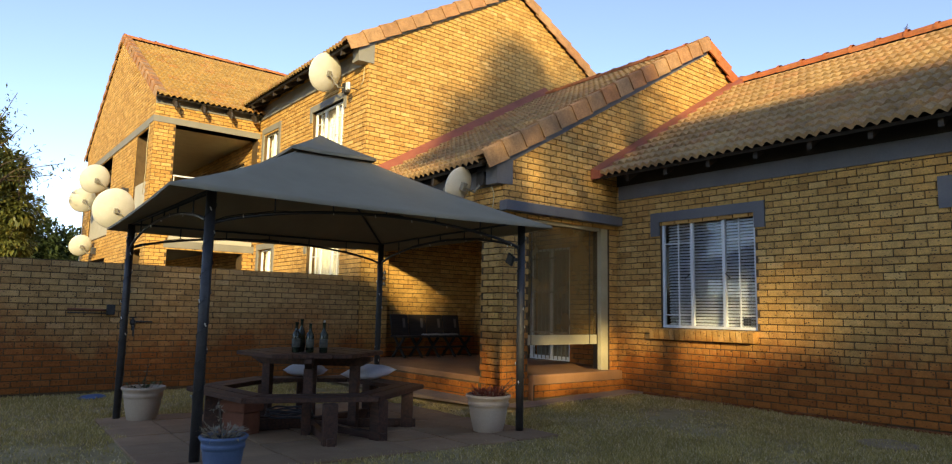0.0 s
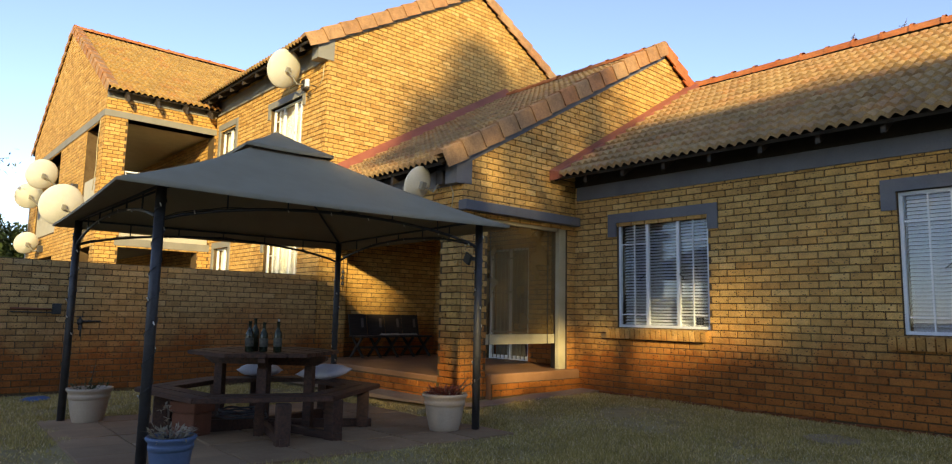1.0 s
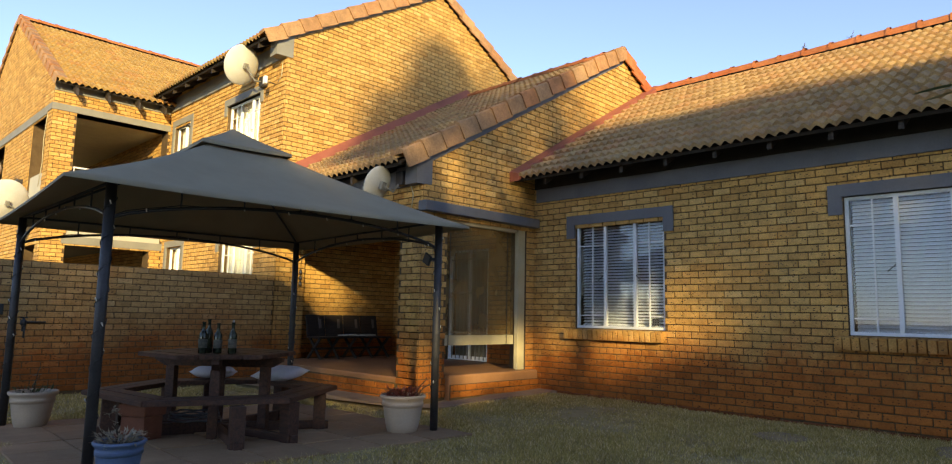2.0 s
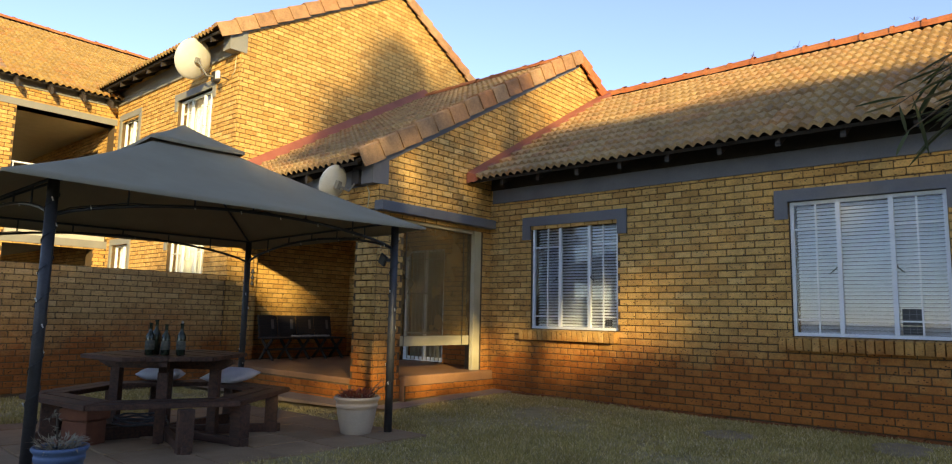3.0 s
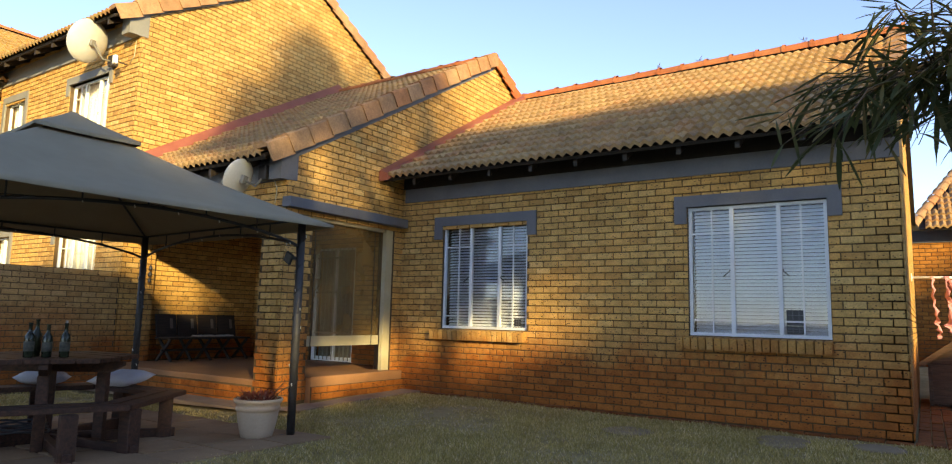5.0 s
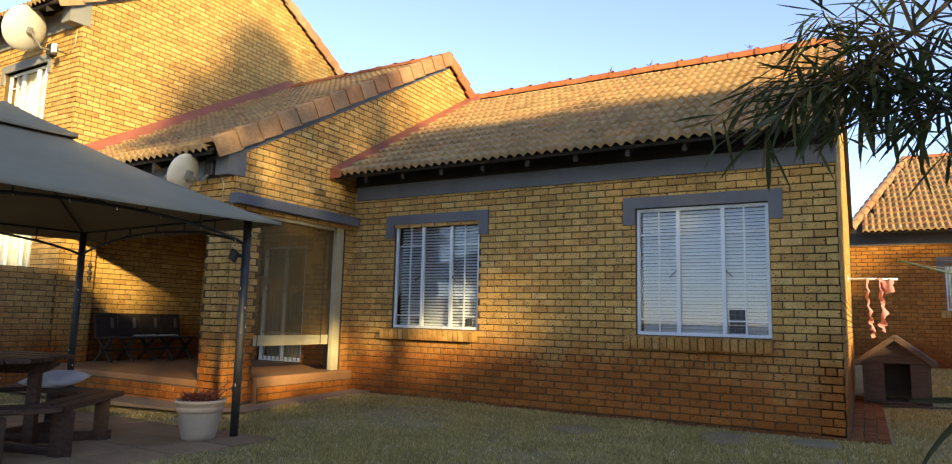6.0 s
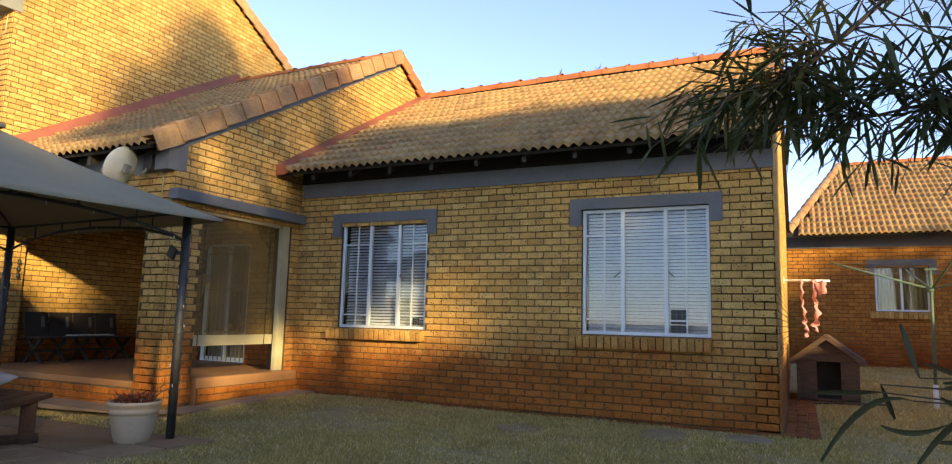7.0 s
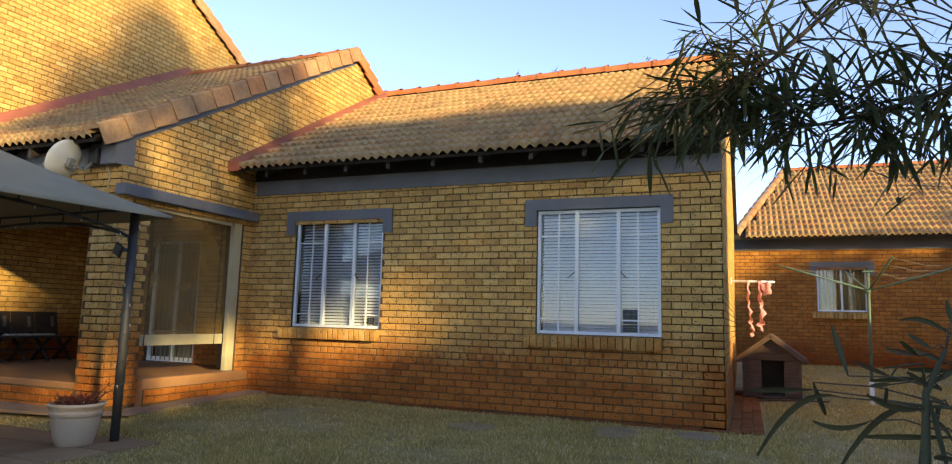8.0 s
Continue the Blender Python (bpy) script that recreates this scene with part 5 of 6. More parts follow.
stack = thing("clay_block_stack", pose(-6.0, 2.0, -0.035, 0, 0, 24), "two stacked terracotta clay blocks under the bench", "clay blocks")
part("block", one_box(-0.13, 0.13, -0.10, 0.10, 0.0, 0.20, 0.012), CLAY, stack)
part("block", one_box(-0.15, 0.15, -0.12, 0.12, 0.202, 0.30, 0.02), CLAY, stack)

# ---- pots with plants ----
POT_CREAM = surface("pinkish_cream_plastic", (0.46, 0.335, 0.235), (0.56, 0.425, 0.31), 4, 0.55, relief=0.08)
POT_BLUE = surface("blue_plastic", (0.055, 0.115, 0.22), (0.09, 0.155, 0.28), 5, 0.5, relief=0.06)
SOIL = surface("potting_soil", (0.018, 0.012, 0.008), (0.05, 0.035, 0.022), 12, 0.95, relief=0.6)
SUCCULENT = leaf_material("red_succulent_leaf", (0.13, 0.025, 0.02), (0.24, 0.06, 0.04), (0.20, 0.14, 0.06))
PALE_LEAF = leaf_material("pale_succulent_leaf", (0.25, 0.20, 0.14), (0.42, 0.36, 0.26), (0.30, 0.12, 0.08))
GREEN_LEAF = leaf_material("dull_green_leaf", (0.04, 0.055, 0.02), (0.09, 0.10, 0.04), (0.14, 0.09, 0.045))
TWIG = surface("brown_twig", (0.05, 0.032, 0.02), (0.11, 0.075, 0.05), 20, 0.9)


def leaf_strip(verts, faces, base, way, length, width, droop, rng, segments=3):
    """One folded leaf blade, appended to the lists."""
    way = Vector(way).normalized()
    side = way.cross(Vector((rng.uniform(-0.4, 0.4), rng.uniform(-0.4, 0.4), 1)))
    side = side.normalized() if side.length > 1e-3 else Vector((1, 0, 0))
    start, p, d = len(verts), Vector(base), way.copy()
    for s in range(segments + 1):
        w = width * (math.sin(math.pi * (0.12 + 0.88 * (1 - s / segments))) if s < segments else 0.08) * 0.5
        verts.append(tuple(p - side * w))
        verts.append(tuple(p + side * w))
        d = (d + Vector((0, 0, -droop))).normalized()
        p = p + d * length / segments
    for s in range(segments):
        i = start + 2 * s
        faces.append((i, i + 1, i + 3, i + 2))


def mesh_part(name, verts, faces, material, parent, label="", smooth=True):
    mesh = bpy.data.meshes.new(name)
    mesh.from_pydata(verts, [], faces)
    mesh.update()
    return link(name, mesh, material, parent, label, smooth)


def pot(at, r, h, material, label, leaves, leaf_mat, spread, tall, seed, stems=()):
    ob = thing("plant_pot", Matrix.Translation(at), label, "plant pot", "pots round the gazebo")
    prof = [(r * 0.60, 0.0), (r * 0.68, 0.01), (r * 0.76, h * 0.20), (r * 0.85, h * 0.45), (r * 0.905, h * 0.68), (r * 0.91, h * 0.70), (r * 0.955, h * 0.705), (r * 0.96, h * 0.79), (r * 0.955, h * 0.80), (r * 0.93, h * 0.805), (r * 0.95, h * 0.86), (r * 1.05, h * 0.92), (r * 1.08, h * 0.95), (r * 1.07, h * 0.985), (r * 1.04, h), (r * 0.96, h), (r * 0.93, h * 0.9), (0.02, h * 0.88)]
    part("bowl", lathe(bmesh.new(), prof, 36), material, ob, smooth=True)
    part("soil", lathe(bmesh.new(), [(0.01, h * 0.905), (r * 0.92, h * 0.90), (r * 0.90, h * 0.89)], 24), SOIL, ob)
    rng = random.Random(seed)
    verts, faces = [], []
    for _ in range(leaves):
        a, q = rng.uniform(0, math.tau), rng.random() ** 0.5 * r * 0.85
        base = (q * math.cos(a), q * math.sin(a), h * 0.9 + rng.uniform(0, tall))
        leaf_strip(verts, faces, base, (math.cos(a) * spread + rng.uniform(-0.5, 0.5), math.sin(a) * spread + rng.uniform(-0.5, 0.5), rng.uniform(0.3, 1.2)), rng.uniform(0.03, 0.075), rng.uniform(0.009, 0.018), rng.uniform(0, 0.35), rng, 2)
    mesh_part("foliage", verts, faces, leaf_mat, ob)
    for s in stems:
        part("stem", tube(bmesh.new(), s, [0.006 - 0.0007 * i for i in range(len(s))], 5), TWIG, ob, smooth=True)
        verts, faces = [], []
        for i, p in enumerate(s[1:]):
            for _ in range(6):
                leaf_strip(verts, faces, p, (rng.uniform(-1, 1), rng.uniform(-1, 1), rng.uniform(-0.2, 1)), rng.uniform(0.03, 0.055), 0.014, 0.2, rng, 2)
        mesh_part("stem_leaves", verts, faces, leaf_mat, ob)
    return ob


pot((-7.50, 1.53, -0.085), 0.195, 0.35, POT_CREAM, "cream plastic pot with a thin straggling plant", 90, GREEN_LEAF, 0.6, 0.05, 1, [((0, 0, 0.3), (-0.01, 0.01, 0.42), (0.0, 0.02, 0.50), (0.01, 0.02, 0.55))])
pot((-4.76, 3.82, -0.003), 0.195, 0.34, POT_CREAM, "cream plastic pot of dark red succulents by the pole", 420, SUCCULENT, 0.7, 0.07, 2,
    [((0.06, 0.08, 0.3), (0.12, 0.14, 0.40), (0.16, 0.2, 0.44)), ((0, 0.1, 0.3), (0.05, 0.17, 0.42), (0.06, 0.22, 0.46))])
pot((-4.36, 1.29, 0.002), 0.14, 0.27, POT_BLUE, "blue plastic pot of pale trailing succulents", 260, PALE_LEAF, 0.9, 0.06, 3,
    [((-0.05, 0, 0.26), (-0.08, 0.0, 0.36), (-0.10, 0.0, 0.42), (-0.13, -0.01, 0.44), (-0.16, -0.02, 0.41))])

# ---- things on the boundary wall ----
tap = thing("garden_tap", pose(XM + 0.035, 1.97, 0.86), "old dark garden tap on a pipe along the wall", "tap")
part("pipe", tube(bmesh.new(), ((0.01, 0.25, 0.0), (0.01, 0.0, 0.0), (0.02, -0.03, -0.01)), 0.012, 8), STEEL, tap, smooth=True)
part("body", lathe(bmesh.new(), [(0.012, -0.12), (0.016, -0.11), (0.018, -0.05), (0.034, -0.04), (0.036, 0.02), (0.02, 0.03), (0.012, 0.05)], 14), BLACK, tap, smooth=True)
part("handle", one_box(-0.01, 0.01, -0.045, 0.045, 0.05, 0.065, 0.004), BLACK, tap)
part("spout", tube(bmesh.new(), ((0.0, 0, -0.05), (0.06, 0, -0.06), (0.075, 0, -0.12), (0.072, 0.0, -0.2)), 0.012, 8), BLACK, tap, smooth=True)
pipe = thing("wall_pipe", pose(XM + 0.04, 1.17, 1.02), "rusty horizontal pipe with a junction box on the wall", "pipe")
part("run", tube(bmesh.new(), ((0, 0, 0), (0, 0.5, -0.008)), 0.014, 8), CLAY, pipe, smooth=True)
part("run", tube(bmesh.new(), ((0, 0.0, -0.045), (0, 0.5, -0.05)), 0.008, 8), BLACK, pipe, smooth=True)
part("box", one_box(-0.03, 0.05, 0.46, 0.56, -0.07, 0.07, 0.01), BLACK, pipe)
lump = part("blue_bucket_lid", lathe(bmesh.new(), [(0.01, 0.05), (0.10, 0.045), (0.16, 0.02), (0.17, 0.0), (0.165, -0.005)], 24), POT_BLUE, smooth=True)
lump.matrix_basis = pose(-9.75, 1.45, -0.095, 4, -3, 0)
tagged(lump, "faded blue plastic lid lying in the grass", "lid")

# ---- beside the east gable: kennel, washing, clothes line ----
KENNEL_WOOD = wood_material("weathered_kennel_wood", (0.05, 0.024, 0.013), (0.135, 0.072, 0.043))
kennel = thing("dog_kennel", pose(0.55, 11.15, 0.0, 0, 0, -4), "weathered wooden dog kennel with a pitched roof", "kennel")
KW, KD = 0.40, 0.95
for i in range(5):
    z0, z1 = 0.06 + i * 0.105, 0.06 + (i + 1) * 0.105 + 0.001
    for a, b in ((-KW, -0.14), (0.17, KW)):
        part("front_board", one_box(a, b, 0.0, 0.022, z0, z1, 0.008), KENNEL_WOOD, kennel)
    for x in (-KW, KW - 0.022):
        part("side_board", one_box(x, x + 0.022, 0.023, KD, z0, z1, 0.006), KENNEL_WOOD, kennel)
    part("back_board", one_box(-KW, KW, KD, KD + 0.022, z0, z1, 0.006), KENNEL_WOOD, kennel)
part("front_board", one_box(-KW, KW, -0.004, 0.02, 0.588, 0.70, 0.012), KENNEL_WOOD, kennel)
bm = bmesh.new()
ring = [[bm.verts.new(v) for v in ((-0.36, y, 0.702), (0.36, y, 0.702), (0.0, y, 0.93))] for y in (0.0, 0.02)]
for i in range(3):
    bm.faces.new((ring[0][i], ring[0][(i + 1) % 3], ring[1][(i + 1) % 3], ring[1][i]))
bm.faces.new(ring[0]), bm.faces.new(ring[1])
part("gable_board", bm, KENNEL_WOOD, kennel)
for s in (-1, 1):
    m = Matrix.Translation((0, 0, 0.985)) @ Matrix.Rotation(s * 0.66, 4, "Y")
    for k in range(5):
        a, b = 0.125 * k, 0.125 * k + 0.12
        x0, x1 = (a, b) if s > 0 else (-b, -a)
        part("roof_board", one_box(x0, x1, -0.08, KD + 0.08, -0.03 - 0.002 * k, 0.0, 0.006, m), KENNEL_WOOD, kennel)
    x0, x1 = (0.0, 0.64) if s > 0 else (-0.64, 0.0)
    part("barge_board", one_box(x0, x1, -0.105, -0.082, -0.06, 0.012, 0.006, m), KENNEL_WOOD, kennel)
for x in (-KW - 0.01, KW - 0.035):
    part("corner_post", one_box(x, x + 0.045, -0.015, 0.03, 0.0, 0.60, 0.006), KENNEL_WOOD, kennel)
part("floor_board", one_box(-KW + 0.02, KW - 0.02, 0.03, KD, 0.03, 0.055), KENNEL_WOOD, kennel)
rng = random.Random(8)
for k in range(3):
    m = pose(0.48 + 0.24 * k, 10.87 + 0.05 * k, 0.02 + 0.006 * k, 0, rng.uniform(-4, 4), rng.uniform(-16, 16))
    s = part("loose_stick", tube(bmesh.new(), ((-0.35, 0, 0), (0.0, 0.01, 0.008), (0.34, 0, 0.0)), 0.012, 7), KENNEL_WOOD, smooth=True)
    s.matrix_basis = m
    tagged(s, "loose weathered stick in front of the kennel", "stick")
bracket = thing("washing_pole", pose(0.012, 10.62, 1.755), "white steel washing pole fixed to the brick gable", "washing pole")
part("pole", tube(bmesh.new(), ((0, 0, 0), (0.60, 0, -0.012)), 0.016, 8), WHITE, bracket, smooth=True)
part("wall_plate", one_box(0, 0.012, -0.05, 0.05, -0.05, 0.05, 0.003), WHITE, bracket)
PINK = surface("coral_pink_cloth", (0.55, 0.19, 0.19), (0.70, 0.31, 0.30), 10, 0.9, relief=0.3)
wash = thing("pink_garment", pose(0.38, 10.59, 1.74), "coral pink garment with long straps hung on the pole", "garment")


def ribbon(path, width, thick=0.006):
    bm = bmesh.new()
    rows = []
    steps = 5 * (len(path) - 1)
    for i in range(steps + 1):
        j, q = min(i // 5, len(path) - 2), i / 5 - min(i // 5, len(path) - 2)
        x, z = (path[j][k] + (path[j + 1][k] - path[j][k]) * q for k in (0, 1))
        x += 0.012 * math.sin(i * 1.9) + 0.008 * math.sin(i * 0.7)
        w = (width[j] + (width[j + 1] - width[j]) * q) * (1 + 0.3 * math.sin(i * 1.37))
        tw = 1.1 * math.sin(i * 0.83)
        rows.append([bm.verts.new((x + s * w / 2 * math.cos(tw), s * w / 2 * math.sin(tw) + o, z)) for o in (0, thick) for s in (-1, 0, 1)])
    for lo, hi in zip(rows, rows[1:]):
        for a, b in ((0, 1), (1, 2), (2, 5), (5, 4), (4, 3), (3, 0)):
            bm.faces.new((lo[a], lo[b], hi[b], hi[a]))
    bm.faces.new([rows[0][i] for i in (0, 1, 2, 5, 4, 3)])
    bm.faces.new([rows[-1][i] for i in (0, 1, 2, 5, 4, 3)])
    return bm


part("strap", ribbon([(-0.14, 0.02), (-0.13, -0.2), (-0.12, -0.4), (-0.10, -0.58), (-0.085, -0.7), (-0.09, -0.80)], [0.035, 0.045, 0.04, 0.06, 0.05, 0.07]), PINK, wash, smooth=True)
part("strap", ribbon([(0.02, 0.02), (0.03, -0.2), (0.055, -0.42), (0.03, -0.62), (0.04, -0.72)], [0.06, 0.07, 0.08, 0.10, 0.03]), PINK, wash, smooth=True)
bm = bmesh.new()
bmesh.ops.create_uvsphere(bm, u_segments=18, v_segments=12, radius=1, matrix=Matrix.Translation((0.12, 0.0, -0.10)) @ Matrix.Diagonal((0.075, 0.035, 0.10, 1)))
for v in bm.verts:
    v.co += v.normal * (0.05 * noise.noise(v.co * 17) + 0.03 * noise.noise(v.co * 41))
part("gathered_cloth", bm, PINK, wash, smooth=True)
GREEN_STEEL = surface("flaking_green_paint", (0.05, 0.10, 0.065), (0.10, 0.16, 0.11), 12, 0.6, relief=0.2)
line = thing("rotary_clothes_line", pose(1.90, 11.4, 0.0), "old green rotary clothes line with slack wires", "clothes line")
part("post", tube(bmesh.new(), ((0, 0, 0.0), (0.01, 0, 1.0), (0.02, 0, 1.95)), 0.022, 12), GREEN_STEEL, line, smooth=True)
part("sleeve", lathe(bmesh.new(), [(0.03, 0), (0.034, 0.005), (0.034, 0.32), (0.028, 0.33)], 14), WHITE, line, "white ground sleeve", True)
part("hub", lathe(bmesh.new(), [(0.03, 1.63), (0.05, 1.64), (0.05, 1.70), (0.03, 1.71)], 14), GREEN_STEEL, line, smooth=True)
part("cap", one_box(-0.05, 0.09, -0.04, 0.04, 1.94, 1.965, 0.005), GREEN_STEEL, line)
arms = []
for k in range(4):
    a = math.radians(186 + 90 * k)
    tip = Vector((1.25 * math.cos(a), 1.25 * math.sin(a), 2.05))
    arms.append(tip)
    part("arm", tube(bmesh.new(), ((0.02, 0, 1.67), tip), 0.014, 7), GREEN_STEEL, line, smooth=True)
for k in range(4):
    for s in (0.55, 0.8, 0.98):
        a, b = Vector((0, 0, 1.67)).lerp(arms[k], s), Vector((0, 0, 1.67)).lerp(arms[(k + 1) % 4], s)
        part("wire", tube(bmesh.new(), (a, (a + b) / 2 + Vector((0, 0, -0.05)), b), 0.002, 4), GREIGE_PAINT, line)

# ---- edging, path, paving ----
def brick_row(name, count, at, step, size, label, seed):
    """Bricks laid flat in a line, slightly uneven."""
    rng = random.Random(seed)
    a = Vector(at)
    holder = part(name, one_box(min(at[0], at[0] + step[0] * count) - 0.01, max(at[0], at[0] + step[0] * count) + (0.0 if abs(step[0]) > abs(step[1]) else size[0]), at[1] - 0.005, at[1] + max(size[1], step[1] * count) + 0.005, -0.05, -0.012), MORTAR)
    tagged(holder, label, "brick edging", kind="structure")
    mesh = None
    for i in range(count):
        p = a + Vector(step) * i
        z = lift(p.x, p.y)
        if mesh is None:
            b = part("brick", one_box(0, size[0], 0, size[1], -0.05, 0.022, 0.008), RED_BRICK, holder)
            mesh = b.data
        else:
            b = new("brick", mesh)
            b.parent = holder
        b.matrix_basis = Matrix.Translation((p.x, p.y, z + rng.uniform(-0.006, 0.006))) @ pose(0, 0, 0, rng.uniform(-1.5, 1.5), rng.uniform(-1, 1), rng.uniform(-0.8, 0.8))


brick_row("edging_wall", 27, (-6.02, 7.375, 0), (0.232, 0, 0), (0.222, 0.108), "red-brown brick edging along the wall foot", 1)
for i in range(3):
    brick_row(f"paving_east_{i + 1}", 20, (0.03 + i * 0.115, 7.36, 0), (0, 0.232, 0), (0.106, 0.222), "red brick strip beside the east gable", 5 + i)
PATH_MAT = surface("dusty_cement_path", (0.22, 0.135, 0.085), (0.36, 0.235, 0.155), 2.5, 0.9, relief=0.4)
bm = bmesh.new()
outline = [(-10.25, 5.27), (-6.05, 5.27), (-6.05, 7.36), (-5.72, 7.34), (-5.70, 6.0), (-5.72, 5.15), (-6.1, 4.88), (-7.5, 4.86), (-10.25, 4.9)]
lo, hi = [bm.verts.new((x, y, 0.0)) for x, y in outline], [bm.verts.new((x, y, lift(x, y) + 0.034)) for x, y in outline]
bm.faces.new(lo), bm.faces.new(hi)
for i in range(len(outline)):
    j = (i + 1) % len(outline)
    bm.faces.new((lo[i], lo[j], hi[j], hi[i]))
tagged(part("path", bm, PATH_MAT), "dusty cement path round the porch step", "path", kind="structure")
STONE = surface("sunken_grey_stone", (0.23, 0.15, 0.085), (0.35, 0.24, 0.14), 4, 0.9, relief=0.4)
for x, y, r in ((-2.35, 6.35, 0.26), (-1.02, 6.85, 0.24), (-0.98, 6.60, 0.22), (-0.25, 6.95, 0.22)):
    bm = lathe(bmesh.new(), [(0.01, 0.012), (r * 0.8, 0.010), (r * 0.98, 0.0), (r, -0.03)], 14)
    for v in bm.verts:
        v.co.x *= 1 + 0.18 * noise.noise(Vector((v.co.x * 5, v.co.y * 5, x)))
    s = part("stepping_stone", bm, STONE, smooth=True)
    s.matrix_basis = pose(x, y, lift(x, y) + 0.012, 0, 0, x * 50)
    tagged(s, "flat stepping stone sunk in the lawn", "stepping stone", "stepping stones in the lawn")

# dried weeds in the ridge
rng = random.Random(41)
for x in (-3.5, -2.8, -1.2):
    bm = bmesh.new()
    for _ in range(5):
        lean = Vector((rng.uniform(-0.08, 0.08), rng.uniform(-0.03, 0.03), 0))
        h = rng.uniform(0.07, 0.17)
        p, q = lean * 0.4 + Vector((0, 0, h * 0.55)), lean + Vector((0, 0, h))
        tube(bm, ((0, 0, -0.02), p, q), (0.003, 0.0025, 0.0015), 4)
        tube(bm, (p, p + Vector((rng.uniform(-0.05, 0.05), 0, 0.03))), (0.002, 0.005), 4)
    w = part("dry_weed", bm, TWIG)
    w.matrix_basis = pose(x, 10.88, 5.40)
    tagged(w, "thin dried weed growing from the ridge", "weed", "weeds on the ridge")

# ---- lawn ----
GRASS = leaf_material("thin_winter_grass", (0.33, 0.25, 0.075), (0.68, 0.505, 0.19), (0.88, 0.70, 0.42), 0.7)
gz_inv = GZ.inverted()


def lawn(name, count, x0, x1, y0, y1, seed, tall, label):
    rng = np.random.default_rng(seed)
    x, y = rng.uniform(x0, x1, count * 2), rng.uniform(y0, y1, count * 2)
    lx = gz_inv[0][0] * x + gz_inv[0][1] * y + gz_inv[0][3]
    ly = gz_inv[1][0] * x + gz_inv[1][1] * y + gz_inv[1][3]
    ragged = 0.05 * np.sin(x * 9.1) + 0.04 * np.sin(y * 13.7 + 1)
    off = (abs(lx - 0.13) < 1.70 + ragged) & (abs(ly + 0.02) < 1.62 + ragged)
    off |= (x < -5.68 + ragged) & (y > 4.84 + ragged)
    off |= (y > 7.34 + 0.3 * ragged) & (x < 0.40)
    off |= (x < XM + 0.06)
    patch = np.array([noise.noise(Vector((a * 0.8, b * 0.8, 3.1))) + 0.6 * noise.noise(Vector((a * 2.7, b * 2.7, 7.7))) for a, b in zip(x, y)])
    keep = ~off & (patch + rng.uniform(-0.45, 0.45, len(x)) > -0.42)
    x, y, patch = x[keep][:count], y[keep][:count], patch[keep][:count]
    n = len(x)
    z = np.array([lift(a, b) for a, b in zip(x, y)]) + 0.0
    turn, lean = rng.uniform(0, math.tau, n), rng.uniform(0, math.tau, n)
    h = tall * rng.uniform(0.45, 1.15, n) * (0.8 + 0.5 * np.clip(patch, -0.5, 0.6))
    w = rng.uniform(0.0035, 0.007, n)
    bend = h * rng.uniform(0.2, 1.1, n)
    v = np.empty((n, 3, 3))
    v[:, 0] = np.stack([x - w * np.cos(turn), y - w * np.sin(turn), z], 1)
    v[:, 1] = np.stack([x + w * np.cos(turn), y + w * np.sin(turn), z], 1)
    v[:, 2] = np.stack([x + bend * np.cos(lean), y + bend * np.sin(lean), z + h], 1)
    mesh = bpy.data.meshes.new(name)
    mesh.vertices.add(3 * n), mesh.loops.add(3 * n), mesh.polygons.add(n)
    mesh.vertices.foreach_set("co", v.ravel())
    mesh.loops.foreach_set("vertex_index", np.arange(3 * n, dtype=np.int32))
    mesh.polygons.foreach_set("loop_start", np.arange(0, 3 * n, 3, dtype=np.int32))
    mesh.update()
    tagged(link(name, mesh, GRASS), label, "grass", kind="stuff")


lawn("grass", 95000, -8.0, 0.6, 3.0, 7.38, 1, 0.040, "short patchy lawn grass going dry")
lawn("grass_by_wall", 40000, -10.25, -6.2, -1.0, 4.9, 2, 0.045, "lawn grass beside the garden wall")
lawn("grass_south", 90000, -6.2, 4.0, -3.5, 3.0, 4, 0.040, "short patchy lawn grass going dry")
lawn("grass_east", 95000, 0.3, 6.0, 5.5, 16.4, 3, 0.045, "thin lawn grass beyond the east gable")

# ---- trees ----
BARK = surface("grey_brown_bark", (0.05, 0.035, 0.025), (0.12, 0.09, 0.065), 14, 0.95, relief=0.8, stretch=(1, 1, 0.25))
WILLOW = leaf_material("narrow_dark_green_leaf", (0.04, 0.055, 0.021), (0.10, 0.118, 0.042), (0.18, 0.135, 0.06), 0.55)
CROWN = leaf_material("dense_green_leaf", (0.035, 0.055, 0.018), (0.085, 0.11, 0.035), (0.12, 0.11, 0.04))
GOLD = leaf_material("olive_gold_leaf", (0.08, 0.095, 0.025), (0.19, 0.20, 0.06), (0.24, 0.20, 0.06))
PINE = leaf_material("dark_conifer_leaf", (0.045, 0.075, 0.028), (0.10, 0.135, 0.05))


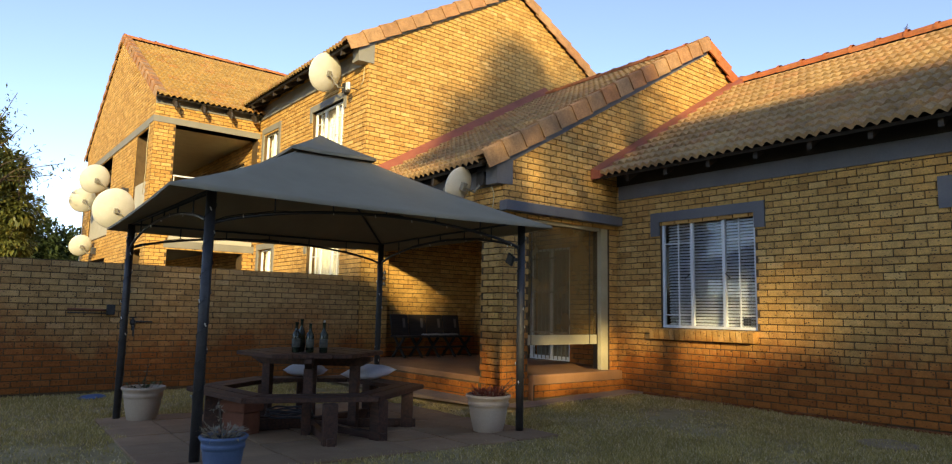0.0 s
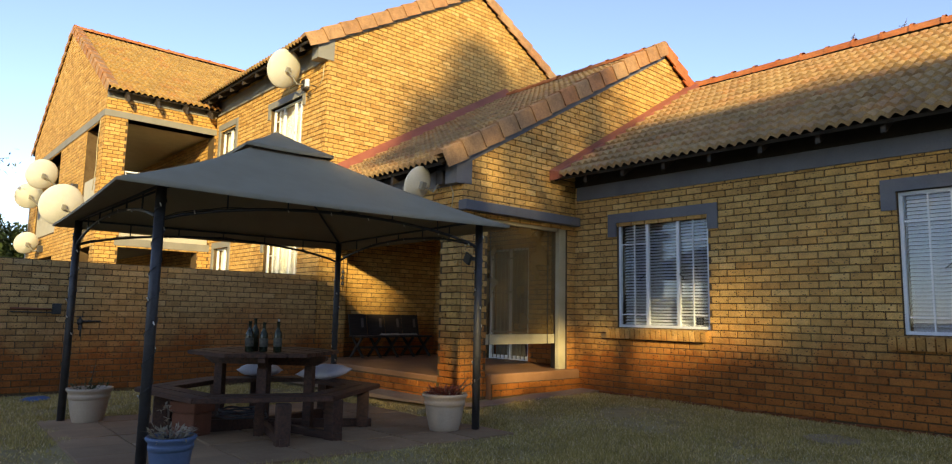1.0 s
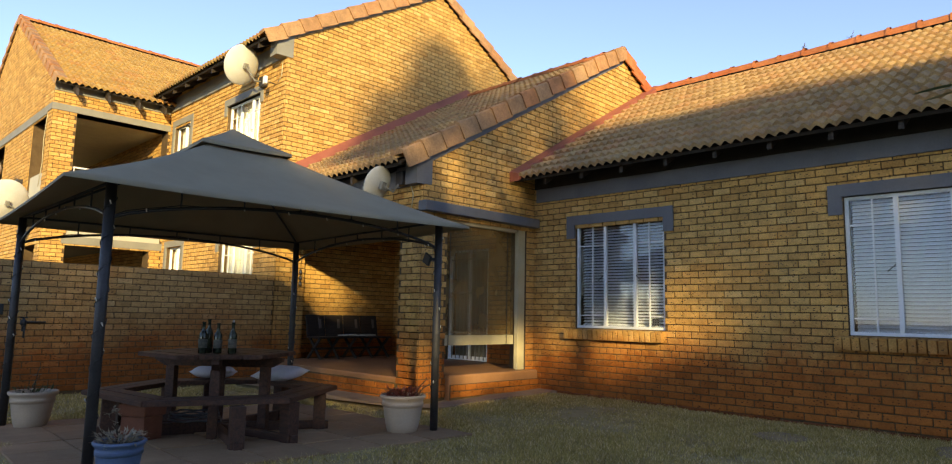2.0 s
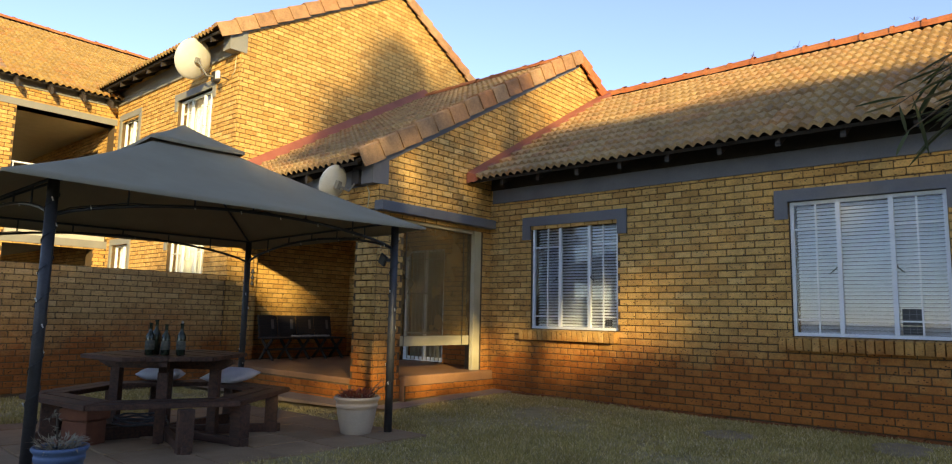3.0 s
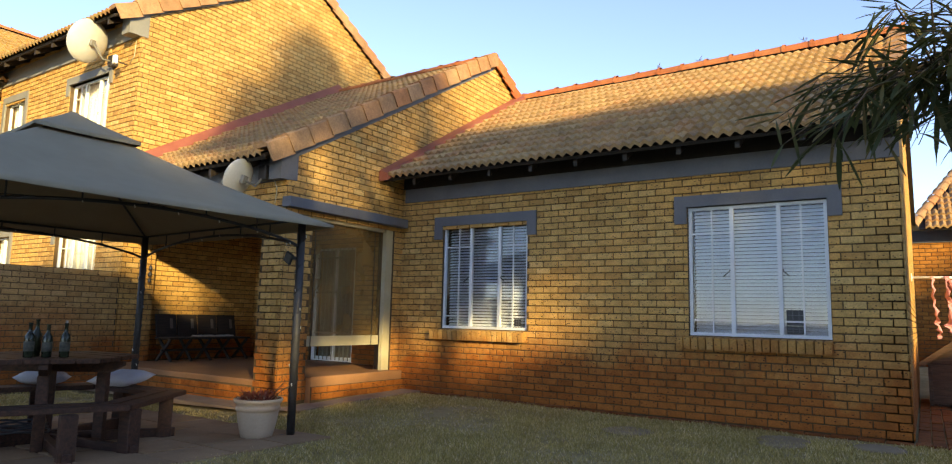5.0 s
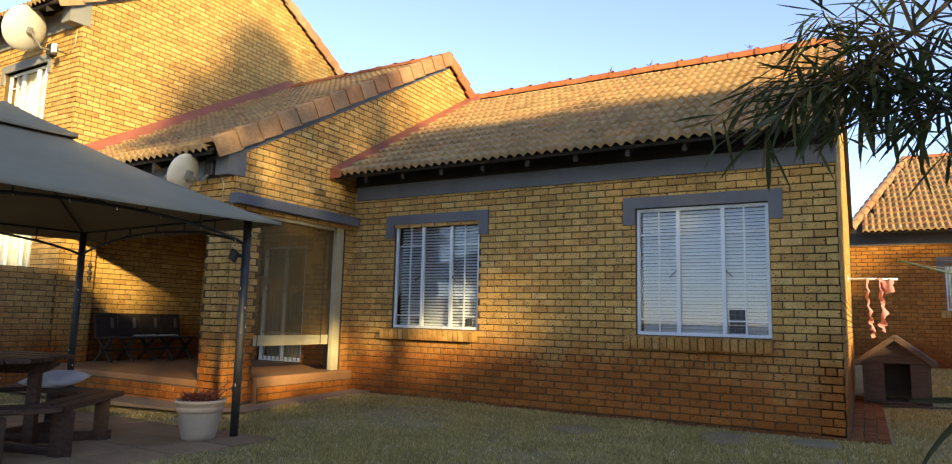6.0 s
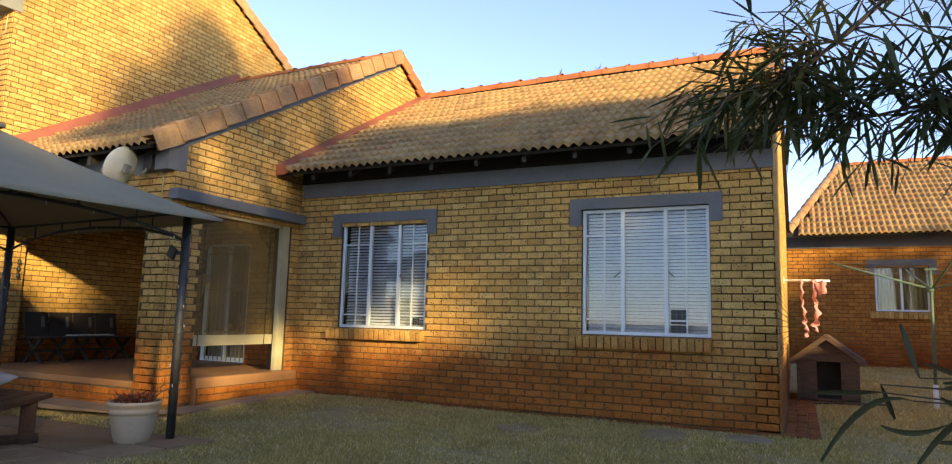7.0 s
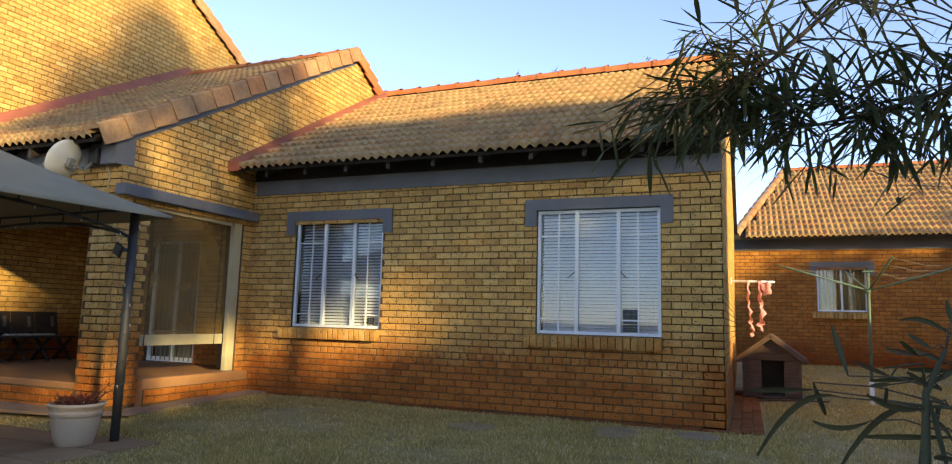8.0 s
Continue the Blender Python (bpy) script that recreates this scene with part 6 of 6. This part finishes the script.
def tree(name, at, height, lobes, leaves, size, seed, label, leaf_mat=CROWN, trunk=0.16, limbs=7, group=""):
    """Tapered trunk, limbs into the crown, and leaves thick towards the outside of uneven lobes (centre, radii)."""
    rng = random.Random(seed)
    ob = thing(name, Matrix.Translation(at), label, "tree", group)
    bm = bmesh.new()
    path = [Vector((0.12 * noise.noise(Vector((seed, k * 0.7, 0))) * k, 0.12 * noise.noise(Vector((k * 0.7, seed, 5))) * k, height * 0.75 * k / 6)) for k in range(7)]
    tube(bm, path, [trunk * (1 - 0.11 * k) for k in range(7)], 10)
    for _ in range(limbs):
        c, r = rng.choice(lobes)
        s = path[rng.randint(2, 5)]
        e = Vector(c) + Vector((rng.uniform(-0.7, 0.7) * r[0], rng.uniform(-0.7, 0.7) * r[1], rng.uniform(-0.5, 0.7) * r[2]))
        mid = (s + e) / 2 + Vector((rng.uniform(-0.2, 0.2), rng.uniform(-0.2, 0.2), 0.15))
        tube(bm, (s, mid, e), (trunk * 0.45, trunk * 0.25, trunk * 0.06), 7)
    part("trunk", bm, BARK, ob, smooth=True)
    verts, faces = [], []
    total = sum(r[0] * r[1] * r[2] for _, r in lobes)
    for c, r in lobes:
        for _ in range(int(leaves * r[0] * r[1] * r[2] / total)):
            d = Vector((rng.gauss(0, 1), rng.gauss(0, 1), rng.gauss(0, 1))).normalized()
            q = rng.random() ** 0.45 * (0.82 + 0.3 * noise.noise(d * 2.3 + Vector(c)))
            p = Vector(c) + Vector((d.x * r[0], d.y * r[1], d.z * r[2])) * q
            way = (d + Vector((rng.uniform(-1, 1), rng.uniform(-1, 1), rng.uniform(-0.9, 0.5)))).normalized()
            leaf_strip(verts, faces, p, way, size * rng.uniform(0.6, 1.3), size * 0.34 * rng.uniform(0.7, 1.2), 0.25, rng, 2)
    mesh_part("crown", verts, faces, leaf_mat, ob)
    return ob


# the tree that hangs into the garden; its boughs droop in view
NEAR = Matrix.Translation((0.235, -0.123, -0.073)) @ Matrix.Rotation(math.radians(2.65), 4, "Z") @ Matrix.Translation((0.154, 0.122, 0.0))
TREE_AT = NEAR @ Vector((3.55, 0.75, 0.073))
big = tree("willow_leaved_tree", TREE_AT, 9.5,
           [((0, 0, 6.2), (1.55, 1.55, 2.3)), ((-0.6, -0.5, 8.3), (1.2, 1.2, 1.8)), ((0.6, 0.7, 5.2), (1.3, 1.5, 1.2)), ((0.2, 0.3, 9.6), (0.8, 0.8, 1.2)), ((-0.3, -1.1, 5.6), (1.0, 1.0, 1.3)), ((0.1, 0.0, 5.1), (1.5, 1.5, 0.9)), ((0.9, 1.25, 5.5), (1.1, 1.1, 1.0)), ((-0.75, -1.0, 9.3), (1.1, 1.0, 1.6)), ((0.1, 0.1, 10.2), (1.0, 1.0, 1.2)), ((-0.1, -2.5, 8.6), (1.1, 1.4, 1.5)), ((0.0, -3.3, 7.3), (1.0, 1.0, 1.1)), ((0.0, -2.0, 7.0), (1.1, 1.2, 1.0)), ((-0.1, -1.6, 10.2), (1.0, 1.1, 1.2))],
           12500, 0.24, 21, "tall tree with narrow drooping dark green leaves", WILLOW, 0.2, 10)


def bough(parent, origin, nodes, targets, leaf_len, leaf_w, per, seed, thick=0.012, droop=0.16):
    """A drooping bough: a main stem, side twigs to the targets, narrow leaves along them."""
    rng = random.Random(seed)
    bm = bmesh.new()
    pts = [NEAR @ Vector(p) - origin for p in nodes]
    tube(bm, pts, [thick * (1 - 0.75 * i / (len(pts) - 1)) for i in range(len(pts))], 7)
    verts, faces = [], []
    for t in targets:
        t = NEAR @ Vector(t) - origin
        base = min(pts, key=lambda p: (p - t).length + rng.uniform(0, 0.25))
        mid = (base + t) / 2 + Vector((rng.uniform(-0.05, 0.05), rng.uniform(-0.05, 0.05), rng.uniform(0.0, 0.08)))
        twig = [base, (base + mid) / 2 + Vector((0, 0, 0.01)), mid, (mid + t) / 2 + Vector((0, 0, 0.008)), t]
        tube(bm, twig, [0.0035, 0.003, 0.0025, 0.002, 0.0012], 5)
        for k in range(per):
            s = rng.uniform(0.18, 1.0) * 4
            i = min(3, int(s))
            p = twig[i].lerp(twig[i + 1], s - i)
            way = (twig[i + 1] - twig[i]).normalized() * 0.45 + Vector((rng.uniform(-1.1, 0.7), rng.uniform(-0.9, 0.9), rng.uniform(-0.65, 0.5)))
            leaf_strip(verts, faces, p, way, leaf_len * rng.uniform(0.55, 1.25), leaf_w * rng.uniform(0.75, 1.25), droop * rng.uniform(-0.3, 1.6), rng, 6)
    part("bough", bm, BARK, parent, smooth=True)
    mesh_part("bough_leaves", verts, faces, WILLOW, parent)


rng = random.Random(77)


def finer(nodes, k=4):
    out = []
    for p, q in zip(nodes, nodes[1:]):
        out += [tuple(Vector(p).lerp(Vector(q), i / k)) for i in range(k)]
    return out + [nodes[-1]]


goals = []
for _ in range(62):
    x = 1.15 - 1.5 * rng.random()
    top = 2.38 if x > 0 else 2.20
    low = 1.50 if x > 0.1 else 1.62
    goals.append((x, 2.05 + rng.uniform(-0.30, 0.34), top - (top - low) * rng.random() ** 0.8))
for _ in range(26):
    goals.append((rng.uniform(-0.52, 0.05), 2.05 + rng.uniform(-0.12, 0.2), rng.uniform(1.66, 1.92)))
bough(big, TREE_AT, finer([(3.45, 0.80, 2.6), (2.4, 1.35, 3.0), (1.5, 1.75, 2.95), (0.95, 1.95, 2.75), (0.6, 2.0, 2.5), (0.35, 2.04, 2.25), (0.1, 2.05, 2.02), (-0.08, 2.05, 1.88)]), goals, 0.165, 0.0125, 11, 5, 0.02, 0.06)
goals = [(0.30 + rng.uniform(-0.32, 0.36), 1.97 + rng.uniform(-0.25, 0.3), rng.uniform(1.60, 1.86)) for _ in range(58)]
bough(big, TREE_AT, finer([(2.4, 1.35, 3.0), (1.7, 1.6, 2.7), (1.3, 1.8, 2.3), (0.95, 1.9, 2.0), (0.6, 1.98, 1.84), (0.3, 2.02, 1.77), (0.1, 2.04, 1.74)]), goals, 0.16, 0.0125, 9, 6, 0.014, 0.06)

# unseen tree, added to throw its shadow on the tall gable
tree("garden_tree", (4.4, -1.7, 0), 9.6, [((0, -0.3, 8.7), (1.1, 1.2, 1.4)), ((0, -1.1, 7.5), (1.0, 0.9, 1.0)), ((0, 0.7, 10.2), (1.0, 1.1, 1.1))], 5200, 0.24, 27, "tall narrow unseen tree added to shade the tall gable", group="trees along the east boundary")

# a young shoot close to the eye; leaves as (from across, from up, to across, to up, arch), in metres about its tip
SAPLING_AT = Vector((0.15, 0.97, 0.0))
TIP, ACROSS = Vector((0.115, 0.985, 1.03)) - SAPLING_AT, Vector((0.943, 0.334, 0))
sapling = thing("willow_leaved_sapling", NEAR @ Matrix.Translation(SAPLING_AT), "young shoot with long narrow dark leaves close by", "sapling")
bm = bmesh.new()
tube(bm, [Vector(p) - SAPLING_AT for p in ((0.15, 0.97, 0.0), (0.12, 0.975, 0.45), (0.098, 0.98, 0.86), (0.117, 0.985, 0.97), (0.122, 0.985, 1.06), (0.15, 0.99, 1.12))], [0.012, 0.011, 0.008, 0.007, 0.005, 0.003], 8)
tube(bm, [TIP + ACROSS * a + Vector((0, 0, c)) for a, c in ((0.06, 0.01), (0.0, 0.012), (-0.065, 0.02))], [0.003, 0.0025, 0.0012], 5)
tube(bm, [TIP + ACROSS * a + Vector((0, 0, c)) for a, c in ((0.008, 0.03), (0.005, 0.07), (-0.05, 0.062))], [0.003, 0.002, 0.001], 5)
part("trunk", bm, surface("dark_green_shoot", (0.028, 0.034, 0.014), (0.06, 0.066, 0.03), 20, 0.7), sapling, smooth=True)
verts, faces = [], []
LEAVES = [(0.01, 0.01, -0.12, -0.08, 0.03), (-0.07, -0.01, -0.16, -0.02, -0.01), (-0.11, 0.02, -0.21, -0.06, 0.03), (0.01, 0.01, -0.10, 0.03, -0.01), (-0.10, 0.05, -0.12, 0.12, 0.00), (0.05, -0.03, -0.06, -0.04, 0.00),
          (0.05, -0.06, -0.02, -0.05, 0.00), (0.01, 0.03, 0.03, -0.07, 0.00), (0.05, 0.11, 0.00, 0.13, 0.01), (0.05, 0.13, 0.03, 0.16, 0.00), (0.00, 0.08, -0.04, 0.09, 0.00), (0.00, 0.08, -0.03, 0.10, 0.00),
          (0.02, 0.09, -0.01, 0.11, 0.00), (-0.04, 0.05, -0.07, 0.07, 0.00), (-0.04, 0.05, -0.06, 0.07, 0.00), (0.05, 0.06, -0.01, 0.06, 0.00), (0.01, 0.05, -0.04, 0.04, 0.00), (-0.04, 0.04, -0.10, 0.04, 0.00),
          (-0.15, 0.03, -0.23, 0.03, 0.00), (-0.15, 0.04, -0.12, -0.01, -0.00), (0.01, -0.00, -0.02, -0.08, 0.00), (0.01, 0.04, -0.01, 0.06, 0.00), (0.01, 0.04, 0.05, 0.07, 0.00), (0.04, 0.01, 0.02, 0.02, 0.00),
          (0.02, -0.02, 0.05, 0.01, 0.01), (-0.05, 0.01, -0.08, 0.04, 0.00), (0.01, -0.01, 0.05, -0.04, 0.01), (0.04, 0.07, 0.02, 0.09, 0.00)]
STEM = Vector((0.117, 0.985, 0.90)) - SAPLING_AT, Vector((0.15, 0.99, 1.12)) - SAPLING_AT
twigs = bmesh.new()
for k, (a0, c0, a1, c1, arch) in enumerate(LEAVES):
    base = len(verts)
    start = TIP + ACROSS * a0 + Vector((0, 0, c0))
    on = min((STEM[0].lerp(STEM[1], i / 12) for i in range(13)), key=lambda p: (p - start).length)
    if (on - start).length > 0.012:
        tube(twigs, (on, (on + start) / 2 + Vector((0, 0, 0.008)), start), (0.0016, 0.0013, 0.001), 5)
    size = 0.4 + 2.2 * math.hypot(a1 - a0, c1 - c0)
    for i in range(9):
        s = i / 8
        bow = arch * 4 * s * (1 - s)
        p = TIP + ACROSS * (a0 + (a1 - a0) * s) + Vector((0.02 * math.sin(k * 2.3) * s, 0.06 * math.sin(k * 1.7) * s, c0 + (c1 - c0) * s + bow))
        w = 0.0058 * size * math.sin(math.pi * (0.1 + 0.88 * (1 - s))) + 0.0006
        side = Vector((-(c1 - c0), 0, a1 - a0)).normalized() * w
        side.y = 0.5 * w
        verts += [tuple(p - side), tuple(p + Vector((0, 0.003, 0))), tuple(p + side)]
    for i in range(8):
        q = base + 3 * i
        faces += [(q, q + 1, q + 4, q + 3), (q + 1, q + 2, q + 5, q + 4)]
part("branch", twigs, BARK, sapling, smooth=True)
mesh_part("crown", verts, faces, leaf_material("dark_olive_leaf", (0.036, 0.038, 0.015), (0.075, 0.074, 0.03), (0.10, 0.07, 0.04), 0.6), sapling)

# unseen trees and house, added behind the camera, block low sun from the garden
tree("garden_tree", (7.9, 0.15, 0), 7.0, [((0, 0, 5.7), (1.2, 1.25, 1.25)), ((0, -0.9, 6.6), (0.9, 0.9, 1.1)), ((0, 0.1, 4.9), (1.4, 1.5, 1.0)), ((0, 2.6, 5.2), (1.2, 1.5, 1.0)), ((0, 0.9, 6.75), (1.1, 1.1, 0.9)), ((0, 1.6, 5.9), (1.1, 1.1, 0.9)), ((0, 1.5, 4.2), (1.2, 1.3, 0.8))], 4700, 0.26, 31, "dense green unseen tree added to block the low sun", group="trees along the east boundary")
tree("garden_tree", (8.4, 0.9, 0), 8.0, [((0, 1.9, 5.95), (0.9, 1.0, 0.65)), ((0, 0.9, 6.35), (0.9, 1.0, 0.65)), ((0, -0.1, 6.7), (0.9, 1.0, 0.65)), ((0, -1.1, 7.1), (0.9, 1.0, 0.65)), ((0, -2.1, 7.5), (0.9, 1.0, 0.65))], 6000, 0.24, 33, "tall leaning unseen tree added to shade the low roof", group="trees along the east boundary")
tree("garden_tree", (8.0, 2.4, 0), 5.6, [((0, 0, 4.5), (1.0, 1.4, 1.1)), ((0, 0.4, 3.6), (1.0, 1.3, 0.8))], 2800, 0.26, 35, "leafy unseen tree added to shade the long wall", group="trees along the east boundary")
tree("garden_tree", (8.1, -2.1, 0), 5.2, [((0, 0.1, 5.55), (1.0, 1.3, 0.65)), ((0, -0.3, 3.5), (0.9, 1.0, 0.7))], 1900, 0.26, 36, "thin-crowned unseen tree added to dapple the long wall", group="trees along the east boundary")
tree("garden_tree", (8.3, -5.95, 0), 6.6, [((0, 1.5, 5.85), (1.5, 1.5, 0.85)), ((0, 0.6, 5.8), (1.3, 1.3, 0.8)), ((0, 0.5, 6.9), (1.1, 0.7, 0.8))], 4600, 0.3, 40, "dense green unseen tree with a bare lower trunk, added to shade the porch", group="trees along the east boundary")
for k, (y, top) in enumerate(((-7.5, 7.6), (-9.0, 8.4), (-11.6, 9.2), (-14.4, 9.8), (-17.5, 10.2), (-21, 10.5))):
    tree("garden_tree", (8.0 + 0.4 * (k % 2), y, 0), top, [((0, 0, top * 0.62), (1.5, 1.65, top * 0.34)), ((0, 0.6, top * 0.35), (1.4, 1.5, top * 0.28)), ((0, -0.7, top * 0.32), (1.4, 1.5, top * 0.28)), ((0, 0, top * 0.8), (1.2, 1.5, top * 0.18))], 15000, 0.34, 41 + k,
         "dense green unseen tree added to block the low sun", group="trees along the east boundary")
for k, y in enumerate((8.5, 11.2, 14.0, 17.0)):
    tree("garden_tree", (9.2, y, 0), 5.4, [((0, 0, 3.2), (1.5, 1.9, 2.1)), ((0, 0.6, 1.6), (1.5, 1.8, 1.6))], 13000, 0.30, 60 + k, "dense green unseen tree added to block the low sun", group="trees along the east boundary")
# wall out of view, added to keep sun off the kennel
slab("wall_east_boundary", 6.0, 6.2, 4.2, 17.0, 0.0, 2.4, PLASTER, "plain unseen wall added to shade the kennel and east lawn", "wall")
# house out of view, added so its ridge cuts off the low sun
far_house = thing("far_house", pose(14.5, -14.1, 0), "plain unseen brick house added to block the low sun", "house")
part("wall", one_box(-3.5, 3.5, -12.0, 11.8, 0.0, 4.0), brick_material("far_house_brick", True), far_house)
bm = bmesh.new()
prof = [(-4.0, 3.8), (0.0, 6.12), (4.0, 3.8), (4.0, 3.6), (0.0, 5.92), (-4.0, 3.6)]
rings = [[bm.verts.new((x, y, z)) for x, z in prof] for y in (-12.3, 12.0)]
for i in range(6):
    bm.faces.new((rings[0][i], rings[0][(i + 1) % 6], rings[1][(i + 1) % 6], rings[1][i]))
bm.faces.new(rings[0]), bm.faces.new(rings[1])
part("roof", bm, TILE, far_house)

# trees beyond the garden wall
tree("far_tree", (-21.5, 1.15, 0), 5.8, [((0, 0.05, 3.55), (0.9, 0.85, 0.75)), ((0, -0.1, 2.6), (1.1, 0.85, 0.7)), ((0, -0.2, 4.65), (0.9, 0.75, 0.65)), ((0, -0.9, 5.6), (0.9, 0.8, 0.7))], 16000, 0.19, 81, "olive-green tree beyond the garden wall", GOLD, 0.14)
sparse = thing("bare_branched_tree", pose(-20.4, -0.3, 0), "tree with thin sprays of small leaves against the sky", "tree")
bm = bmesh.new()
rng = random.Random(12)
tube(bm, ((0, 0, 0), (0.1, 0.2, 2.0), (0.0, 0.6, 3.6)), (0.1, 0.08, 0.05), 8)
verts, faces = [], []
for tip in ((0.2, 2.45, 4.75), (0.1, 2.2, 4.4), (0, 1.9, 5.0), (0, 1.5, 5.6), (0.2, 1.3, 6.4), (0, 1.7, 4.2), (0.1, 1.35, 4.8), (0.1, 1.2, 5.9)):
    e, s = Vector(tip), Vector((0.0, 0.6, 3.6))
    mid = (s + e) / 2 + Vector((0, -0.1, 0.25))
    tube(bm, (s, mid, e), (0.03, 0.018, 0.006), 6)
    for _ in range(80):
        u = rng.uniform(0.35, 1.05)
        p = s.lerp(mid, 2 * u) if u < 0.5 else mid.lerp(e, 2 * u - 1)
        p = p + Vector((rng.gauss(0, 0.14), rng.gauss(0, 0.14), rng.gauss(-0.03, 0.12)))
        leaf_strip(verts, faces, p, (rng.uniform(-1, 1), rng.uniform(-1, 1), rng.uniform(-1, 0.6)), rng.uniform(0.08, 0.16), 0.04, 0.2, rng, 2)
part("trunk", bm, BARK, sparse, smooth=True)
mesh_part("crown", verts, faces, CROWN, sparse)
for k, (x, y, h) in enumerate(((-27, 1.2, 3.7), (-27.5, 2.0, 3.9), (-28, 2.7, 4.2), (-28.5, 3.5, 4.0), (-28, 0.2, 3.6), (-29, 4.3, 4.2), (-28.6, 5.1, 4.0))):
    tree("conifer", (x, y, 0), h, [((0, 0, h * 0.45), (0.95, 0.95, h * 0.40)), ((0, 0, h * 0.75), (0.6, 0.6, h * 0.28))], 8500, 0.27, 90 + k, "dark bushy conifer beyond the garden wall", PINE, 0.1, group="conifers beyond the wall")

# ---- bricks and tiles ----
for job in roof_jobs:
    lay_tiles(*job)
for job in brick_jobs:
    lay_bricks(*job)
